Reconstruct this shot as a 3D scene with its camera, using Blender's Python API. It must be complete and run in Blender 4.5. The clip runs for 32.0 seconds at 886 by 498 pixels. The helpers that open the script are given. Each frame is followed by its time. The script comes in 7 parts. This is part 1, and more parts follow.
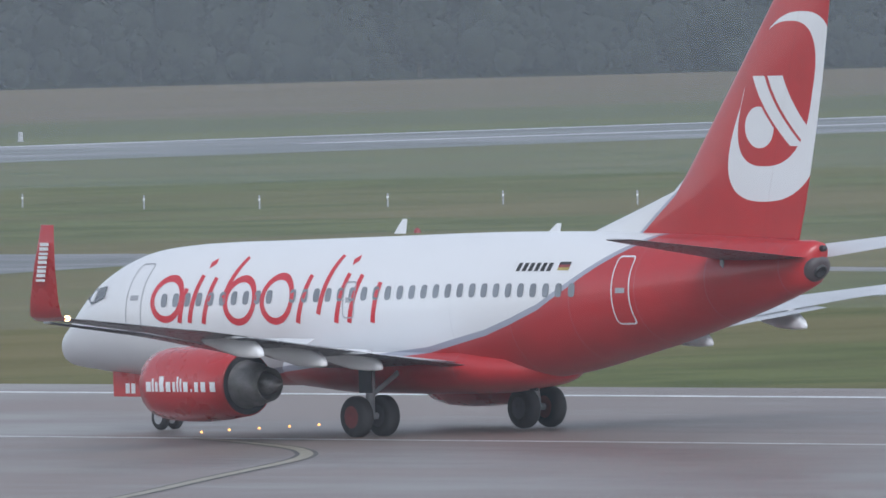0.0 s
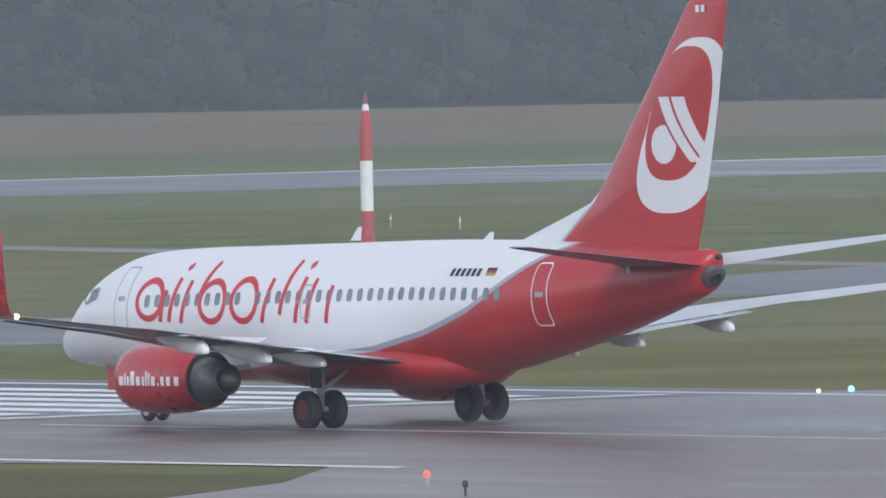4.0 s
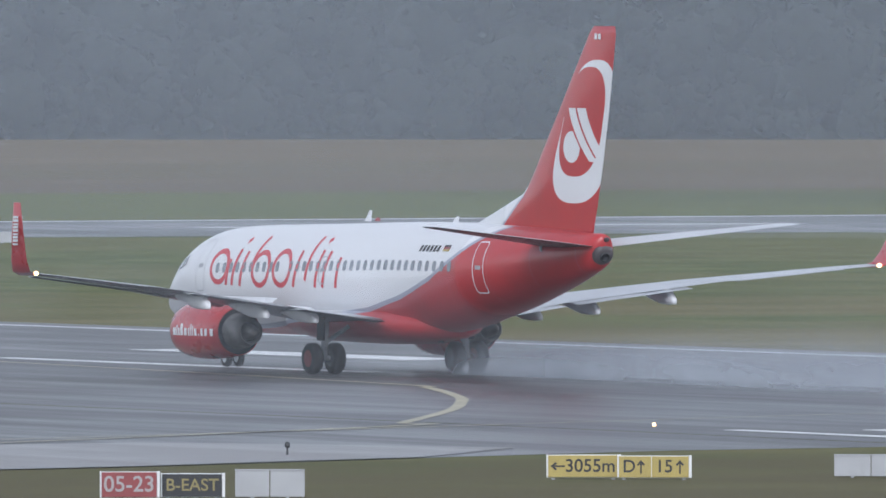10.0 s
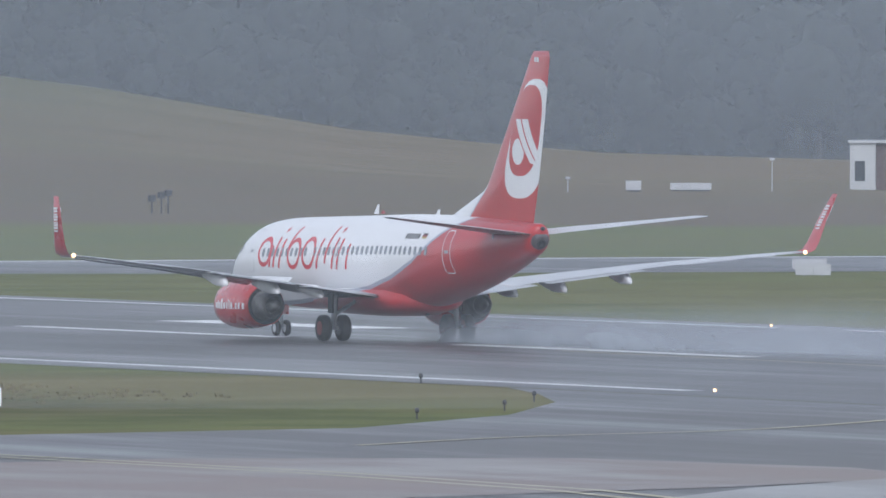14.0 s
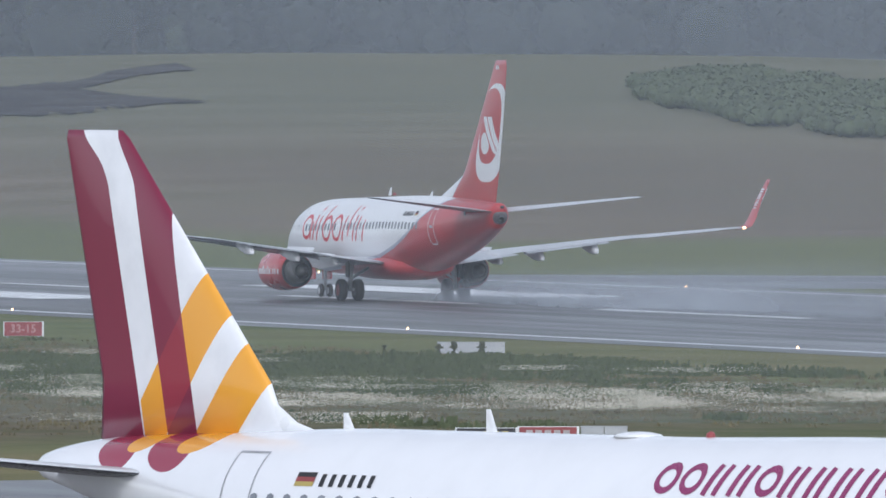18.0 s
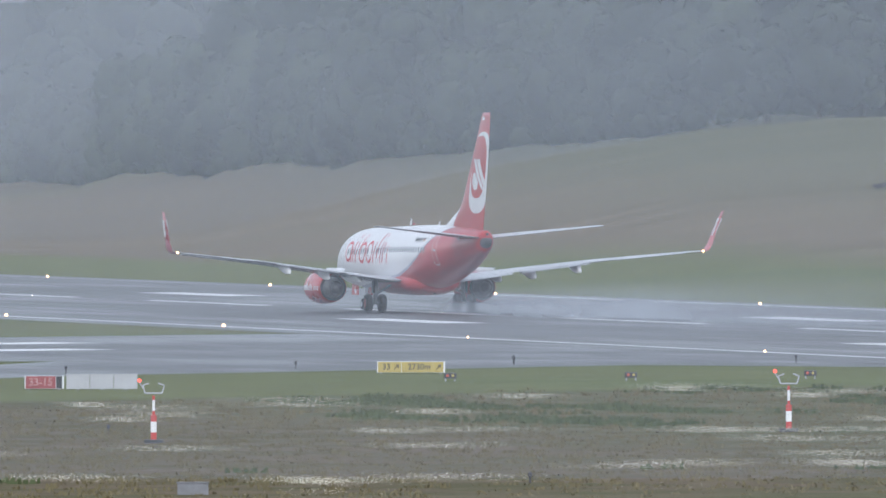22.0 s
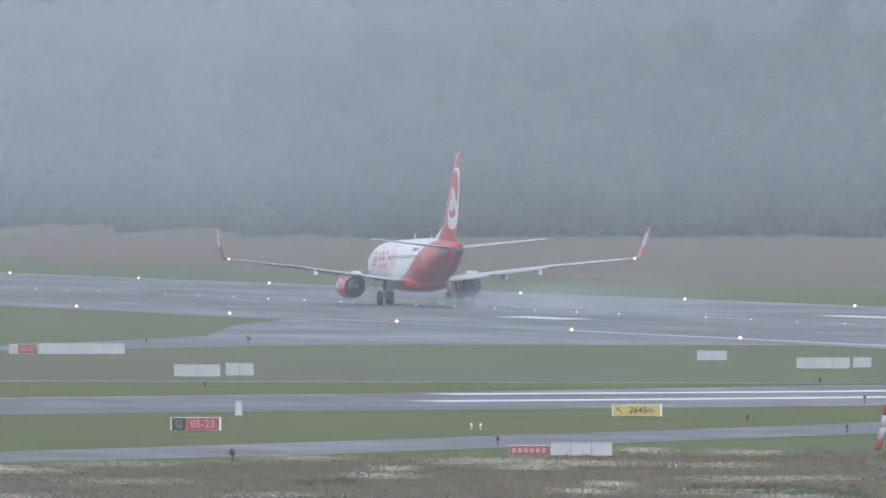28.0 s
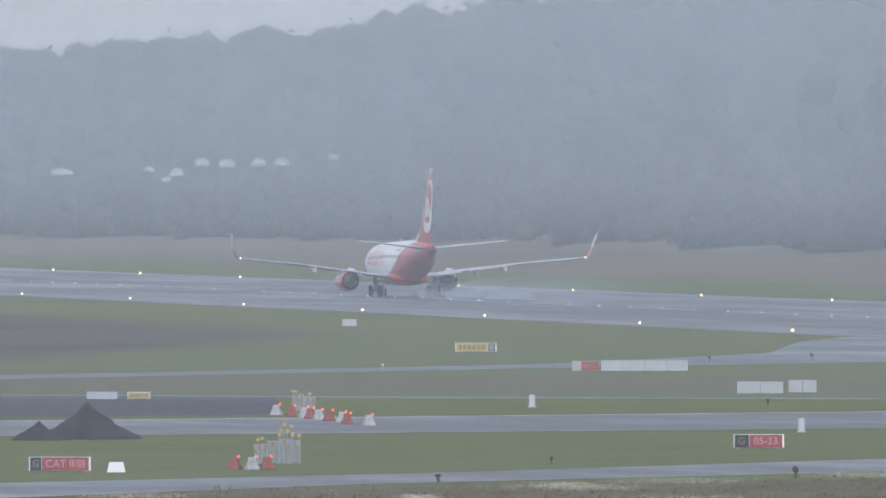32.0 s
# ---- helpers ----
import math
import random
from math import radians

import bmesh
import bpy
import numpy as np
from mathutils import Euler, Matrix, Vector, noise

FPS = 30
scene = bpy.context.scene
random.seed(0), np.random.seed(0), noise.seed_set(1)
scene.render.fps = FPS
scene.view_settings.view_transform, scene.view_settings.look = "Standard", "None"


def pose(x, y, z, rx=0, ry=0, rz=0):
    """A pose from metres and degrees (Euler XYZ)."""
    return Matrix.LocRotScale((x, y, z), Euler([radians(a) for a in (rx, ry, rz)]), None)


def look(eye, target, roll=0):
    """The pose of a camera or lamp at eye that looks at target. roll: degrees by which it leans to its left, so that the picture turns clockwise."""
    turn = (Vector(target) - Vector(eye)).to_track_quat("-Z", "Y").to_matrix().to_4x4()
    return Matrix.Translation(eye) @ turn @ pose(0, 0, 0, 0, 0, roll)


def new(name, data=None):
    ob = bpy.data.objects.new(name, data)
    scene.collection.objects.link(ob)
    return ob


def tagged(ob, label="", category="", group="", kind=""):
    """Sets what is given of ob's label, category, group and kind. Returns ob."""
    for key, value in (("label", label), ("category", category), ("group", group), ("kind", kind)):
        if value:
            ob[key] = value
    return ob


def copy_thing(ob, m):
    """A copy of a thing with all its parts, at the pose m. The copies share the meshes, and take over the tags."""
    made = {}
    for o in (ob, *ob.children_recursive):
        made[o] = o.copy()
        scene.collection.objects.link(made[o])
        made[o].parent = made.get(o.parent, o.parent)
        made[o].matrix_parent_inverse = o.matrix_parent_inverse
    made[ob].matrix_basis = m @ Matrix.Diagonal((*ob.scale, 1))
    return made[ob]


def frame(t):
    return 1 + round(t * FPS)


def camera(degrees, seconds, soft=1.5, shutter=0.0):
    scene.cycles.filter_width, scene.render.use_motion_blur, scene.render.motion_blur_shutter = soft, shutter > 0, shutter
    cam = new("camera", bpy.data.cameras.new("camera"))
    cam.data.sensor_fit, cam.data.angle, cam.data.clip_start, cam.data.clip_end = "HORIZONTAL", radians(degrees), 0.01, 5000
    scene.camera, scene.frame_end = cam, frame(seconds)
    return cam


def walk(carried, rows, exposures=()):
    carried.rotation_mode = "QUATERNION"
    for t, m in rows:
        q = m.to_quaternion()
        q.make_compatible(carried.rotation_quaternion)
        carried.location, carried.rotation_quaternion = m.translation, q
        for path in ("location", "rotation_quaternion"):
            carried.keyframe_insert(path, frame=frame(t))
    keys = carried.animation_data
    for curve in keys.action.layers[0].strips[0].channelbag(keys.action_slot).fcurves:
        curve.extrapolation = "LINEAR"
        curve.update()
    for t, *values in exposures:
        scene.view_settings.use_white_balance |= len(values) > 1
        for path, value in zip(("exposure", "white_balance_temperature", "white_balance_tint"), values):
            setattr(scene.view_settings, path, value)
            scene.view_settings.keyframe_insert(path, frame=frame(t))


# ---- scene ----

# ---- camera: fixed on a viewing terrace, long lens, panning ----
EYE = (0.0, 0.0, 13.595)
PAN = [  # seconds, yaw, pitch, roll in degrees
    (0.0, -38.4992, -0.9972, -1.479),
    (0.5, -38.3320, -1.0010, -1.587),
    (1.0, -38.0907, -0.9942, -1.716),
    (1.5, -37.6837, -0.9671, -1.621),
    (2.0, -37.0980, -0.9257, -1.536),
    (2.5, -36.6291, -0.9070, -1.451),
    (3.0, -36.1904, -0.8965, -1.365),
    (3.5, -35.7290, -0.8969, -1.296),
    (5.5, -33.4827, -0.9349, -0.266),
    (6.0, -32.8957, -0.9168, -0.122),
    (6.5, -32.3386, -0.8962, -0.346),
    (7.0, -31.7316, -0.8829, -0.343),
    (7.5, -31.1124, -0.8848, -0.354),
    (8.0, -30.4943, -0.8845, -0.374),
    (8.5, -29.7678, -0.8715, -0.351),
    (9.0, -29.0709, -0.8371, -0.278),
    (9.5, -28.4501, -0.8210, -0.146),
    (10.0, -27.8810, -0.8059, -0.003),
    (10.5, -27.3225, -0.7689, 0.128),
    (11.0, -26.7062, -0.7684, -0.037),
    (11.5, -26.0819, -0.7983, 0.092),
    (12.0, -25.4806, -0.7823, 0.280),
    (12.5, -24.8565, -0.7542, 0.296),
    (13.0, -24.2183, -0.7465, 0.315),
    (13.5, -23.6574, -0.7266, 0.218),
    (15.5, -21.2832, -0.6939, -0.134),
    (16.0, -20.6681, -0.6809, 0.053),
    (16.5, -20.1529, -0.6429, 0.180),
    (17.0, -19.7336, -0.6405, 0.231),
    (17.5, -19.3208, -0.6668, 0.146),
    (18.0, -18.9233, -0.6670, 0.087),
    (18.5, -18.4915, -0.6694, -0.030),
    (19.0, -18.0471, -0.6657, -0.142),
    (19.5, -17.6363, -0.6447, -0.153),
    (20.0, -17.1848, -0.6357, -0.194),
    (20.5, -16.7583, -0.6204, -0.147),
    (21.0, -16.3966, -0.5782, -0.145),
    (21.5, -15.9738, -0.5349, -0.085),
    (22.0, -15.5581, -0.4893, -0.044),
    (22.5, -15.1390, -0.4913, -0.012),
    (23.0, -14.7536, -0.4787, 0.006),
    (23.5, -14.4552, -0.4597, -0.008),
    (24.0, -14.1959, -0.4434, -0.103),
    (24.5, -13.9664, -0.4434, -0.120),
    (25.0, -13.6278, -0.4294, -0.200),
    (25.5, -13.2565, -0.4084, -0.229),
    (26.0, -12.9269, -0.4093, -0.211),
    (26.5, -12.6175, -0.3674, -0.118),
    (28.5, -11.6197, -0.3421, -0.065),
    (29.0, -11.4115, -0.3213, -0.055),
    (29.5, -11.1962, -0.3199, -0.039),
    (30.0, -10.9682, -0.3352, -0.025),
    (30.5, -10.7133, -0.3325, -0.005),
    (31.0, -10.4916, -0.2981, -0.009),
    (31.5, -10.2821, -0.2777, -0.028),
    (32.0, -10.0543, -0.2924, -0.073),
]
cam = camera(2.8069, 32.0, soft=1.6)
walk(cam, [(t, pose(*EYE, 90 + p, 0, y) @ pose(0, 0, 0, 0, 0, r)) for t, y, p, r in PAN],
     exposures=[(0.0, 0.38, 6000, 10), (6.0, 0.40, 6000, 10), (11.0, 0.47, 6050, 12), (13.5, 0.49, 6060, 12), (16.0, 0.44, 6040, 11), (19.0, 0.34, 6000, 11), (20.3, 0.46, 6030, 11), (21.5, 0.66, 6050, 11), (26.0, 0.63, 6080, 13), (32.0, 0.56, 6080, 12)])

# ---- world, sun ----
world = bpy.data.worlds.new("overcast_sky")
scene.world = world
world.use_nodes = True
_wn, _wl = world.node_tree.nodes, world.node_tree.links
_wn.clear()
_sky = _wn.new("ShaderNodeTexSky")
_sky.sky_type = "NISHITA"
_sky.sun_disc = False
_sky.sun_elevation, _sky.sun_rotation = radians(42), radians(150)
_sky.air_density, _sky.dust_density, _sky.ozone_density = 1.0, 1.0, 2.0
_hs = _wn.new("ShaderNodeHueSaturation")
_hs.inputs["Saturation"].default_value = 0.30
_bg = _wn.new("ShaderNodeBackground")
_bg.inputs["Strength"].default_value = 0.15
_out = _wn.new("ShaderNodeOutputWorld")
_wl.new(_sky.outputs[0], _hs.inputs["Color"])
_wl.new(_hs.outputs[0], _bg.inputs["Color"])
_wl.new(_bg.outputs[0], _out.inputs["Surface"])
_sun = bpy.data.lights.new("sun", "SUN")
_sun.energy, _sun.angle, _sun.color = 1.3, radians(25), (1.0, 0.97, 0.93)
sun = new("sun", _sun)
sun.matrix_world = look((-60, -80, 100), (60, 60, 0))


# ---- materials ----
def material(name):
    m = bpy.data.materials.new(name)
    m.use_nodes = True
    return m, m.node_tree.nodes, m.node_tree.links, m.node_tree.nodes["Principled BSDF"]


class Graph:
    """Small sums of shader nodes."""

    def __init__(self, m):
        self.n, self.l = m.node_tree.nodes, m.node_tree.links

    def put(self, socket, v):
        if isinstance(v, bpy.types.NodeSocket):
            self.l.new(v, socket)
        elif isinstance(v, (tuple, list)) and len(v) == 3 and socket.type == "RGBA":
            socket.default_value = (*v, 1)
        else:
            socket.default_value = v

    def math(self, op, a, b=0.0, c=0.0, clamp=False):
        k = self.n.new("ShaderNodeMath")
        k.operation, k.use_clamp = op, clamp
        for s, v in zip(k.inputs, (a, b, c)):
            self.put(s, v)
        return k.outputs[0]

    def mix(self, f, a, b):
        k = self.n.new("ShaderNodeMix")
        k.data_type = "RGBA"
        self.put(k.inputs[0], f)
        self.put(k.inputs[6], a)
        self.put(k.inputs[7], b)
        return k.outputs[2]

    def xyz(self, which="Object"):
        k = self.n.new("ShaderNodeTexCoord")
        s = self.n.new("ShaderNodeSeparateXYZ")
        self.l.new(k.outputs[which], s.inputs[0])
        return k.outputs[which], s.outputs[0], s.outputs[1], s.outputs[2]

    def noise(self, vec, scale, detail=4.0, rough=0.55, stretch=None):
        if stretch:
            k = self.n.new("ShaderNodeMapping")
            k.inputs["Scale"].default_value = stretch
            self.l.new(vec, k.inputs["Vector"])
            vec = k.outputs[0]
        k = self.n.new("ShaderNodeTexNoise")
        k.inputs["Scale"].default_value, k.inputs["Detail"].default_value = scale, detail
        k.inputs["Roughness"].default_value = rough
        self.l.new(vec, k.inputs["Vector"])
        return k.outputs["Fac"]

    def step(self, v, lo, hi, a=0.0, b=1.0):
        k = self.n.new("ShaderNodeMapRange")
        k.interpolation_type = "SMOOTHSTEP"
        for i, q in enumerate((v, lo, hi, a, b)):
            self.put(k.inputs[i], q)
        return k.outputs[0]

    def ramp(self, f, stops, mode="LINEAR"):
        k = self.n.new("ShaderNodeValToRGB")
        k.color_ramp.interpolation = mode
        e = k.color_ramp.elements
        while len(e) < len(stops):
            e.new(0.5)
        for q, (p, c) in zip(e, stops):
            q.position, q.color = p, (*(c if isinstance(c, tuple) else (c, c, c)), 1)
        self.put(k.inputs[0], f)
        return k.outputs[0]

    def bump(self, height, strength, distance=0.02):
        k = self.n.new("ShaderNodeBump")
        k.inputs["Strength"].default_value, k.inputs["Distance"].default_value = strength, distance
        self.put(k.inputs["Height"], height)
        return k.outputs[0]


def surf(name, color, rough=0.5, metal=0.0, var=0.15, scale=3.0, bump=0.0, coat=0.0, dirt=None, spec=0.5):
    """A plain surface with stains at one scale and grain at a finer one."""
    m, n, l, b = material(name)
    g = Graph(m)
    vec, x, y, z = g.xyz()
    big, fine = g.noise(vec, scale, 3), g.noise(vec, scale * 14, 5)
    v = g.math("ADD", g.math("MULTIPLY", big, 0.65), g.math("MULTIPLY", fine, 0.35))
    lo = tuple(c * (1 - var) for c in color)
    hi = tuple(min(1.0, c * (1 + var)) for c in color)
    col = g.mix(g.step(v, 0.32, 0.68), lo, hi)
    if dirt:
        col = g.mix(g.math("MULTIPLY", g.step(g.noise(vec, scale * 2.3, 6, 0.7), 0.52, 0.75), 0.5), col, dirt)
    g.put(b.inputs["Base Color"], col)
    g.put(b.inputs["Roughness"], g.step(fine, 0.2, 0.8, max(0.03, rough - 0.08), min(1, rough + 0.08)))
    b.inputs["Metallic"].default_value = metal
    b.inputs["Coat Weight"].default_value = coat
    b.inputs["Specular IOR Level"].default_value = spec
    if bump:
        g.put(b.inputs["Normal"], g.bump(fine, bump, 0.01))
    return m


def glow(name, color, strength):
    m, n, l, b = material(name)
    b.inputs["Base Color"].default_value = (*color, 1)
    b.inputs["Emission Color"].default_value = (*color, 1)
    b.inputs["Emission Strength"].default_value = strength
    return m


def wet_pavement(name, base, warm, stretch):
    """Rain-wet asphalt or concrete with puddled, streaky gloss and rubber traces."""
    m, n, l, b = material(name)
    g = Graph(m)
    vec, x, y, z = g.xyz()
    stain = g.noise(vec, 0.05, 5, 0.6, stretch)
    lane = g.noise(vec, 0.22, 4, 0.6, (stretch[0] * 1.5, stretch[1] * 0.25, 1))
    grain = g.noise(vec, 6.0, 5, 0.7)
    f = g.math("ADD", g.math("MULTIPLY", stain, 0.6), g.math("MULTIPLY", lane, 0.4))
    col = g.mix(g.step(f, 0.35, 0.65), tuple(c * 0.72 for c in base), warm)
    col = g.mix(g.math("MULTIPLY", g.step(grain, 0.3, 0.7), 0.3), col, tuple(c * 1.5 for c in base))
    g.put(b.inputs["Base Color"], col)
    g.put(b.inputs["Roughness"], g.step(f, 0.36, 0.62, 0.30, 0.55))
    g.put(b.inputs["Normal"], g.bump(grain, 0.15, 0.01))
    b.inputs["Specular IOR Level"].default_value = 0.42
    return m


def ground_grass():
    """Mown grass, dry hay meadow further out and worn strips, by place."""
    m, n, l, b = material("airfield_grass")
    g = Graph(m)
    vec, x, y, z = g.xyz()
    patch = g.noise(vec, 0.02, 5, 0.6)
    mid = g.noise(vec, 0.11, 5, 0.65)
    fine = g.noise(vec, 2.2, 6, 0.75)
    # across the line of sight the mowing and stubble run in long bands
    band = g.noise(vec, 0.05, 4, 0.6, (0.35, 1.6, 1))
    green = g.mix(g.step(mid, 0.35, 0.65), (0.098, 0.124, 0.042), (0.160, 0.180, 0.066))
    dry = g.mix(g.step(band, 0.35, 0.65), (0.168, 0.138, 0.090), (0.215, 0.172, 0.118))
    olive = g.mix(g.step(band, 0.3, 0.7), (0.158, 0.146, 0.060), (0.218, 0.188, 0.088))
    # hay meadow beyond the crossing runway and on the hill
    r = g.math("SQRT", g.math("ADD", g.math("MULTIPLY", x, x), g.math("MULTIPLY", y, y)))
    hay = g.step(g.math("ADD", y, g.math("MULTIPLY", g.math("SUBTRACT", patch, 0.5), 34.0)), 1092.0, 1122.0)
    hay = g.math("MULTIPLY", hay, g.step(g.math("ADD", x, g.math("MULTIPLY", mid, 14.0)), 374.0, 394.0))
    wob = g.math("MULTIPLY_ADD", g.math("SUBTRACT", mid, 0.5), 46.0, y)
    hay = g.math("MAXIMUM", hay, g.math("MULTIPLY", g.step(wob, 1070.0, 1130.0), g.step(x, 575.0, 625.0)))
    fresh = g.math("MULTIPLY", g.step(y, 690.0, 750.0), g.math("MAXIMUM", g.step(x, 272.0, 262.0), g.step(x, 330.0, 336.0)))
    col = g.mix(g.math("MULTIPLY", g.step(patch, 0.38, 0.58), g.math("MULTIPLY_ADD", fresh, -0.55, 1.0)), green, olive)
    dry = g.mix(g.step(g.noise(vec, 0.006, 4, 0.6), 0.50, 0.72), dry, (0.158, 0.146, 0.084))
    dry = g.mix(g.step(g.math("MULTIPLY_ADD", mid, 3.0, z), 4.0, 10.5), dry, g.mix(g.step(band, 0.3, 0.7), (0.134, 0.136, 0.088), (0.168, 0.162, 0.108)))
    # a dark uncut strip between the crossing runway and the hay
    col = g.mix(g.math("MULTIPLY", g.step(wob, 1000.0, 1025.0), g.step(x, 545.0, 600.0)), col, g.mix(mid, (0.074, 0.080, 0.042), (0.100, 0.102, 0.058)))
    lush = g.math("MAXIMUM", g.math("MULTIPLY", g.step(wob, 735.0, 765.0), g.step(x, 262.0, 254.0)), g.math("MULTIPLY", g.step(x, 328.0, 334.0), g.step(wob, 960.0, 985.0)))
    col = g.mix(g.math("MULTIPLY", lush, 0.55), col, g.mix(mid, (0.118, 0.142, 0.048), (0.160, 0.184, 0.066)))
    # darker, browner stubble along the foot of the hill
    foot = g.math("MULTIPLY", g.step(wob, 1340.0, 1250.0), g.math("MULTIPLY", g.step(x, 390.0, 430.0), g.step(x, 620.0, 500.0, 0.35, 1.0)))
    dry = g.mix(g.math("MULTIPLY", foot, 0.65), dry, g.mix(g.step(mid, 0.3, 0.7), (0.128, 0.108, 0.074), (0.158, 0.126, 0.090)))
    col = g.mix(hay, col, dry)
    # brown heath beside the far exit taxiway, and a browner strip of dry grass before it
    side = g.math("MULTIPLY_ADD", g.math("SUBTRACT", mid, 0.5), 26.0, x)
    heath = g.math("MULTIPLY", g.step(g.math("MULTIPLY_ADD", side, -3.4, wob), 545.0, 600.0), g.math("MULTIPLY", g.step(side, 246.0, 226.0), g.step(wob, 1575.0, 1535.0)))
    heath = g.math("MULTIPLY", heath, g.step(g.math("MULTIPLY_ADD", x, -0.9, wob), 1010.0, 1035.0))
    col = g.mix(g.math("MULTIPLY", heath, 0.9), col, g.mix(g.step(patch, 0.35, 0.65), (0.078, 0.062, 0.050), (0.120, 0.096, 0.070)))
    strip = g.math("MULTIPLY", g.math("MULTIPLY", g.step(wob, 1000.0, 1035.0), g.step(wob, 1120.0, 1090.0)), g.step(side, 226.0, 205.0))
    col = g.mix(g.math("MULTIPLY", strip, 0.6), col, (0.158, 0.130, 0.086))
    # rough uncut meadow close to the aprons
    rough = g.math("MULTIPLY", g.step(x, 252.0, 238.0), g.step(y, 560.0, 600.0))
    rough = g.math("MULTIPLY", rough, g.step(g.math("SUBTRACT", y, g.math("MULTIPLY", g.math("SUBTRACT", x, 100.0), 0.62)), 722.0, 712.0))
    weeds = g.mix(g.step(mid, 0.38, 0.60), (0.104, 0.096, 0.046), (0.158, 0.118, 0.082))
    weeds = g.mix(g.step(g.noise(vec, 0.45, 5, 0.7), 0.45, 0.70, 0.0, 0.5), weeds, (0.080, 0.064, 0.042))
    weeds = g.mix(g.step(g.math("ADD", x, g.math("MULTIPLY", mid, 20.0)), 197.0, 218.0, 0.0, 0.7), weeds, g.mix(g.step(mid, 0.4, 0.6), (0.082, 0.100, 0.040), (0.128, 0.124, 0.062)))
    col = g.mix(g.math("MULTIPLY", rough, 0.9), col, weeds)
    # worn dry verge at the runway's near end
    verge = g.math("MULTIPLY", g.step(y, 476.0, 462.0), g.step(x, 276.0, 272.0))
    col = g.mix(g.math("MULTIPLY", verge, g.step(mid, 0.3, 0.6, 0.55, 0.95)), col, (0.118, 0.104, 0.050))
    col = g.mix(g.step(fine, 0.25, 0.75, 0.0, 0.45), col, g.mix(0.5, col, (0.02, 0.03, 0.012)))
    g.put(b.inputs["Base Color"], col)
    b.inputs["Roughness"].default_value = 0.95
    b.inputs["Specular IOR Level"].default_value = 0.15
    g.put(b.inputs["Normal"], g.bump(fine, 0.6, 0.12))
    return m


def spray_cloud(name, density):
    """Wheel spray: dense low behind the tyres, thinning upward and backward."""
    m = bpy.data.materials.new(name)
    m.use_nodes = True
    n, l = m.node_tree.nodes, m.node_tree.links
    n.clear()
    g = Graph(m)
    vec, x, y, z = g.xyz()
    back = g.math("MULTIPLY", y, -1.0)
    tall = g.math("MULTIPLY_ADD", back, 0.030, 1.6)
    up = g.step(g.math("DIVIDE", z, tall), 0.0, 1.0, 1.0, 0.0)
    fade = g.math("MULTIPLY", g.step(back, 0.0, 5.0), g.step(back, 6.0, 118.0, 1.0, 0.0))
    puff = g.step(g.noise(vec, 0.22, 5, 0.6, (1, 0.35, 1.3)), 0.25, 0.75, 0.45, 1.0)
    f = g.math("MULTIPLY", g.math("MULTIPLY", g.math("MULTIPLY", up, fade), puff), density, clamp=True)
    clear, dif, tra = n.new("ShaderNodeBsdfTransparent"), n.new("ShaderNodeBsdfDiffuse"), n.new("ShaderNodeBsdfTranslucent")
    dif.inputs[0].default_value = tra.inputs[0].default_value = (0.60, 0.65, 0.72, 1)
    half, mixed, out = n.new("ShaderNodeMixShader"), n.new("ShaderNodeMixShader"), n.new("ShaderNodeOutputMaterial")
    l.new(dif.outputs[0], half.inputs[1])
    l.new(tra.outputs[0], half.inputs[2])
    g.put(mixed.inputs[0], f)
    l.new(clear.outputs[0], mixed.inputs[1])
    l.new(half.outputs[0], mixed.inputs[2])
    l.new(mixed.outputs[0], out.inputs["Surface"])
    return m


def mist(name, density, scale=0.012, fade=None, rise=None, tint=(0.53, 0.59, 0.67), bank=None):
    """Haze sheet standing in for drizzle: mostly clear, scattering a little daylight."""
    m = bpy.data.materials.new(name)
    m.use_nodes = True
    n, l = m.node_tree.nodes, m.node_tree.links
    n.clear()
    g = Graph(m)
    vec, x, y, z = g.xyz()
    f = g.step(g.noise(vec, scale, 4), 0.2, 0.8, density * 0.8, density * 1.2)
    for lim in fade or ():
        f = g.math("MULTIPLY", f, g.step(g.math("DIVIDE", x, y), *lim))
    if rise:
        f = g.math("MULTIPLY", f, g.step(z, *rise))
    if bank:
        # haze thickened on one side to pale what lies behind, clearing towards the ground
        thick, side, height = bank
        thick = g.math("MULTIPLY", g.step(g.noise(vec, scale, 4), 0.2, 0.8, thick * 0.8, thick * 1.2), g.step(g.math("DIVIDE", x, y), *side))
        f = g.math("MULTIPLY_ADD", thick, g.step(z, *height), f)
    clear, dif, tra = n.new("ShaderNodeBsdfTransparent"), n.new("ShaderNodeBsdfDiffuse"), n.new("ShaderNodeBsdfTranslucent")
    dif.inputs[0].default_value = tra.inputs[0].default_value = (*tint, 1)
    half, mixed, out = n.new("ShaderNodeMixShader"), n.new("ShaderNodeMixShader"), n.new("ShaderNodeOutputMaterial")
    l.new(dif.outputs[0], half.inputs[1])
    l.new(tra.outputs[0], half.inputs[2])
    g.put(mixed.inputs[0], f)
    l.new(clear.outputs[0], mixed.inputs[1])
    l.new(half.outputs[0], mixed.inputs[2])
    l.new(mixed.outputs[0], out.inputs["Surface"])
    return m


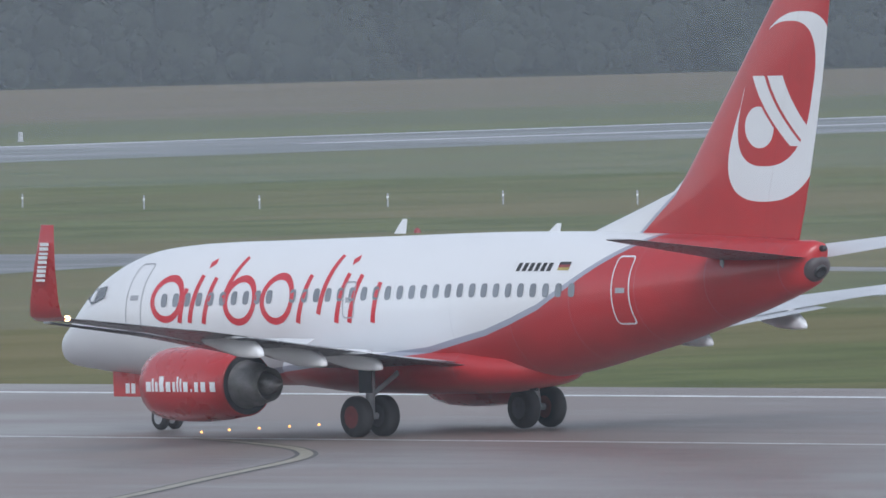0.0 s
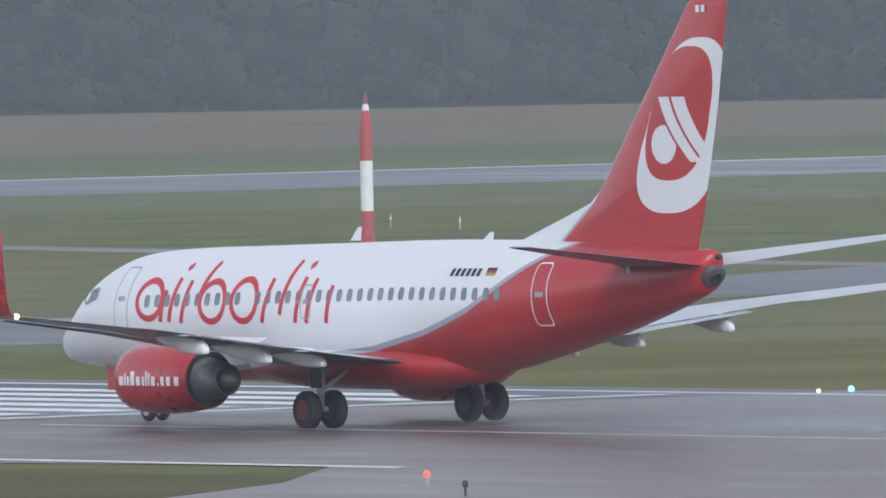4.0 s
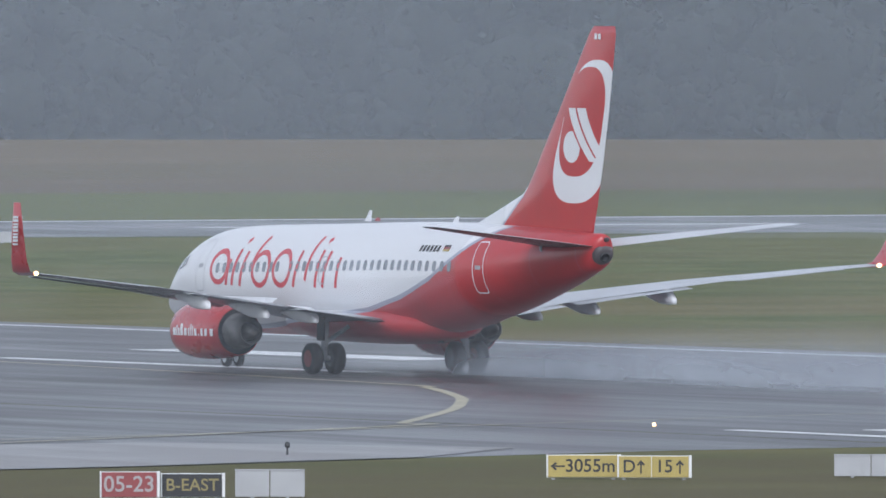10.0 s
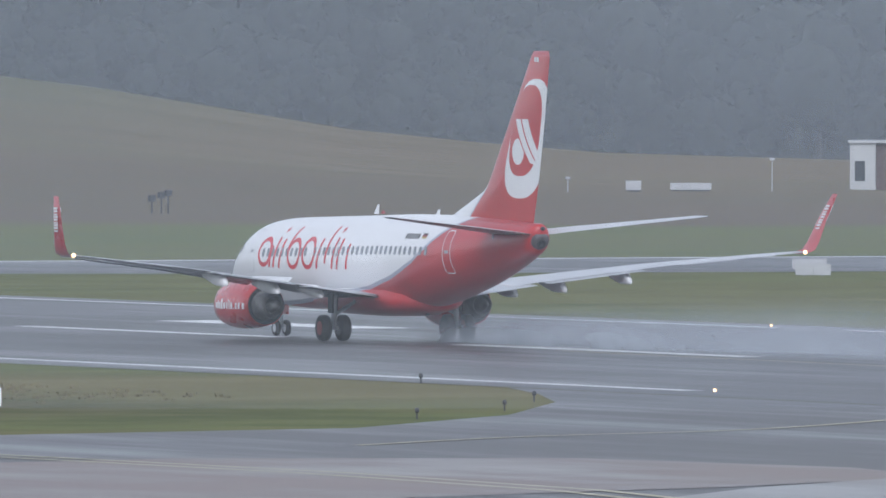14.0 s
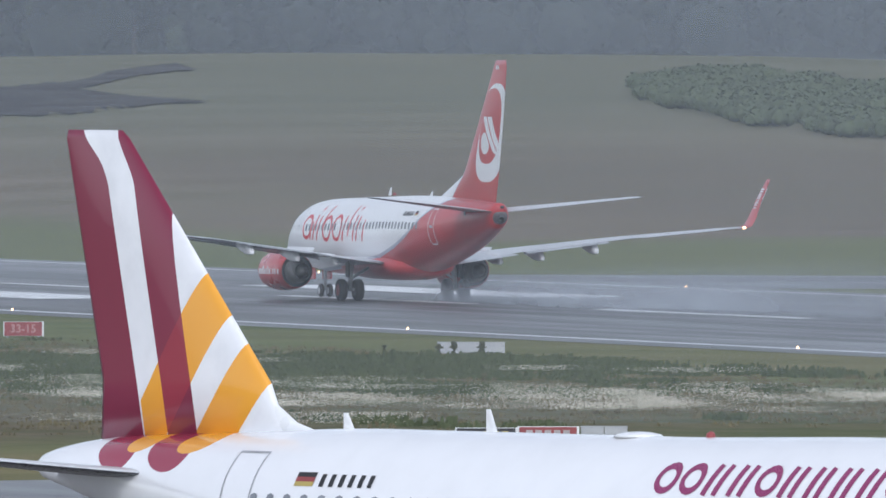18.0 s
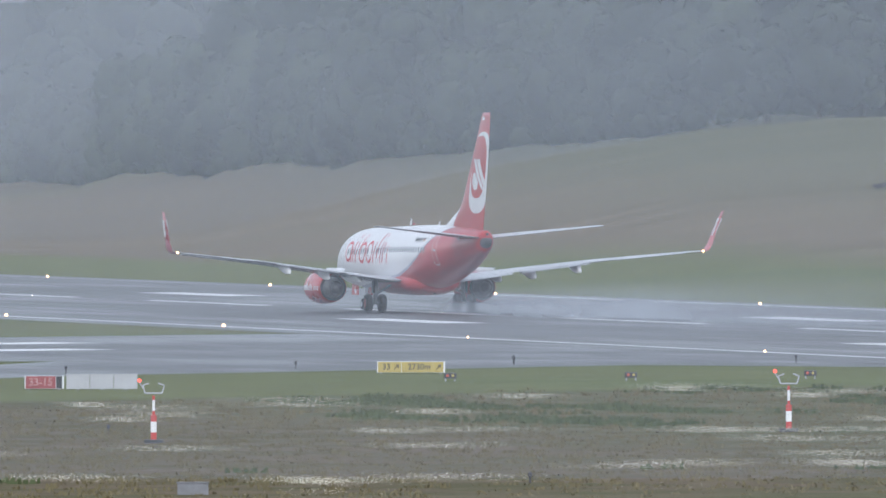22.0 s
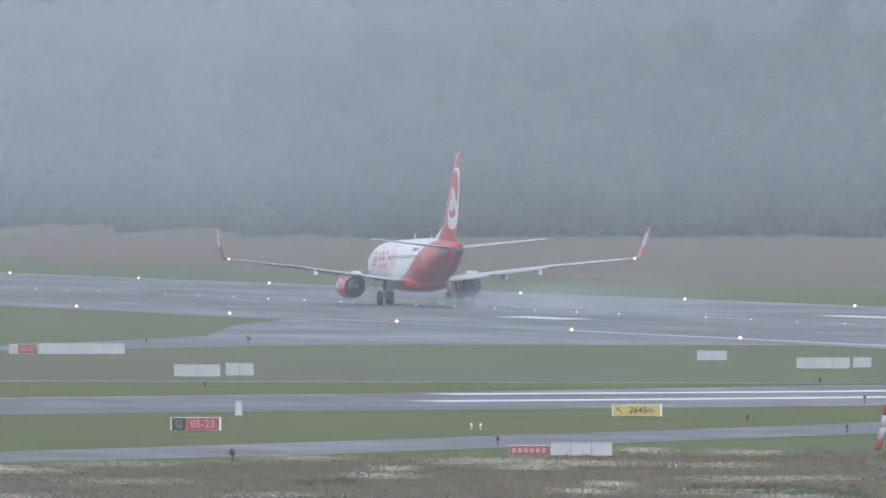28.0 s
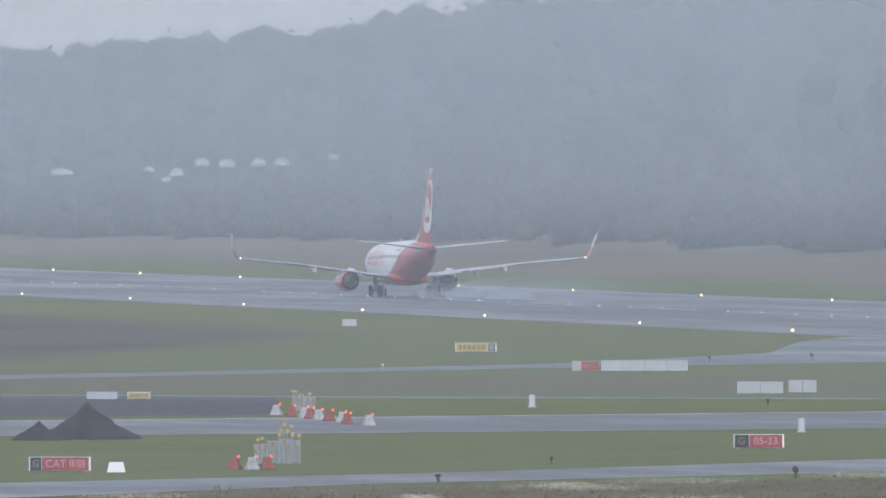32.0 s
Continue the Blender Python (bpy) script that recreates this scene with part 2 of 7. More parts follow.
def stripes(name, a, b, length, axis=2, rough=0.5):
    """Painted bands of two colours along one axis of the thing."""
    m, n, l, bs = material(name)
    g = Graph(m)
    vec, *p = g.xyz()
    k = g.math("FRACT", g.math("MULTIPLY", p[axis], 0.5 / length))
    col = g.mix(g.math("GREATER_THAN", k, 0.5), a, b)
    col = g.mix(g.step(g.noise(vec, 5.0, 5), 0.45, 0.8, 0.0, 0.35), col, (0.16, 0.15, 0.14))
    g.put(bs.inputs["Base Color"], col)
    bs.inputs["Roughness"].default_value = rough
    return m


M_GRASS = ground_grass()
M_FLOOR = surf("forest_floor", (0.030, 0.036, 0.024), 0.95, var=0.3, scale=0.05, spec=0.1)
M_RUNWAY = wet_pavement("wet_asphalt", (0.066, 0.067, 0.074), (0.108, 0.106, 0.110), (1.0, 0.25, 1))
M_CONCRETE = wet_pavement("wet_concrete", (0.115, 0.108, 0.104), (0.165, 0.148, 0.138), (1.0, 0.4, 1))
M_PALE = wet_pavement("wet_pale_concrete", (0.20, 0.192, 0.19), (0.27, 0.258, 0.25), (1.0, 0.4, 1))
M_TAXI = wet_pavement("wet_taxiway", (0.075, 0.078, 0.085), (0.115, 0.115, 0.12), (0.5, 0.5, 1))
M_BROWN = wet_pavement("wet_brown_asphalt", (0.155, 0.126, 0.115), (0.225, 0.184, 0.168), (0.6, 0.6, 1))
M_PAINT_WHITE = surf("road_paint_white", (0.72, 0.73, 0.74), 0.45, var=0.18, scale=0.8, dirt=(0.3, 0.3, 0.3))
M_PAINT_BRIGHT = surf("road_paint_bright", (0.86, 0.87, 0.88), 0.4, var=0.06, scale=0.8)
# white paint greyed in colour for the mist over the far markings
M_PAINT_HAZED = surf("road_paint_hazed", (0.30, 0.305, 0.32), 0.5, var=0.3, scale=0.4, dirt=(0.16, 0.16, 0.165))
M_PAINT_YELLOW = surf("road_paint_yellow", (0.40, 0.37, 0.26), 0.5, var=0.25, scale=0.8, dirt=(0.25, 0.24, 0.2))
M_WHITE = surf("white_panel", (0.78, 0.79, 0.80), 0.4, var=0.06, scale=1.5, dirt=(0.5, 0.5, 0.48))
M_RED = surf("signal_red", (0.27, 0.055, 0.058), 0.45, var=0.12, scale=2.0)
M_ORANGE = surf("signal_orange", (0.50, 0.085, 0.045), 0.45, var=0.12)
M_YELLOW = surf("sign_yellow", (0.43, 0.34, 0.10), 0.4, var=0.08)
M_BLACK = surf("black", (0.025, 0.025, 0.028), 0.5, var=0.2)
M_DARK = surf("dark_metal", (0.06, 0.062, 0.068), 0.5, 0.3, var=0.25)
M_GREY = surf("grey_metal", (0.38, 0.39, 0.41), 0.45, 0.2, var=0.12)
M_CABINET = surf("cabinet_grey", (0.17, 0.175, 0.19), 0.6, var=0.15)
M_RUBBER = surf("tyre_rubber", (0.028, 0.028, 0.03), 0.75, var=0.3, scale=6, bump=0.2)
M_GLASS_DARK = surf("tinted_glass", (0.035, 0.042, 0.05), 0.08, var=0.1, spec=0.6)
M_LAMP_WARM = glow("lamp_warm", (1.0, 0.60, 0.30), 3.4)
M_LAMP_WHITE = glow("lamp_white", (1.0, 0.97, 0.92), 1.5)
M_LAMP_GREEN = glow("lamp_green", (0.25, 1.0, 0.70), 1.6)
M_LAMP_RED = glow("lamp_red", (1.0, 0.08, 0.05), 1.5)
M_LAMP_ORANGE = glow("lamp_orange", (1.0, 0.5, 0.15), 1.4)


# ---- mesh helpers ----
def mesh_of(name, bm, mat, smooth=False):
    me = bpy.data.meshes.new(name)
    bm.normal_update()
    bm.to_mesh(me)
    bm.free()
    for q in (mat if isinstance(mat, (list, tuple)) else [mat]):
        me.materials.append(q)
    if smooth:
        me.polygons.foreach_set("use_smooth", [True] * len(me.polygons))
    return me


def part(name, bm, mat, parent=None, label="", smooth=False):
    ob = new(name, mesh_of(name, bm, mat, smooth))
    ob.parent = parent
    if label:
        ob["label"] = label
    return ob


def thing(name, label, category, at=(0, 0, 0), turn=0.0, group="", kind=""):
    ob = new(name)
    ob.matrix_world = pose(*at, 0, 0, turn)
    ob.empty_display_size = 0.3
    return tagged(ob, label, category, group, kind)


def box(bm, x0, x1, y0, y1, z0, z1, bevel=0.0):
    vs = [bm.verts.new(p) for p in ((x0, y0, z0), (x1, y0, z0), (x1, y1, z0), (x0, y1, z0), (x0, y0, z1), (x1, y0, z1), (x1, y1, z1), (x0, y1, z1))]
    fs = [bm.faces.new([vs[i] for i in q]) for q in ((3, 2, 1, 0), (4, 5, 6, 7), (0, 1, 5, 4), (1, 2, 6, 5), (2, 3, 7, 6), (3, 0, 4, 7))]
    if bevel:
        es = list({e for f in fs for e in f.edges})
        bmesh.ops.bevel(bm, geom=es, offset=bevel, segments=2, affect="EDGES", profile=0.6)
    return bm


def boxed(*a, bevel=0.0):
    return box(bmesh.new(), *a, bevel=bevel)


def loft(bm, rings, cap=True):
    rows = [[bm.verts.new(p) for p in r] for r in rings]
    k = len(rows[0])
    for a, b in zip(rows, rows[1:]):
        for i in range(k):
            bm.faces.new((a[i], a[(i + 1) % k], b[(i + 1) % k], b[i]))
    if cap:
        bm.faces.new(rows[0][::-1])
        bm.faces.new(rows[-1])
    bmesh.ops.recalc_face_normals(bm, faces=bm.faces)
    return bm


def tube(bm, p, q, r0, r1=None, k=12):
    """A round bar from p to q."""
    p, q = Vector(p), Vector(q)
    r1 = r0 if r1 is None else r1
    d = (q - p).normalized()
    u = d.orthogonal().normalized()
    w = d.cross(u)
    return loft(bm, [[c + (u * math.cos(2 * math.pi * i / k) + w * math.sin(2 * math.pi * i / k)) * r for i in range(k)] for c, r in ((p, r0), (q, r1))])


def lathe(bm, profile, axis="y", k=32, centre=(0, 0, 0), cap=True):
    """Rings (along, radius) turned about an axis through centre."""
    c = Vector(centre)
    rings = []
    for a, r in profile:
        ring = []
        for i in range(k):
            s, t = math.cos(2 * math.pi * i / k) * r, math.sin(2 * math.pi * i / k) * r
            ring.append(c + Vector({"y": (s, a, t), "x": (a, s, t), "z": (s, t, a)}[axis]))
        rings.append(ring)
    return loft(bm, rings, cap)


def hermite(rows, ys):
    """Smooth rows of numbers, keyed by the first of each, at ys (descending keys)."""
    a = np.array(rows, float)[::-1]
    x, v = a[:, 0], a[:, 1:]
    d = np.gradient(v, x, axis=0)
    for j in range(v.shape[1]):
        for i in range(1, len(x) - 1):
            if (v[i, j] - v[i - 1, j]) * (v[i + 1, j] - v[i, j]) <= 0:
                d[i, j] = 0
    out = []
    for y in ys:
        i = int(np.clip(np.searchsorted(x, y) - 1, 0, len(x) - 2))
        h = x[i + 1] - x[i]
        t = min(max((y - x[i]) / h, 0), 1)
        out.append((2 * t**3 - 3 * t**2 + 1) * v[i] + (t**3 - 2 * t**2 + t) * h * d[i] + (3 * t**2 - 2 * t**3) * v[i + 1] + (t**3 - t**2) * h * d[i + 1])
    return np.array(out)


# ---- the lie of the land ----
def ridge(az):
    """Where the woods begin (metres from the terrace) and how high the ground stands there, by degrees right of the runway's heading."""
    k = (-60, -25.5, -24.3, -23.5, -22.8, -22.0, -21.5, -21.0, -19.9, -18.3, -17.2, -16.6, -16.2, -15.4, -14.6, -13.9, -11.5, -10.0, -8.6, 40)
    rr = (1700, 1700, 1700, 1700, 1700, 1700, 1700, 1700, 1700, 1700, 1700, 1700, 1700, 1850, 2200, 2450, 2480, 2850, 3050, 3050)
    hh = (0, 0, 1.0, 1.7, 3.8, 7.7, 9.5, 11.1, 12.1, 12.3, 11.7, 11.3, 9.4, 6.7, 2.8, 0, 0, 0, 0, 0)
    return float(np.interp(az, k, rr)), float(np.interp(az, k, hh))


def land(x, y):
    r = math.hypot(x, y)
    rr, hh = ridge(-math.degrees(math.atan2(x, y)))
    t = min(max((r - rr + 600) / 620, 0), 1)
    # level beside the runway, rising only well beyond its far edge
    z = hh * t * t * (3 - 2 * t) * min(max((x - 340) / 60, 0), 1)
    if r > rr:
        z += min(r - rr, 700) * 0.03
    return z


def build_ground():
    az = np.concatenate([np.arange(-180, -48, 6.0), np.arange(-48, 2, 0.4), np.arange(2, 180.1, 6.0)])
    rad = np.concatenate([np.arange(0.5, 300, 30.0), np.arange(300, 1000, 20.0), np.arange(1000, 2000, 25.0), np.arange(2000, 3200, 30.0), np.arange(3200, 4800, 140.0)])
    co = [(-math.sin(radians(a)) * r, math.cos(radians(a)) * r) for r in rad for a in az]
    vs = [(x, y, land(x, y)) for x, y in co]
    k = len(az)
    fs = [(j * k + i, j * k + i + 1, (j + 1) * k + i + 1, (j + 1) * k + i) for j in range(len(rad) - 1) for i in range(k - 1)]
    me = bpy.data.meshes.new("ground")
    me.from_pydata(vs, [], [f[::-1] for f in fs])
    me.materials.append(M_GRASS)
    me.materials.append(M_FLOOR)
    for f in me.polygons:
        x, y = f.center.x, f.center.y
        az = -math.degrees(math.atan2(x, y))
        if math.hypot(x, y) > ridge(az)[0] + (10 if az < -16.6 or az > -13.5 else 60):
            f.material_index = 1
    me.polygons.foreach_set("use_smooth", [True] * len(me.polygons))
    tagged(new("ground", me), "wide flat airfield grass, green and hay-brown, rising to a low hill", "ground", kind="structure")


build_ground()


def sheet(name, pts, z, mat, label, category, thick=0.0):
    """A flat paved piece with a corner list, lying z above the ground."""
    bm = bmesh.new()
    bm.faces.new([bm.verts.new((x, y, z)) for x, y in pts])
    bmesh.ops.triangulate(bm, faces=bm.faces)
    bm.normal_update()
    if bm.faces and sum(f.normal.z for f in bm.faces) < 0:
        bmesh.ops.reverse_faces(bm, faces=bm.faces)
    return tagged(part(name, bm, mat), label, category, kind="structure")


def ribbon(bm, pts, width, z):
    """A painted line along points."""
    v = [Vector((x, y, 0)) for x, y in pts]
    rows = []
    for i, p in enumerate(v):
        d = (v[min(i + 1, len(v) - 1)] - v[max(i - 1, 0)]).normalized()
        s = Vector((-d.y, d.x, 0)) * width / 2
        rows.append((bm.verts.new(p + s + Vector((0, 0, z))), bm.verts.new(p - s + Vector((0, 0, z)))))
    for a, b in zip(rows, rows[1:]):
        f = bm.faces.new((a[0], a[1], b[1], b[0]))
    return bm


def curve(pts, k=10):
    """Points on a smooth line through pts."""
    p = [Vector((x, y, 0)) for x, y in pts]
    p = [2 * p[0] - p[1], *p, 2 * p[-1] - p[-2]]
    out = []
    for a, b, c, d in zip(p, p[1:], p[2:], p[3:]):
        for i in range(k):
            t = i / k
            out.append(0.5 * (2 * b + (c - a) * t + (2 * a - 5 * b + 4 * c - d) * t * t + (3 * b - a - 3 * c + d) * t**3))
    return [(q.x, q.y) for q in (*out, p[-2])]


def line(name, pts, width, z, mat, label):
    bm = ribbon(bmesh.new(), pts, width, z)
    bmesh.ops.recalc_face_normals(bm, faces=bm.faces)
    if sum(f.normal.z for f in bm.faces) < 0:
        bmesh.ops.reverse_faces(bm, faces=bm.faces)
    return tagged(part(name, bm, mat), label, "road marking", kind="structure")



RW_NEAR, RW_FAR, RW_MID = 271.5, 331.5, 301.5
sheet("runway_main", [(268, 452), (335, 452), (335, 2450), (268, 2450)], 0.02, M_RUNWAY, "rain-wet grey asphalt runway with streaks of rubber", "runway")
sheet("runway_turn_pad", [(150, 240), (338, 240), (338, 452), (273.5, 452), (276, 424), (280, 402), (270, 390), (200, 330)], 0.022, M_BROWN, "wet reddish-brown concrete before the runway threshold", "runway")
sheet("runway_crossing_far", [(335, 985), (335, 925), (380, 909), (520, 903), (1500, 904), (1500, 977), (560, 975), (380, 964)], 0.016, M_TAXI, "wet grey crossing runway beyond the grass", "runway")
sheet("runway_crossing_near", [(60, 895), (147, 925), (192, 944), (223, 969), (257, 987), (268, 992), (268, 872), (253, 876), (228, 893), (213, 897), (160, 879), (60, 850)], 0.016, M_TAXI, "wet grey crossing runway running in from the west", "runway")
sheet("taxiway_diagonal", [(60, 690), (114, 746), (138, 768), (162, 797), (193, 836), (214, 868), (228, 892.9), (252.9, 876), (267.9, 871.9), (267.9, 856), (253, 872), (216, 846), (184, 803), (154, 763), (128, 740), (108, 712), (60, 655)], 0.012, M_TAXI, "narrow wet taxiway slanting across the grass", "taxiway")
sheet("taxiway_exit", [(60, 1010), (169, 1113), (213, 1164), (240, 1225), (257, 1300), (267.9, 1335), (267.9, 1160), (238, 1172), (205, 1138), (166, 1094), (60, 985)], 0.014, M_TAXI, "wet grey taxiway curving off the runway", "taxiway")
sheet("taxiway_far", [(335.1, 572), (350, 571.4), (366, 577), (380, 582), (394, 584.5), (402, 588), (480, 640), (480, 612), (400, 570), (376.7, 552.5), (367.3, 544.8), (361.9, 543.5), (352, 538.5), (342, 530), (335.1, 520)], 0.014, M_TAXI, "wet taxiway joining the runway from the far side", "taxiway")
sheet("apron_taxiway", [(40, 470), (158, 527), (171, 530), (211, 552), (236, 561), (249, 578), (259, 597), (264, 610), (267.9, 622), (267.9, 474), (258, 473), (247.3, 468.9), (235.4, 463.8), (220.2, 461.4), (203, 452), (150, 430), (40, 380)], 0.012, M_RUNWAY, "wet dark taxiway between runway and apron", "taxiway")
sheet("apron_brown", [(40, 440), (160, 500), (214, 523), (226, 519), (229, 505), (227, 494), (216, 485), (200, 476), (150, 452), (40, 405)], 0.03, M_BROWN, "wet brownish apron surface", "apron")
sheet("apron_pale", [(150, 440), (206.9, 471), (216, 483.5), (228.2, 496.2), (230.5, 485), (235.3, 485.8), (241.8, 487.7), (247.7, 488.5), (251.5, 484.1), (255.1, 477.5), (247.3, 468.9), (242.6, 467.1), (235.4, 463.8), (229.2, 462.2), (220.2, 461.4), (212.2, 459.3), (201.8, 451.5), (150, 430)], 0.034, M_PALE, "pale wet concrete strip of the apron", "apron")
sheet("apron_concrete", [(-40, -60), (40, 380), (150, 430), (203, 454), (190, 420), (170, 300), (120, 80), (60, -60)], 0.01, M_CONCRETE, "pale wet concrete apron under the parked aircraft", "apron")
sheet("asphalt_new", [(60, 1000), (155, 1016), (170, 1012), (158, 941), (142, 934), (60, 905)], 0.008, surf("new_asphalt", (0.045, 0.046, 0.050), 0.85, var=0.15, scale=0.4), "freshly laid dark asphalt", "pavement")
sheet("service_path", [(100, 1034), (155, 1021), (178, 1003), (226, 979), (240, 983), (226, 982), (178, 1006.5), (155, 1024.5), (100, 1038)], 0.01, M_CONCRETE, "narrow pale service path", "path")
sheet("service_road", [(452, 540), (464, 600), (474, 660), (494, 745), (500, 800), (505, 912), (509, 912), (504, 800), (498, 743), (478, 658), (468, 598), (456, 540)], 0.01, M_CONCRETE, "narrow wet service road in the grass", "road")

# dark bare soil on the hillside, following its slope
def hillside_patch():
    ragged = random.Random(4)
    bm = bmesh.new()
    rows = [((416, 1368), (414, 1360)), ((431, 1397), (424, 1374)), ((444, 1425), (434, 1387)), ((457, 1458), (440, 1384)), ((471, 1477), (446, 1387)), ((466, 1455), (452, 1398)), ((463, 1430), (458, 1408)), ((464, 1418), (463, 1409))]
    arm = [((466, 1464), (463, 1447)), ((478, 1488), (474, 1470)), ((487, 1511), (484, 1492)), ((502, 1538), (494, 1508))]
    for strip in (rows, arm):
        last = None
        fine = []
        for (a, b), (c, d) in zip(strip, strip[1:]):
            for i in range(9):
                f, u, v = i / 9, ragged.uniform(0.0, 0.07), ragged.uniform(0.0, 0.30) ** 1.4
                p, q = Vector(a).lerp(Vector(c), f), Vector(b).lerp(Vector(d), f)
                fine.append((p.lerp(q, u), q.lerp(p, v)))
        for a, b in (*fine, strip[-1]):
            pair = [bm.verts.new((x, y, land(x, y) + 0.12)) for x, y in (a, ((a[0] + b[0]) / 2, (a[1] + b[1]) / 2), b)]
            if last:
                bm.faces.new((last[0], last[1], pair[1], pair[0]))
                bm.faces.new((last[1], last[2], pair[2], pair[1]))
            last = pair
    for f in bm.faces:
        f.normal_update()
        if f.normal.z < 0:
            f.normal_flip()
    tagged(part("bare_soil", bm, surf("dark_soil", (0.058, 0.056, 0.056), 0.95, var=0.5, scale=0.08, spec=0.05, dirt=(0.12, 0.105, 0.07))), "dark bare soil strip on the hillside", "soil", kind="structure")


hillside_patch()

# ---- painted markings ----
line("edge_line_start", [(RW_NEAR, 472), (RW_NEAR, 494)], 0.95, 0.034, M_PAINT_WHITE, "white runway edge line before the taxiway mouth")
line("edge_line_near", [(RW_NEAR, y) for y in range(613, 1260, 40)], 0.95, 0.034, M_PAINT_WHITE, "white runway edge line")
line("edge_line_hazed", [(RW_NEAR, y) for y in range(1253, 2440, 40)], 0.95, 0.034, M_PAINT_HAZED, "far runway edge line, mist greyed into its paint")
line("edge_line_far", [(RW_FAR, y) for y in range(396, 1200, 40)], 0.95, 0.034, M_PAINT_WHITE, "white runway edge line")
line("edge_line_hazed", [(RW_FAR, y) for y in range(1196, 2440, 40)], 0.95, 0.034, M_PAINT_HAZED, "far runway edge line, mist greyed into its paint")
line("edge_line_pad", [(279.5, 398), (279.5, 452)], 0.9, 0.034, M_PAINT_WHITE, "white line beside the turn pad")
line("pad_line", [(301.5, 250), (301.5, 448)], 0.45, 0.034, M_PAINT_WHITE, "worn white line before the threshold")
line("threshold_bar", [(277, 455.5), (330, 455.5)], 1.2, 0.034, M_PAINT_WHITE, "white threshold bar")
STRIPE = boxed(-0.9, 0.9, 0, 33, 0.0, 0.012)
STRIPE = mesh_of("stripe", STRIPE, M_PAINT_WHITE)


def painted(name, me, x, y, label):
    ob = new(name, me)
    ob.location = (x, y, 0.024)
    return tagged(ob, label, "road marking", "runway markings", "structure")


for i in range(14):
    painted("threshold_stripe", STRIPE, 276.0 + 3.75 * i + (1.9 if i > 6 else 0), 459, "long white threshold stripe")
DASH = mesh_of("dash", boxed(-0.45, 0.45, 0, 30, 0.0, 0.012), M_PAINT_WHITE)
HAZED_DASH = mesh_of("hazed_dash", boxed(-0.45, 0.45, 0, 30, 0.0, 0.012), M_PAINT_HAZED)
for i in range(34):
    painted("centre_dash", DASH if i < 13 else HAZED_DASH, RW_MID, 575 + 50 * i, "white centre line dash")
ZONE = mesh_of("zone", boxed(-1.5, 1.5, 0, 22.5, 0.0, 0.012), M_PAINT_WHITE)
AIM = mesh_of("aim", boxed(-3.2, 3.2, 0, 46, 0.0, 0.012), M_PAINT_WHITE)
for k in (594, 744, 1034, 1178, 1330):
    for sd in (-1, 1):
        painted("touchdown_bar", ZONE, RW_MID + sd * 12.6, k, "white touchdown zone bar")
for sd in (-1, 1):
    painted("aiming_block", AIM, RW_MID + sd * 13.2, 897, "broad white aiming point block")
DESIG = mesh_of("digit", boxed(-1.4, 1.4, 0, 9, 0.0, 0.012), M_PAINT_WHITE)
for x in (297.5, 305.5):
    painted("designator_stroke", DESIG, x, 503, "white runway number stroke")
PAD_TURN = curve([(250, 334), (268.2, 350.3), (279.1, 360.6), (288.5, 369.4), (291.9, 373.0), (294.3, 376.1), (296.0, 378.7), (297.4, 381.2), (299.5, 385.5), (301.5, 390)])
line("taxi_curve_border", PAD_TURN, 0.62, 0.032, surf("line_border_black", (0.075, 0.072, 0.070), 0.6, var=0.3), "worn dark border of a taxi line")
line("taxi_curve_turn", PAD_TURN, 0.36, 0.036, surf("worn_taxi_yellow", (0.30, 0.27, 0.20), 0.5, var=0.3, dirt=(0.17, 0.155, 0.14)), "worn yellow taxi line curving off the pad")
line("taxi_curve_east", curve([(225, 478), *[(263.4, 502.5), (266.9, 507.2), (276.1, 521.4), (281.7, 531.2), (285.6, 538.7), (291.3, 551.8), (293.3, 559.4)], (299.5, 610)]), 0.42, 0.036, M_PAINT_YELLOW, "yellow taxi line curving onto the runway")
line("taxi_curve_west", curve([(226.1, 537.3), *[(236.0, 546.6), (247.3, 553.6), (260.4, 568.5), (266.6, 577.2), (275.0, 590.7), (281.9, 603.2), (287.1, 613.4), (291.9, 624.2), (295.6, 634.4), (297.6, 641.8)], (299.5, 690)]), 0.42, 0.036, M_PAINT_YELLOW, "yellow taxi line curving onto the runway")
line("taxi_straight", [(232, 488), (254, 497), (284, 510.5), (299, 515)], 0.3, 0.036, M_PAINT_YELLOW, "thin yellow taxi line")
for i, dx in enumerate((0, 1.4)):
    line("stop_line_%d" % (i + 1), [(206 + dx, 462), (209.5 + dx, 483), (210.5 + dx, 505), (208.5 + dx, 545)], 0.45, 0.038, M_PAINT_YELLOW, "faded yellow holding line on the apron")
line("crossing_line_upper", curve([(197, 941), (217, 945), (232, 952), (246, 959)], 6), 5.0, 0.034, M_PAINT_BRIGHT, "broad bright white line")
line("crossing_line_lower", curve([(191, 916), (208, 921), (224, 927), (240.5, 934)], 6), 5.0, 0.034, M_PAINT_BRIGHT, "broad bright white line")
line("crossing_edge_near", [(60, 893.5), (147, 922.5), (192, 942)], 0.6, 0.034, M_PAINT_WHITE, "white edge line of the crossing runway")
line("crossing_edge_far", [(380, 961), (560, 971.5), (1490, 973.5)], 3.0, 0.034, M_PAINT_WHITE, "white edge line of the crossing runway")
for x0, x1 in ((560, 620), (735, 795), (480, 520)):
    line("crossing_dash", [(x0, 938), (x1, 938)], 3.2, 0.034, M_PAINT_WHITE, "white dash on the crossing runway")


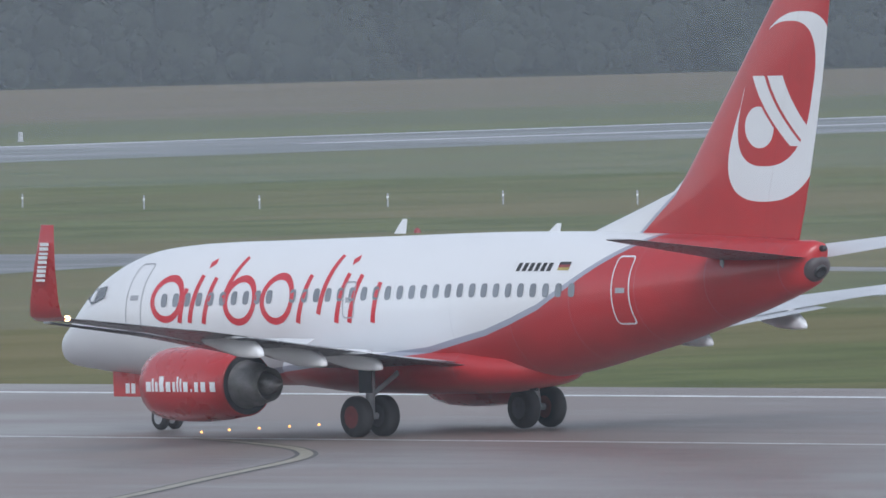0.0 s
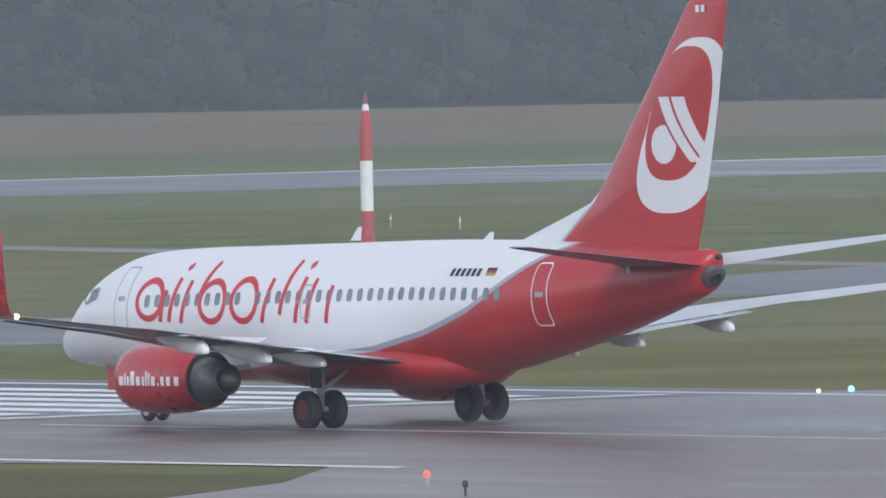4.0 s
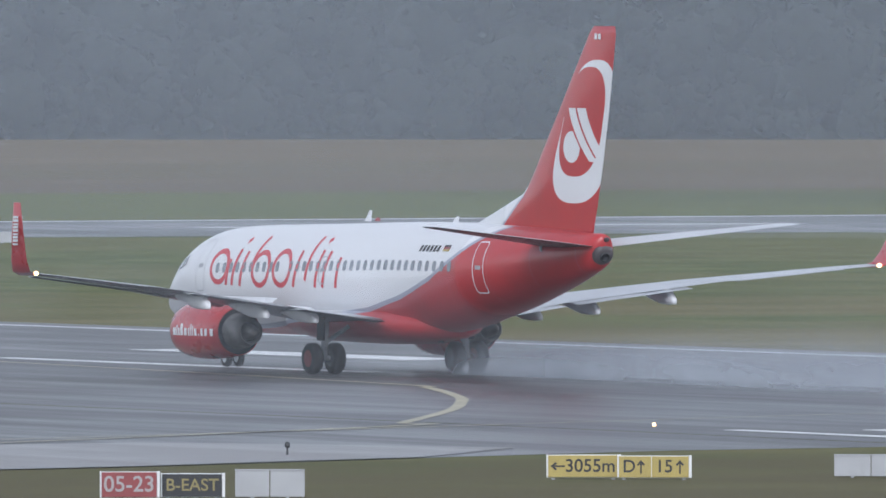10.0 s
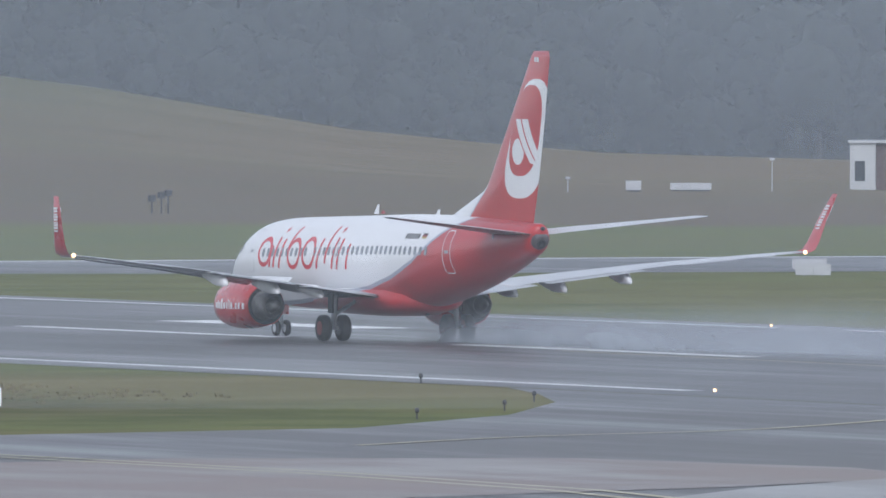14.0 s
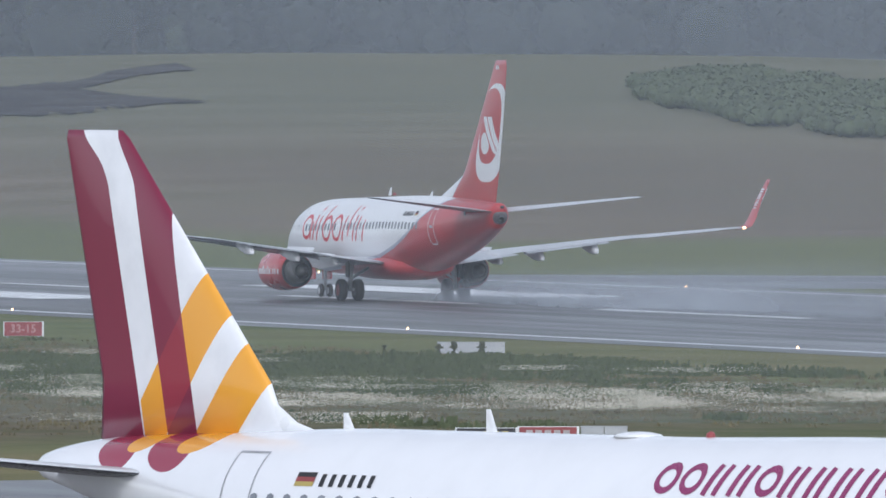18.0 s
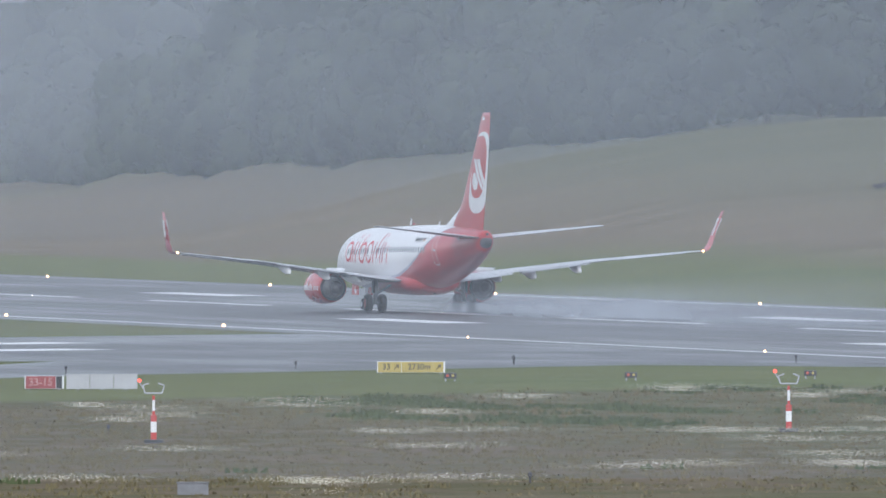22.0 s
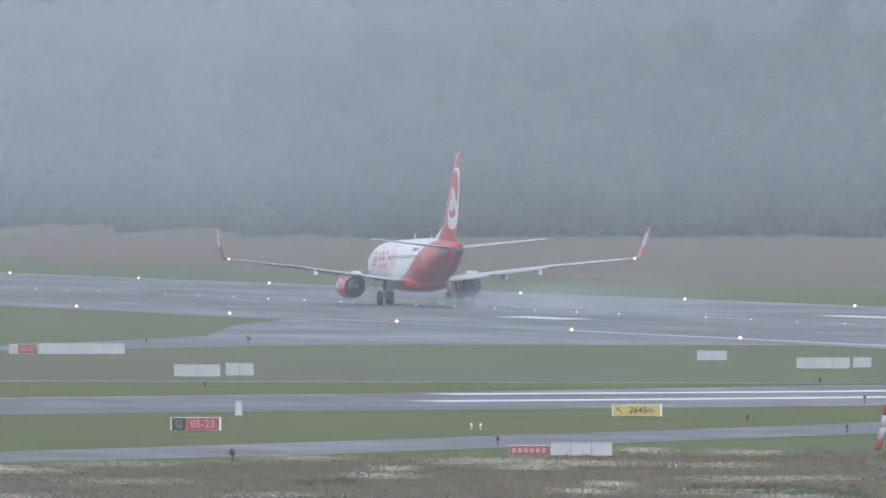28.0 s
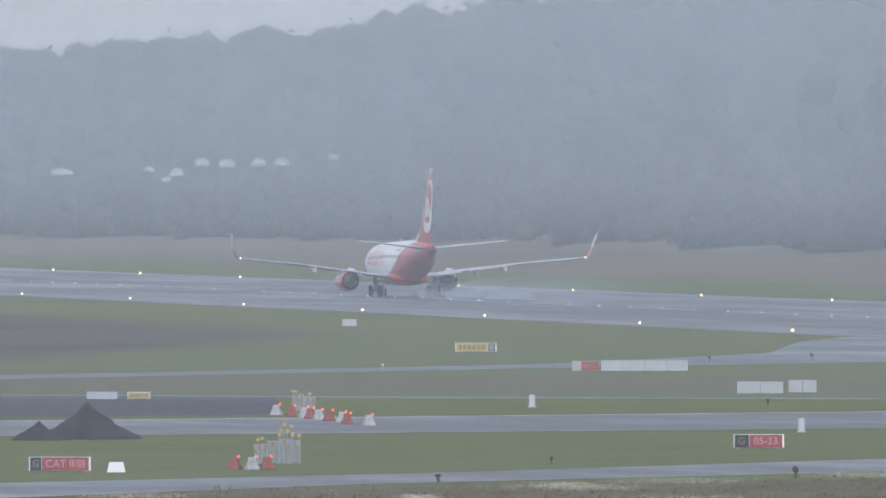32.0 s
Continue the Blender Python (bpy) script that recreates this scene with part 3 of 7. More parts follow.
# ---- aircraft ----
def airfoil(k=14):
    """Closed outline of a wing section: (back from the nose, up), chord 1, thickness 1."""
    t = [0.5 * (1 - math.cos(math.pi * i / k)) for i in range(k + 1)]
    y = [1.48 * math.sqrt(c) - 0.63 * c - 1.76 * c**2 + 1.42 * c**3 - 0.51 * c**4 for c in t]
    return [(c, u) for c, u in zip(t, y)] + [(c, -u * 0.8) for c, u in list(zip(t, y))[-2:0:-1]]


def aerofoil_body(bm, sections, up=(0, 0, 1)):
    """Sections: leading edge point, chord, thickness; a chord runs back along -y."""
    u = Vector(up).normalized()
    return loft(bm, [[Vector(p) + Vector((0, -c * a, 0)) + u * (t * b) for a, b in airfoil()] for p, c, t in sections])


def hull(rows, step=0.4, k=56):
    """Fuselage rings from rows (y, bottom, top, half width)."""
    y0, y1 = rows[0][0], rows[-1][0]
    ys = np.unique(np.concatenate([np.arange(y1, y0, step), [y0, y1], y0 - np.geomspace(0.02, 3.0, 14)]))[::-1]
    rings = []
    for y, (b, t, w) in zip(ys, hermite(rows, ys)):
        c, h = (b + t) / 2, max((t - b) / 2, 0.005)
        w = max(w, 0.005)
        rings.append([Vector((w * math.sin(2 * math.pi * i / k), y, c + h * math.cos(2 * math.pi * i / k))) for i in range(k)])
    return rings


def droop(y):
    """The nose sits a little low."""
    return 0.021 * max(y + 3.0, 0.0)


def side_of(rows, y, z):
    """How far out the hull's side stands at y, z."""
    b, t, w = hermite(rows, [y])[0]
    c, h = (b + t) / 2, (t - b) / 2
    q = min(max((z - c) / h, -0.999), 0.999)
    return w * math.sqrt(1 - q * q)


def decal(bm, rows, quads, side, off=0.012, sink=droop):
    """Flat shapes wrapped on a hull side: each quad is four (y, z) corners."""
    for q in quads:
        vs = [bm.verts.new((side * (side_of(rows, y, z - sink(y)) + off), y, z - sink(y))) for y, z in q]
        bm.faces.new(vs if side > 0 else vs[::-1])


def bar_quads(p, q, w, k=8):
    """A straight stroke from p to q in (y, z)."""
    p, q = Vector(p), Vector(q)
    d = (q - p).normalized()
    s = Vector((-d.y, d.x)) * w / 2
    out = []
    for i in range(k):
        a, b = p.lerp(q, i / k), p.lerp(q, (i + 1) / k)
        out.append([tuple(a + s), tuple(a - s), tuple(b - s), tuple(b + s)])
    return out


def ring_quads(c, ry, rz, w, k=32, a0=0.0, a1=2 * math.pi):
    out = []
    for i in range(k):
        a, b = a0 + (a1 - a0) * i / k, a0 + (a1 - a0) * (i + 1) / k
        f = lambda t, d: (c[0] + (ry - d) * math.cos(t), c[1] + (rz - d) * math.sin(t))
        out.append([f(a, 0), f(b, 0), f(b, w), f(a, w)])
    return out


def rect_quads(y0, y1, z0, z1, ky=1, kz=4, slant=0.0):
    out = []
    for i in range(ky):
        for j in range(kz):
            ya, yb = y0 + (y1 - y0) * i / ky, y0 + (y1 - y0) * (i + 1) / ky
            za, zb = z0 + (z1 - z0) * j / kz, z0 + (z1 - z0) * (j + 1) / kz
            sa, sb = (za - z0) * slant, (zb - z0) * slant
            out.append([(ya + sa, za), (yb + sa, za), (yb + sb, zb), (ya + sb, zb)])
    return out


def oval_window(y, z, w, h, n=10):
    pts = []
    for i in range(n):
        a = 2 * math.pi * i / n
        pts.append((y + w / 2 * math.copysign(abs(math.cos(a)) ** 0.6, math.cos(a)), z + h / 2 * math.copysign(abs(math.sin(a)) ** 0.6, math.sin(a))))
    return pts


def paint_body_red_white():
    """White forward body, red rear with a blue-grey line along the sweep between them."""
    m, n, l, b = material("airliner_paint")
    g = Graph(m)
    vec, x, y, z = g.xyz()
    f = g.math("MULTIPLY_ADD", y, 1 / 24.0, 12.0 / 24.0)
    stops = [(-12, 6.3), (-10.1, 5.4), (-9.61, 5.10), (-8.69, 4.63), (-7.57, 4.02), (-6.31, 3.40), (-5.1, 3.02), (-3.93, 2.71), (-1.22, 2.23), (2.5, 1.92), (7.5, 1.52), (12, 1.30)]
    zb = g.math("MULTIPLY", g.ramp(f, [((p + 12) / 24, v / 8) for p, v in stops]), 8.0)
    d = g.math("SUBTRACT", z, zb)
    white = g.mix(g.step(g.noise(vec, 1.3, 5), 0.35, 0.8, 0.0, 0.25), (0.80, 0.81, 0.83), (0.74, 0.75, 0.765))
    red = g.mix(g.step(g.noise(vec, 0.9, 6, 0.65), 0.35, 0.75), (0.47, 0.027, 0.031), (0.40, 0.028, 0.031))
    col = g.mix(g.math("LESS_THAN", d, 0.16), white, (0.36, 0.38, 0.46))
    col = g.mix(g.math("LESS_THAN", d, 0.0), col, red)
    # faint skin joints round the body and along it
    ring = g.math("ABSOLUTE", g.math("SUBTRACT", g.math("FRACT", g.math("MULTIPLY", y, 1 / 2.54)), 0.5))
    seam = g.math("GREATER_THAN", ring, 0.4965)
    col = g.mix(g.math("MULTIPLY", seam, 0.3), col, (0.3, 0.3, 0.32))
    g.put(b.inputs["Base Color"], col)
    b.inputs["Roughness"].default_value = 0.34
    b.inputs["Coat Weight"].default_value = 0.3
    b.inputs["Coat Roughness"].default_value = 0.12
    g.put(b.inputs["Normal"], g.bump(g.noise(vec, 1.1, 2), 0.05, 0.03))
    return m


def paint_fin_emblem():
    """Red fin with a white leaning oval, a red core and white slanted shapes in it."""
    m, n, l, b = material("fin_paint")
    g = Graph(m)
    vec, x, y, z = g.xyz()

    def oval(zc, hz, m0, lean, hw, belly, e=2.5):
        mid = g.math("MULTIPLY_ADD", g.math("SUBTRACT", z, zc), -lean, m0)
        wide = g.math("MULTIPLY_ADD", g.math("MAXIMUM", g.math("SUBTRACT", zc, z), 0.0), belly, hw)
        a = g.math("POWER", g.math("ABSOLUTE", g.math("DIVIDE", g.math("SUBTRACT", y, mid), wide)), e)
        c = g.math("POWER", g.math("ABSOLUTE", g.math("DIVIDE", g.math("SUBTRACT", z, zc), hz)), e)
        return g.math("LESS_THAN", g.math("ADD", a, c), 1.0)

    red = g.mix(g.step(g.noise(vec, 0.8, 6, 0.65), 0.35, 0.75), (0.47, 0.027, 0.031), (0.40, 0.028, 0.031))
    white = g.mix(g.step(g.noise(vec, 1.2, 4), 0.4, 0.8), (0.73, 0.74, 0.76), (0.70, 0.71, 0.73))
    col = g.mix(oval(8.755, 2.525, -14.94, 0.3485, 1.72, 0.18), red, white)
    inner = oval(9.10, 1.93, -14.745, 0.308, 1.38, 0.08)
    col = g.mix(inner, col, red)
    # two slanted white bars, bending as they fall, and a disc
    u = g.math("SUBTRACT", z, 8.75)
    c = g.math("ADD", g.math("ADD", y, 14.46), g.math("MULTIPLY", u, g.math("MULTIPLY_ADD", u, 0.21, -0.718)))
    tall = g.math("MULTIPLY", g.math("LESS_THAN", z, 9.58), g.math("GREATER_THAN", z, 7.70))
    b1 = g.math("LESS_THAN", g.math("ABSOLUTE", c), 0.25)
    b2 = g.math("LESS_THAN", g.math("ABSOLUTE", g.math("ADD", c, 0.68)), 0.31)
    rim = g.math("MULTIPLY", g.math("LESS_THAN", g.math("ABSOLUTE", c), 0.36), tall)
    bars = g.math("MULTIPLY", g.math("MULTIPLY", g.math("MAXIMUM", b1, b2), tall), inner)
    dy, dz = g.math("DIVIDE", g.math("ADD", y, 13.98), 0.58), g.math("DIVIDE", g.math("SUBTRACT", z, 8.21), 0.555)
    disc = g.math("LESS_THAN", g.math("ADD", g.math("MULTIPLY", dy, dy), g.math("MULTIPLY", dz, dz)), 1.0)
    disc = g.math("MULTIPLY", disc, g.math("SUBTRACT", 1.0, rim))
    col = g.mix(g.math("MAXIMUM", bars, disc), col, white)
    # rudder joint
    hinge = g.math("ABSOLUTE", g.math("ADD", y, g.math("MULTIPLY_ADD", z, 0.30, 12.35)))
    col = g.mix(g.math("MULTIPLY", g.math("LESS_THAN", hinge, 0.014), 0.22), col, (0.12, 0.02, 0.02))
    # white fillet before the blade, edged by a blue-grey line
    edge = g.math("ADD", y, g.math("MULTIPLY_ADD", z, 1.42, 1.24))
    low = g.math("MULTIPLY", g.math("LESS_THAN", z, 6.90), g.math("GREATER_THAN", g.math("ADD", y, g.math("MULTIPLY_ADD", z, 0.68, 5.96)), 0.0))
    col = g.mix(g.math("MULTIPLY", low, g.math("GREATER_THAN", edge, 0.0)), col, (0.36, 0.38, 0.46))
    col = g.mix(g.math("MULTIPLY", low, g.math("GREATER_THAN", edge, 0.16)), col, white)
    g.put(b.inputs["Base Color"], col)
    b.inputs["Roughness"].default_value = 0.3
    b.inputs["Coat Weight"].default_value = 0.4
    return m


M_AIR = paint_body_red_white()
M_FIN = paint_fin_emblem()
M_AIR_RED = surf("gloss_red_paint", (0.44, 0.028, 0.031), 0.30, var=0.07, scale=0.10, coat=0.4)
M_AIR_WHITE = surf("gloss_white_paint", (0.78, 0.79, 0.81), 0.30, var=0.05, scale=0.12, coat=0.3)
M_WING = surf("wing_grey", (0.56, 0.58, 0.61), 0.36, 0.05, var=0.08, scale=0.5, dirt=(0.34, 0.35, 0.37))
# wing grey darkened in colour for the shade under wings and tailplanes
M_WING_SHADED = surf("shaded_wing_underside", (0.085, 0.09, 0.105), 0.30, 0.05, var=0.12, scale=0.5, dirt=(0.16, 0.16, 0.17))
M_NOZZLE = surf("hot_metal", (0.24, 0.23, 0.22), 0.45, 0.5, var=0.3, scale=2.5)
M_TAIL_GREY = surf("tail_cone_grey", (0.085, 0.072, 0.076), 0.5, var=0.2, scale=2.0)
M_HUB_RED = surf("wheel_hub_red", (0.16, 0.03, 0.03), 0.6, var=0.2, scale=5)
M_WINDOW = surf("cabin_window", (0.22, 0.24, 0.27), 0.15, var=0.2, scale=1.0)
M_LINE_GREY = surf("panel_line", (0.36, 0.37, 0.40), 0.5)
M_LETTER_RED = surf("letter_red", (0.60, 0.035, 0.05), 0.3, var=0.06)


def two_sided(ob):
    """Downward faces take the mesh's second material, which has their shade in its colour."""
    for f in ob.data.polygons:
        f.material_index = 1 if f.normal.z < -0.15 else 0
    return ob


def wheel(name, parent, x, y, r, w, hub, k=28):
    e = 0.055 * r / 0.55
    prof = [(-w / 2, r * 0.55), (-w / 2, r * 0.86), (-w / 2 + e, r * 0.96), (-w * 0.2, r), (w * 0.2, r), (w / 2 - e, r * 0.96), (w / 2, r * 0.86), (w / 2, r * 0.55)]
    root = part(name, lathe(bmesh.new(), prof, "x", k), M_RUBBER, parent, smooth=True)
    root.location = (x, y, r)
    rim = lathe(bmesh.new(), [(-w * 0.51, r * 0.06), (-w * 0.54, r * 0.2), (-w * 0.52, r * 0.42), (-w * 0.505, r * 0.54), (w * 0.505, r * 0.54), (w * 0.52, r * 0.42), (w * 0.54, r * 0.2), (w * 0.51, r * 0.06)], "x", k)
    part("rim", rim, hub, root, "painted wheel hub")
    return root


HULL_B = [(17.30, 2.64, 2.80, 0.02), (17.05, 2.32, 3.11, 0.40), (16.45, 2.14, 3.51, 0.74), (15.7, 2.06, 3.93, 1.13), (14.9, 1.96, 4.52, 1.36), (14.0, 1.88, 4.94, 1.57), (12.9, 1.78, 5.26, 1.75),
          (11.3, 1.64, 5.42, 1.86), (9.7, 1.54, 5.46, 1.88), (7.0, 1.46, 5.46, 1.88), (3.0, 1.45, 5.46, 1.88), (-4.2, 1.46, 5.46, 1.88), (-6.2, 1.68, 5.46, 1.85), (-8.2, 2.06, 5.44, 1.74), (-10.2, 2.46, 5.40, 1.54), (-12.2, 2.93, 5.34, 1.24),
          (-14.2, 3.44, 5.26, 0.86), (-15.4, 3.80, 5.20, 0.62), (-15.9, 3.98, 5.20, 0.50), (-16.16, 4.34, 5.19, 0.38), (-16.30, 4.72, 5.13, 0.20)]
HULL_B = [(y, b - droop(y), t - droop(y), w) for y, b, t, w in HULL_B]


def red_tail_airliner():
    """Twin-engined airliner, nose along +y; the origin lies on the ground between the main wheels."""
    jet = thing("airliner", "white and red twin-engined airliner rolling on the wet runway", "airplane")
    body = part("fuselage", loft(bmesh.new(), hull(HULL_B)), M_AIR, jet, "white fuselage with swept red rear", smooth=True)
    bm = loft(bmesh.new(), [[Vector((1.84 * s * math.copysign(abs(math.sin(2 * math.pi * i / 32)) ** 0.8, math.sin(2 * math.pi * i / 32)), y, 1.80 + 0.72 * h * math.cos(2 * math.pi * i / 32))) for i in range(32)]
                            for y, s, h in ((6.3, 0.3, 0.3), (5.4, 0.85, 0.8), (3.5, 1.0, 1.0), (0, 1.02, 1.05), (-2.5, 1.0, 1.0), (-4.2, 0.8, 0.75), (-5.2, 0.3, 0.3))])
    part("belly_fairing", bm, M_AIR, jet, "white and red belly fairing between the wings", smooth=True)
    # fin: red blade and white fillet before it
    fin = [((0, -6.0, 5.0), 9.30, 0.46), ((0, -6.3, 5.34), 9.12, 0.46), ((0, -6.75, 5.50), 8.72, 0.46), ((0, -8.98, 6.17), 6.72, 0.47), ((0, -10.1, 6.52), 5.69, 0.48), ((0, -10.55, 6.85), 5.34, 0.47), ((0, -11.0, 7.35), 5.03, 0.44), ((0, -11.42, 7.85), 4.74, 0.41), ((0, -12.75, 9.4), 3.79, 0.33), ((0, -15.10, 12.20), 1.98, 0.15), ((0, -15.4, 12.46), 1.60, 0.05)]
    part("fin", aerofoil_body(bmesh.new(), fin, (1, 0, 0)), M_FIN, jet, "tall red fin with a white oval emblem", smooth=True)
    for sx in (-1, 1):
        for i in range(2):
            part("registration_bar", boxed(sx * 0.10 - 0.01, sx * 0.10 + 0.01, -15.84 - 0.26 * i, -15.68 - 0.26 * i, 12.0, 12.2), M_AIR_WHITE, jet)
    cone = part("tail_cone", lathe(bmesh.new(), [(0.30, 0.24), (0.14, 0.37), (0.0, 0.40), (-0.12, 0.36), (-0.17, 0.26), (-0.16, 0.05)], "y", 24), M_TAIL_GREY, jet, "dark grey tail cone", smooth=True)
    cone.matrix_local = pose(0, -16.06, 4.46, 30, 0, 0)
    part("exhaust_outlet", lathe(bmesh.new(), [(0.0, 0.20), (-0.22, 0.19), (-0.24, 0.15), (-0.19, 0.12), (-0.19, 0.02)], "y", 20), M_BLACK, cone, "black exhaust outlet", smooth=True)
    part("tail_lamp", lathe(bmesh.new(), [(-16.30, 0.09), (-16.44, 0.08), (-16.48, 0.02)], "y", 12, (0, 0, 4.98)), M_BLACK, jet)
    for s in (-1, 1):
        # wing
        sec = [((s * 1.2, 5.4, 1.95), 8.0, 0.50), ((s * 2.0, 4.6, 2.02), 7.25, 0.46), ((s * 3.6, 3.1, 2.18), 5.75, 0.38), ((s * 5.6, 1.95, 2.50), 4.55, 0.28), ((s * 11.0, -0.90, 3.20), 2.90, 0.17), ((s * 15.8, -3.45, 3.69), 1.78, 0.10), ((s * 16.95, -4.06, 3.79), 1.50, 0.08)]
        wing = two_sided(part("wing", aerofoil_body(bmesh.new(), sec), [M_WING, M_WING_SHADED], jet, "grey swept wing with flaps set", smooth=True))
        # flaps: inner and outer, drooped behind the wing
        for nm, a, b in (("inner_flap", (2.05, -2.15, 1.93, 1.25), (5.3, -2.15, 2.38, 1.20)), ("outer_flap", (5.9, -2.25, 2.46, 1.15), (10.0, -3.15, 3.00, 0.95))):
            fl = [((s * a[0], a[1], a[2]), a[3], 0.13), ((s * b[0], b[1], b[2]), b[3], 0.09)]
            two_sided(part(nm, aerofoil_body(bmesh.new(), fl), [M_WING, M_WING_SHADED], wing, "drooped grey flap", smooth=True))
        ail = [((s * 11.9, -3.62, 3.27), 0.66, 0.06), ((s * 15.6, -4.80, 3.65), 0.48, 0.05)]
        two_sided(part("aileron", aerofoil_body(bmesh.new(), ail), [M_WING, M_WING_SHADED], wing, smooth=True))
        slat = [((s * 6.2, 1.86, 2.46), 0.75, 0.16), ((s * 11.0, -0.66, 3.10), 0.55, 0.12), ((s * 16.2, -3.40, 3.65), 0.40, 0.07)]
        two_sided(part("slat", aerofoil_body(bmesh.new(), slat), [M_WING, M_WING_SHADED], wing, "bright leading-edge slat", smooth=True))
        # fairings hang from the wing and dip towards their pointed ends
        for x, y, z, ln in ((4.5, -2.85, 2.00, 3.2), (6.65, -3.20, 2.19, 3.1), (9.35, -3.95, 2.55, 2.7)):
            rings = []
            for f, wd, hi, lo in ((1.0, 0.03, 0.42, 0.36), (0.88, 0.15, 0.46, 0.22), (0.62, 0.22, 0.48, 0.06), (0.36, 0.23, 0.46, -0.10), (0.20, 0.20, 0.44, -0.13), (0.04, 0.13, 0.14, -0.12), (0.0, 0.06, 0.02, -0.10)):
                rings.append([Vector((s * x + wd * math.copysign(abs(math.sin(2 * math.pi * k / 16)) ** 0.6, math.sin(2 * math.pi * k / 16)), y + ln * f, z + (hi + lo) / 2 + (hi - lo) / 2 * math.copysign(abs(math.cos(2 * math.pi * k / 16)) ** 0.7, math.cos(2 * math.pi * k / 16)))) for k in range(16)])
            part("flap_fairing", loft(bmesh.new(), rings), M_AIR_WHITE, wing, "pale canoe-shaped flap fairing", smooth=True)
        # winglet, blended upward
        wl = []
        for q, x, y, z, c in ((0, 16.95, -4.06, 3.75, 1.50), (0.2, 17.25, -4.25, 3.88, 1.40), (0.4, 17.42, -4.5, 4.25, 1.25), (0.7, 17.66, -5.05, 5.2, 0.92), (1.0, 17.98, -5.85, 6.30, 0.55)):
            nx, nz = -math.sin(q * 1.9 if q < 0.6 else 1.30), math.cos(q * 1.9 if q < 0.6 else 1.30)
            u = Vector((s * nx, 0, nz))
            wl.append([Vector((s * x, y, z)) + Vector((0, -c * a, 0)) + u * (0.07 * c * b) for a, b in airfoil()])
        wlt = part("winglet", loft(bmesh.new(), wl), M_AIR_RED, jet, "upswept red winglet", smooth=True)
        for i in range(9):
            t = 0.30 + i * 0.055
            x, y, z = 17.42 + 0.56 * t, -4.9 - 1.25 * t, 4.15 + 2.15 * t
            for sd in (-1, 1):
                part("name_bar", boxed(s * x + sd * 0.08 - 0.02, s * x + sd * 0.08 + 0.02, y - 0.22, y + 0.12, z, z + (0.085 if i % 3 else 0.06)), M_AIR_WHITE, wlt)
        part("tip_light", lathe(bmesh.new(), [(-0.09, 0.02), (-0.05, 0.075), (0.03, 0.085), (0.09, 0.02)], "y", 12, (s * 16.90, -5.42, 3.79)), M_LAMP_WARM, wlt, "lit wing-tip lamp", smooth=True)
        # tailplane
        st = [((s * 0.4, -12.4, 4.74), 3.75, 0.24), ((s * 2.0, -13.25, 4.92), 3.20, 0.21), ((s * 7.0, -16.0, 5.46), 1.35, 0.09), ((s * 7.22, -16.22, 5.49), 1.05, 0.04)]
        two_sided(part("tailplane", aerofoil_body(bmesh.new(), st), [M_WING, M_WING_SHADED], jet, "grey tailplane", smooth=True))
        part("hinge_plate", boxed(s * 0.98 - 0.02, s * 0.98 + 0.02, -13.35, -13.2, 4.25, 4.72, bevel=0.01), M_LINE_GREY, jet)
        # engine
        ex, ez = s * 4.83, 1.50
        nac = part("engine_nacelle", lathe(bmesh.new(), [(6.05, 0.74), (6.32, 0.79), (6.44, 0.86), (6.38, 0.93), (6.0, 0.99), (5.2, 1.03), (4.3, 1.02), (3.5, 0.96), (2.75, 0.87), (2.70, 0.83), (3.6, 0.80)], "y", 40, (ex, 0, ez)), M_AIR_RED, jet, "glossy red engine cowling", smooth=True)
        part("inlet_fan", lathe(bmesh.new(), [(5.2, 0.8), (5.25, 0.3), (5.6, 0.05)], "y", 30, (ex, 0, ez)), M_DARK, nac, smooth=True)
        part("fan_duct", lathe(bmesh.new(), [(3.7, 0.82), (3.2, 0.83), (2.72, 0.835), (2.74, 0.62), (3.6, 0.60)], "y", 36, (ex, 0, ez)), M_DARK, nac, "dark fan duct")
        part("core_nozzle", lathe(bmesh.new(), [(3.6, 0.70), (2.9, 0.68), (2.74, 0.665), (2.72, 0.645), (2.30, 0.60), (2.28, 0.575), (1.72, 0.46), (1.70, 0.41), (2.2, 0.40)], "y", 32, (ex, 0, ez)), M_NOZZLE, nac, "burnt metal core nozzle", smooth=True)
        part("exhaust_plug", lathe(bmesh.new(), [(2.3, 0.36), (1.8, 0.31), (1.42, 0.19), (1.2, 0.05)], "y", 24, (ex, 0, ez)), M_NOZZLE, nac, smooth=True)
        part("pylon", loft(bmesh.new(), [[Vector((ex + 0.2 * b, y0 - c * a, z)) for a, b in airfoil()] for y0, c, z in ((5.4, 4.6, 2.3), (4.2, 4.6, 2.75))]), M_AIR_WHITE, nac, smooth=True)
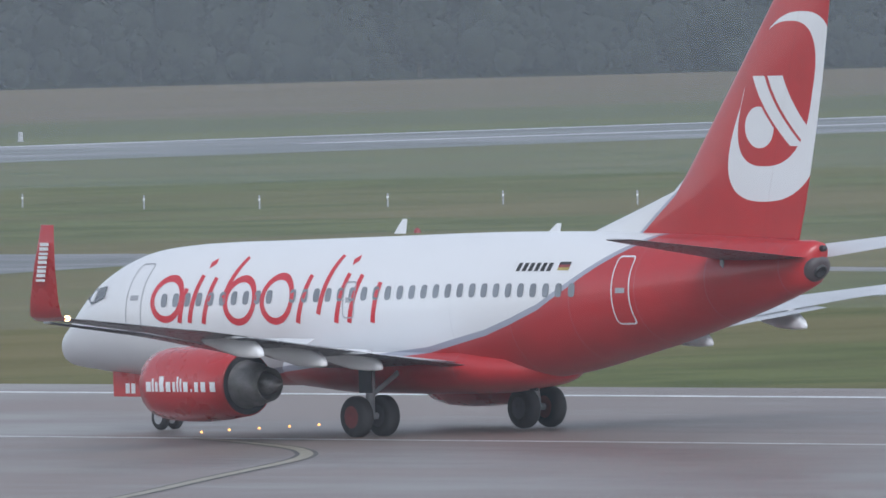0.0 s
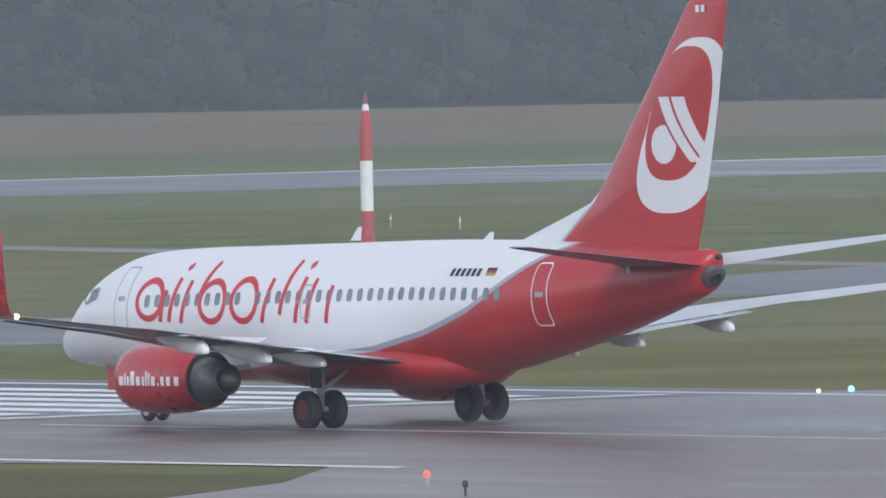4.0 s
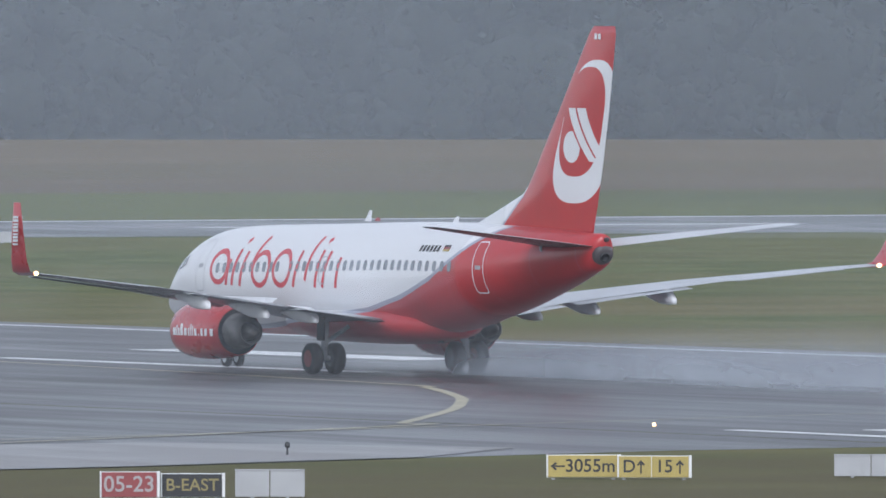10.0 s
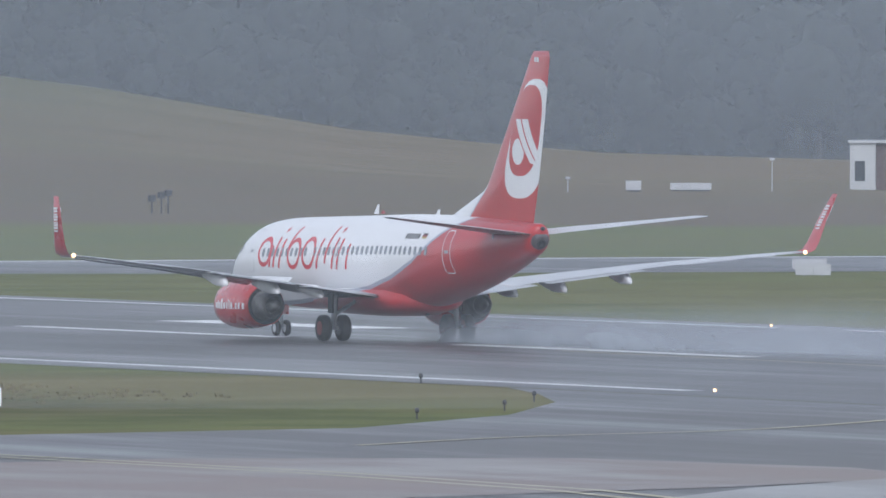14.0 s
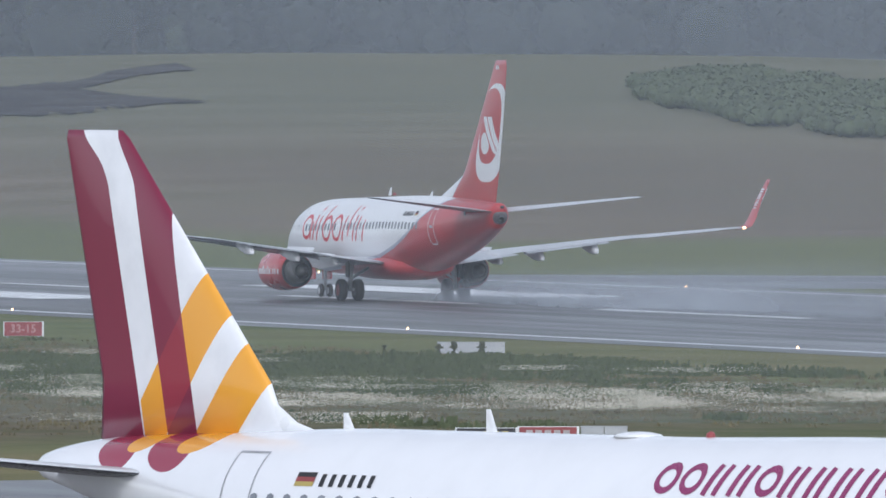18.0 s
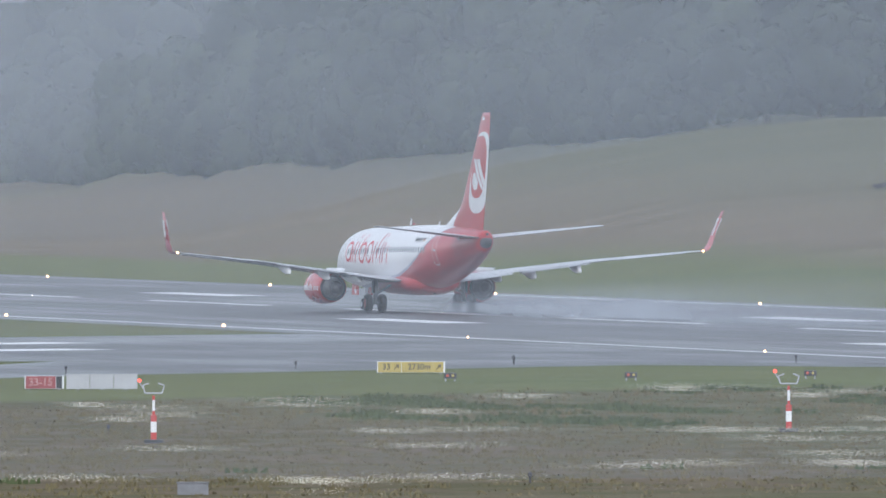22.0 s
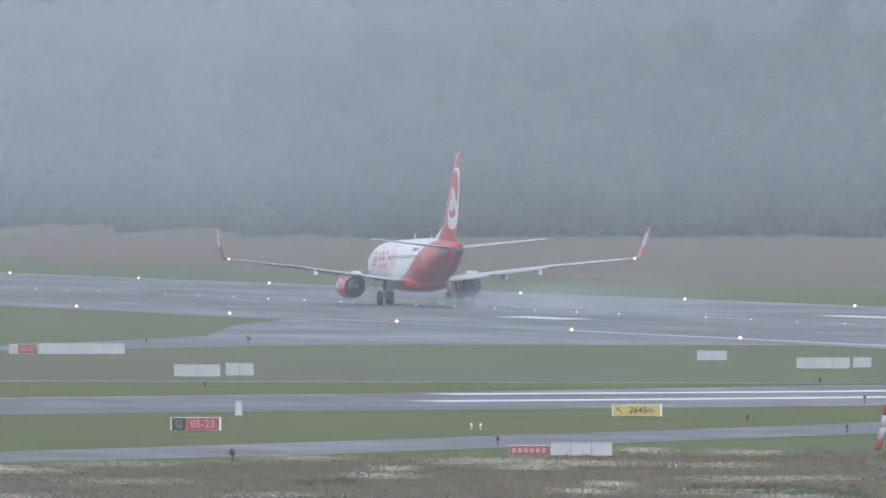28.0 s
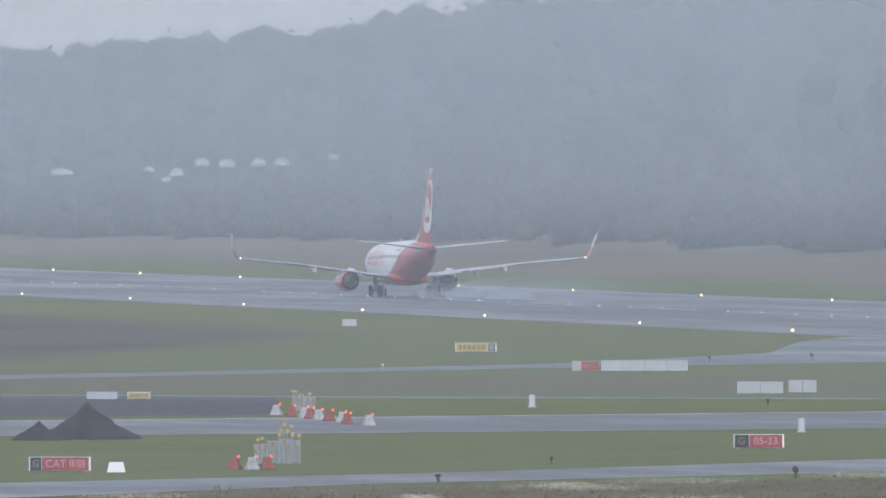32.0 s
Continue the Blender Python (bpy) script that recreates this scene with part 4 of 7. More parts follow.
        for y, h, wd in ((5.98, 0.27, 0.22), (5.70, 0.36, 0.09), (5.54, 0.27, 0.12), (5.34, 0.42, 0.20), (5.04, 0.27, 0.21), (4.74, 0.27, 0.12), (4.56, 0.42, 0.08), (4.42, 0.36, 0.08), (4.27, 0.27, 0.20), (3.98, 0.08, 0.08), (3.82, 0.27, 0.17), (3.56, 0.27, 0.21), (3.26, 0.27, 0.30)):
            for sd in (-1, 1):
                r = float(np.interp(y - wd / 2, (2.75, 3.5, 4.3, 5.2, 6.0, 6.4), (0.87, 0.96, 1.02, 1.03, 0.99, 0.93)))
                bm = bmesh.new()
                for z0, z1 in ((-0.17, -0.17 + h / 2), (-0.17 + h / 2, -0.17 + h)):
                    q = [(ex + sd * (math.sqrt(r * r - zz * zz) + 0.012), yy, ez + zz) for yy, zz in ((y, z0), (y - wd, z0), (y - wd, z1), (y, z1))]
                    bm.faces.new([bm.verts.new(v) for v in (q if sd > 0 else q[::-1])])
                part("name_bar", bm, M_AIR_WHITE, nac)
        part("nacelle_strake", boxed(ex - s * 0.72 - 0.02, ex - s * 0.72 + 0.02, 4.0, 5.0, ez + 0.68, ez + 0.92, bevel=0.01), M_AIR_RED, nac)
        # main gear
        gear = part("main_gear", tube(bmesh.new(), (s * 2.88, -0.18, 0.55), (s * 2.75, -0.1, 2.2), 0.13), M_GREY, jet, "grey main landing gear strut", smooth=True)
        bm = tube(bmesh.new(), (s * 2.30, -0.18, 0.565), (s * 3.45, -0.18, 0.565), 0.09)
        part("axle", bm, M_GREY, gear)
        part("side_brace", tube(bmesh.new(), (s * 2.85, -0.18, 1.1), (s * 1.5, -0.1, 1.9), 0.07), M_GREY, gear)
        part("gear_door", boxed(s * 3.0 - 0.03, s * 3.0 + 0.03, -0.45, 0.10, 1.2, 2.05, bevel=0.02), M_DARK, gear)
        for x in (2.43, 3.33):
            wheel("wheel", jet, s * x, -0.18, 0.565, 0.40, M_HUB_RED if x > 3 else M_DARK)
        wheel("nose_wheel", jet, s * 0.24, 12.8, 0.345, 0.20, M_GREY)
        # cabin windows, doors and livery
        for i in range(35):
            y = 10.35 - 0.5324 * i
            if i == 10:
                continue
            pts = oval_window(y, 3.94, 0.28, 0.38)
            bm = bmesh.new()
            vs = [bm.verts.new((s * (side_of(HULL_B, a, c - droop(a)) + 0.014), a, c - droop(a))) for a, c in pts]
            bm.faces.new(vs if s < 0 else vs[::-1])
            part("window", bm, M_WINDOW, body)
        for nm, y, z0, z1, w, mt in (("front_door", 12.18, 3.10, 4.98, 0.76, M_LINE_GREY), ("rear_door", -9.30, 3.00, 4.85, 0.70, M_AIR_WHITE), ("overwing_exit", 2.22, 3.28, 4.29, 0.52, M_LINE_GREY)):
            bm = bmesh.new()
            e = 0.035 if mt is M_LINE_GREY else 0.045
            c = 0.14
            sides = rect_quads(y - e, y, z0 + c, z1 - c, 1, 12) + rect_quads(y - w, y - w + e, z0 + c, z1 - c, 1, 12) + rect_quads(y - w + c, y - c, z0, z0 + e, 4, 1) + rect_quads(y - w + c, y - c, z1 - e, z1, 4, 1)
            for cy, cz, a0 in ((y - c, z1 - c, 0.0), (y - w + c, z1 - c, 0.5), (y - w + c, z0 + c, 1.0), (y - c, z0 + c, 1.5)):
                sides += ring_quads((cy, cz), c, c, e, 5, a0 * math.pi, (a0 + 0.5) * math.pi)
            decal(bm, HULL_B, sides, s)
            bmesh.ops.remove_doubles(bm, verts=bm.verts, dist=0.004)
            door = part(nm, bm, mt, body, "door outlined in a thin line")
            bm = bmesh.new()
            decal(bm, HULL_B, rect_quads(y - w * 0.75, y - w * 0.25, (z0 + z1) / 2 - 0.07, (z0 + z1) / 2 + 0.07), s)
            part("door_handle", bm, M_LINE_GREY, door)
        # the name as plain rings and leaning bars
        rings = [(10.23, 3.98, 0.76, 0.66), (6.89, 3.87, 0.75, 0.69), (5.21, 3.88, 0.76, 0.71)]
        bars = [(9.62, 3.31, 9.40, 4.25), (9.16, 3.30, 8.84, 4.60), (8.52, 3.26, 8.20, 4.52), (7.64, 3.95, 7.27, 5.05), (4.24, 3.20, 3.86, 4.50), (3.30, 3.42, 2.91, 5.01), (2.52, 3.17, 2.18, 4.51), (1.94, 3.16, 1.58, 4.46), (0.90, 3.14, 0.66, 4.24),
                (8.80, 4.86, 8.60, 4.97), (2.28, 4.80, 2.08, 4.92)]
        shapes = [ring_quads((y, z), w, h, 0.19) for y, z, w, h in rings] + [bar_quads((a, b), (c, d), 0.19) for a, b, c, d in bars]
        for q in shapes:
            bm = bmesh.new()
            decal(bm, HULL_B, q, s, 0.010)
            part("name_shape", bm, M_LETTER_RED, body, "plain red livery shape")
        for i in range(6):
            bm = bmesh.new()
            decal(bm, HULL_B, rect_quads(-5.20 - 0.265 * i - 0.17, -5.20 - 0.265 * i, 4.45, 4.67, 1, 4, -0.15), s)
            part("registration_bar", bm, M_BLACK, body)
        for i, mt in enumerate((M_BLACK, M_RED, M_YELLOW)):
            bm = bmesh.new()
            decal(bm, HULL_B, rect_quads(-7.46, -6.98, 4.62 - 0.075 * i, 4.695 - 0.075 * i), s)
            part("flag_stripe", bm, mt, body)
        # cockpit panes
        for quad in ([(14.78, 4.05), (14.22, 3.88), (14.17, 4.33), (14.52, 4.37)], [(14.16, 3.90), (13.44, 4.08), (13.52, 4.40), (14.10, 4.34)]):
            bm = bmesh.new()
            decal(bm, HULL_B, [quad], s, 0.03)
            part("cockpit_window", bm, M_GLASS_DARK, body)
    part("nose_gear", tube(bmesh.new(), (0, 12.8, 0.34), (0, 12.9, 1.8), 0.09), M_GREY, jet, "grey nose gear leg", smooth=True)
    for s in (-1, 1):
        door = part("nose_gear_door", boxed(s * 0.45 - 0.02, s * 0.45 + 0.02, 13.1, 14.65, 0.93, 1.72, bevel=0.015), M_AIR_RED, jet, "red nose gear door")
        for y in (13.72, 13.98):
            part("registration_bar", boxed(s * 0.475 - 0.004, s * 0.475 + 0.004, y - 0.09, y + 0.09, 1.02, 1.30), M_AIR_WHITE, door)
    for y, h, lab in ((2.25, 0.36, "white blade antenna"), (-4.55, 0.22, "small white antenna")):
        bm = loft(bmesh.new(), [[Vector((0.03 * b, y - dy - c * a, z)) for a, b in airfoil(6)] for c, dy, z in ((0.55, 0, 5.42), (0.2, 0.42, 5.46 + h))])
        part("antenna", bm, M_AIR_WHITE, jet, lab)
    part("drain_mast", boxed(-0.04, 0.04, -3.9, -3.6, 1.15, 1.55), M_DARK, jet)
    part("tail_skid", boxed(-0.08, 0.08, -8.9, -8.4, 2.2, 2.5), M_DARK, jet)
    part("beacon", lathe(bmesh.new(), [(5.44, 0.10), (5.52, 0.09), (5.58, 0.02)], "z", 12, (0, 1.2, 0)), M_RED, jet)
    return jet


jet = red_tail_airliner()


def wheel_spray():
    """Curtains of spray standing behind the main wheels and between them."""
    t = thing("wheel_spray", "pale water spray hanging behind the rolling wheels", "spray", kind="stuff")
    for k, (x, d) in enumerate(((0.4, 0.52), (3.3, 0.66))):
        bm = bmesh.new()
        rows = [[bm.verts.new((x + 0.03 * y * (x / 3.0) + 0.6 * math.sin(0.16 * y + k), -y, z)) for z in (0.0, 1.2, 2.4, 3.6, 5.2)] for y in np.linspace(-0.2, 120, 30)]
        for a, b in zip(rows, rows[1:]):
            for i in range(4):
                bm.faces.new((a[i], a[i + 1], b[i + 1], b[i]))
        part("spray_curtain", bm, spray_cloud("wheel_spray", d), t, smooth=True)["kind"] = "stuff"
    return t


spray = wheel_spray()


# ---- mist: see-through sheets hung at set distances, standing in for haze ----
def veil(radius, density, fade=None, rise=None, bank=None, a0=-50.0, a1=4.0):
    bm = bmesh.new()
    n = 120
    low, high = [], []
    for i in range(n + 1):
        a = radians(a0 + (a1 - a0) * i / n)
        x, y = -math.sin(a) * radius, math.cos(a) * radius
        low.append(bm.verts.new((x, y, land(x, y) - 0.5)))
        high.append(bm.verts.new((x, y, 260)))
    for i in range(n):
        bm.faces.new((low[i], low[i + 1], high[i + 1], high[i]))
    ob = part("haze_sheet", bm, mist("drizzle", density, fade=fade, rise=rise, bank=bank, tint=(0.555, 0.59, 0.65) if radius > 2000 else (0.53, 0.59, 0.67)), smooth=True)
    tagged(ob, "see-through grey sheet standing in for drizzle haze", "mist", "veils of drizzle", "stuff")


# haze density set by direction, thicker towards the runway's far end
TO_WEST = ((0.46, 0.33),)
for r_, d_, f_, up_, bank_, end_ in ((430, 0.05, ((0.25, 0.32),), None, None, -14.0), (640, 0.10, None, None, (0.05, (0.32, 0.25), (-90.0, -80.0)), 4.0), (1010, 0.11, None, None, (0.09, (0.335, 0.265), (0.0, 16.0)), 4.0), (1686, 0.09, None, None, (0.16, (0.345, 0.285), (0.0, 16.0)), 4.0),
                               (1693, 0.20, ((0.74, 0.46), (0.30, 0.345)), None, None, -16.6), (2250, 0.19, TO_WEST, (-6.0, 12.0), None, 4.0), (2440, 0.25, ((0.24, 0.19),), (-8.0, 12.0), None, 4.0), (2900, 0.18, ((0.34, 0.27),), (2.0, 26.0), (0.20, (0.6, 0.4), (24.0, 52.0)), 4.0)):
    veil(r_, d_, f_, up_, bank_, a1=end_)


# ---- woods ----
def foliage(name, dark, light):
    m, n, l, b = material(name)
    g = Graph(m)
    geo = n.new("ShaderNodeNewGeometry")
    vec, x, y, z = g.xyz()
    f = g.math("ADD", g.math("MULTIPLY", geo.outputs["Random Per Island"], 0.12), g.math("ADD", g.math("MULTIPLY", g.noise(vec, 0.09, 3), 0.5), g.math("MULTIPLY", g.noise(vec, 0.025, 2), 0.4)))
    g.put(b.inputs["Base Color"], g.mix(g.step(f, 0.25, 0.85), dark, light))
    b.inputs["Roughness"].default_value = 0.8
    b.inputs["Specular IOR Level"].default_value = 0.2
    return m


M_LEAF = foliage("wood_leaves", (0.022, 0.029, 0.024), (0.030, 0.038, 0.028))
# wide tone range puts the mist between far crowns into the leaf colour
M_LEAF_FAR = foliage("far_wood_leaves", (0.010, 0.015, 0.011), (0.070, 0.088, 0.048))
M_LEAF_BUSH = foliage("bush_leaves", (0.060, 0.068, 0.038), (0.11, 0.115, 0.066))
M_LEAF_TREE = foliage("tree_leaves", (0.038, 0.048, 0.031), (0.056, 0.068, 0.041))
M_LEAF_HILL = foliage("thicket_leaves", (0.094, 0.118, 0.070), (0.132, 0.158, 0.092))
M_BARK = surf("bark", (0.055, 0.047, 0.04), 0.9, var=0.3, scale=4, bump=0.4)
RNG = np.random.default_rng(7)


def round_core():
    """Corners and quads of a coarse ball, the shaded inside of a leafy lobe."""
    pts, quads, g3 = [], [], (-1.0, 0.0, 1.0)
    for ax in range(3):
        for sg in (-1, 1):
            for i in range(2):
                for j in range(2):
                    q = []
                    for a, b in ((g3[i], g3[j]), (g3[i + 1], g3[j]), (g3[i + 1], g3[j + 1]), (g3[i], g3[j + 1])):
                        v = [a, b]
                        v.insert(ax, sg)
                        if v not in pts:
                            pts.append(v)
                        q.append(pts.index(v))
                    quads.append(q if (sg > 0) == (ax != 1) else q[::-1])
    pts = np.array(pts, float)
    return pts / np.linalg.norm(pts, axis=1)[:, None], np.array(quads)


CORE, CORE_QUADS = round_core()


def crown_leaves(base, height, width, count, leaf, core=0.90, lobes=0, ruffle=0.42):
    """Leaf clump quads of one uneven crown: several lobes, dense at their skins."""
    if lobes:
        # a low spreading clump of many small heads
        cz = RNG.uniform(0.36, 0.56, lobes)
        rad = height * RNG.uniform(0.40, 0.56, lobes)
    else:
        lobes = RNG.integers(5, 9)
        cz = RNG.uniform(0.16, 0.88, lobes)
        rad = width * RNG.uniform(0.22, 0.40, lobes) * (1.15 - 0.5 * cz)
    ang = RNG.uniform(0, 2 * np.pi, lobes)
    off = width * 0.28 * RNG.uniform(0.2, 1.0, lobes) * (1.2 - cz)
    centre = np.stack([np.cos(ang) * off, np.sin(ang) * off, cz * height], 1)
    which = RNG.integers(0, lobes, count)
    d = RNG.normal(size=(count, 3))
    d /= np.linalg.norm(d, axis=1)[:, None]
    p = centre[which] + d * (rad[which] * RNG.uniform(0.78, 1.05, count))[:, None] * np.array([1, 1, 1.05])
    p[:, 2] = np.maximum(p[:, 2], 0.35)
    u = RNG.normal(size=(count, 3))
    u /= np.linalg.norm(u, axis=1)[:, None]
    v = np.cross(d, u)
    v /= np.linalg.norm(v, axis=1)[:, None] + 1e-9
    u = np.cross(v, d * 0.7 + RNG.normal(size=(count, 3)) * ruffle)
    u /= np.linalg.norm(u, axis=1)[:, None] + 1e-9
    s = leaf * RNG.uniform(0.6, 1.3, count)[:, None]
    c = np.array(base) + p
    leaves = np.stack([c - u * s - v * s * 0.6, c + u * s * 0.7 - v * s, c + u * s + v * s * 0.7, c - u * s * 0.6 + v * s], 1)
    lump = RNG.uniform(0.84, 1.10, (lobes, len(CORE), 1))
    core = centre[:, None] + CORE[None] * (rad * core)[:, None, None] * lump + np.array(base)
    return leaves, core


def leaf_mesh(name, crowns, mat):
    """One mesh of loose leaf quads and rounded shaded lobes inside them."""
    q = np.concatenate([c[0] for c in crowns])
    k = len(q)
    co, vi = [q.reshape(-1, 3)], [np.arange(4 * k).reshape(-1, 4)]
    lobes = [c[1] for c in crowns if len(c[1])]
    if lobes:
        lob = np.concatenate(lobes)
        co.append(lob.reshape(-1, 3))
        vi.append((4 * k + np.arange(len(lob))[:, None, None] * len(CORE) + CORE_QUADS[None]).reshape(-1, 4))
    co, vi = np.concatenate(co), np.concatenate(vi)
    me = bpy.data.meshes.new(name)
    me.vertices.add(len(co))
    me.vertices.foreach_set("co", co.reshape(-1).astype(np.float32))
    me.loops.add(4 * len(vi))
    me.loops.foreach_set("vertex_index", vi.reshape(-1).astype(np.int32))
    me.polygons.add(len(vi))
    me.polygons.foreach_set("loop_start", np.arange(0, 4 * len(vi), 4, dtype=np.int32))
    me.polygons.foreach_set("use_smooth", np.arange(len(vi)) >= k)
    me.materials.append(mat)
    me.update(calc_edges=True)
    return me


FAR_HOUSES = [(-9.211, -0.025, 3.0, 2.0), (-9.292, 0.006, 3.2, 1.9), (-9.371, 0.004, 3.4, 2.0), (-9.471, 0.006, 2.9, 1.9), (-9.544, 0.005, 3.0, 1.8), (-9.707, 0.014, 2.4, 1.2), (-8.848, -0.028, 5.0, 1.6), (-9.183, -0.057, 3.0, 1.2), (-9.125, -0.021, 2.2, 1.6), (-11.131, -0.059, 3.4, 2.0), (-13.689, 0.32, 4, 1.8), (-13.97, 0.31, 6.0, 2.0), (-14.197, 0.336, 5.0, 2.0)]


def house_back(el):
    return 300 if el < 0.1 else 260


def woods():
    near, far, trunks = [], [], bmesh.new()
    for back, gap, hgt, n in ((2, 2.6, 5.5, 110), (6, 5.0, 12, 380), (24, 6.0, 16, 360), (55, 7.0, 18, 300), (105, 8.0, 19, 240), (170, 8.5, 19, 130), (240, 9.0, 20, 120), (330, 9.0, 20, 120), (430, 9.0, 20, 120), (550, 7.0, 20, 160), (690, 1.7, 20, 110)):
        a = -41.5
        while a < -7.5:
            r, _ = ridge(a)
            r += back + (RNG.uniform(-8, 10) if back > 4 else RNG.uniform(-3, 6))
            x, y = -math.sin(radians(a)) * r, math.cos(radians(a)) * r
            h = hgt * (RNG.uniform(0.72, 1.12) if back < 500 else RNG.uniform(0.95, 1.04))
            if back > 400:
                h *= float(np.interp(a, (-10.4, -9.7, -8.6), (1.1, 0.85, 0.70)))
            for az, el, w_, h_ in FAR_HOUSES:
                if abs(a - az) < 0.16 and back < house_back(el):
                    h = min(h, max(4.0, EYE[2] + r * math.tan(radians(el)) - h_ * 1.5 - land(x, y)))
            (near if a < -17.5 + RNG.uniform(-0.8, 0.8) else far).append(crown_leaves((x, y, land(x, y)), h, h * (RNG.uniform(0.6, 0.9) if back < 500 else 1.2), n, 0.016 * h * RNG.uniform(0.9, 1.3) + 0.22, ruffle=0.36))
            if 4 < back < 30:
                tube(trunks, (x, y, land(x, y) - 0.3), (x, y, land(x, y) + h * 0.5), 0.28, 0.12, 5)
            a += math.degrees(gap / r) * RNG.uniform(0.7, 1.3) * (0.3 if back < 30 and -16.3 < a < -13.8 else 1.0)
    wood = thing("woods", "dense hazy green broadleaf woods along the horizon", "forest", kind="stuff")
    for trees, mat in ((near, M_LEAF), (far, M_LEAF_FAR)):
        ob = new("crowns", leaf_mesh("crowns", trees, mat))
        ob.parent = wood
        ob["kind"] = "stuff"
    ob = part("trunks", trunks, M_BARK, wood)
    ob["kind"] = "stuff"


woods()


def tree(name, x, y, h, w, n, mat, label, group, leaf=0.30, core=0.80, lobes=0, ruffle=0.42):
    t = thing(name, label, "tree" if name == "tree" else "bush", (x, y, land(x, y)), group=group)
    ob = new("crown", leaf_mesh("crown", [crown_leaves((0, 0, 0), h, w, n, leaf, core, lobes, ruffle)], mat))
    ob.parent = t
    bm = tube(bmesh.new(), (0, 0, -0.2), (0, 0, h * 0.55), 0.035 * h * 0.6, 0.03, 7)
    for i in range(4):
        a = i * 1.7
        tube(bm, (0, 0, h * (0.2 + 0.08 * i)), (math.cos(a) * w * 0.25, math.sin(a) * w * 0.25, h * (0.45 + 0.08 * i)), 0.02 * h * 0.5, 0.02, 5)
    part("trunk", bm, M_BARK, t)


# big rounded trees standing out before the woods
for dx, dy, h in ((-7, 8, 7.4), (-4.5, 0, 8.8), (-1, 6, 9.8), (2.5, -2, 9.0), (6, 5, 8.0), (-8, 14, 6.4), (4, 9, 7.6), (-2.5, 12, 9.6), (0.5, 2, 8.0), (8.5, 8, 6.4)):
    tree("tree", 884 + dx, 1417 + dy - dx * 0.6, h * 1.2, h * 1.5, 2200, M_LEAF_TREE, "rounded leafy tree standing before the woods", "trees before the woods", 0.24, 0.92)
# thicket on the hill: a long oval of low bushes
for i in range(190):
    l = RNG.uniform(-14.4, 14.4)
    d = 1480 - 2.6 * l + 62 * RNG.uniform(-1, 1) * math.sqrt(1 - (l / 14.5) ** 2)
    l -= 1.1
    h = RNG.uniform(1.3, 1.65)
    tree("bush", 0.3445 * d + 0.9388 * l, 0.9388 * d - 0.3445 * l, h, h * 5.2, 1100, M_LEAF_HILL, "dense green bush in a hillside thicket", "hillside thicket", 0.15, 0.80, 22, 0.28)


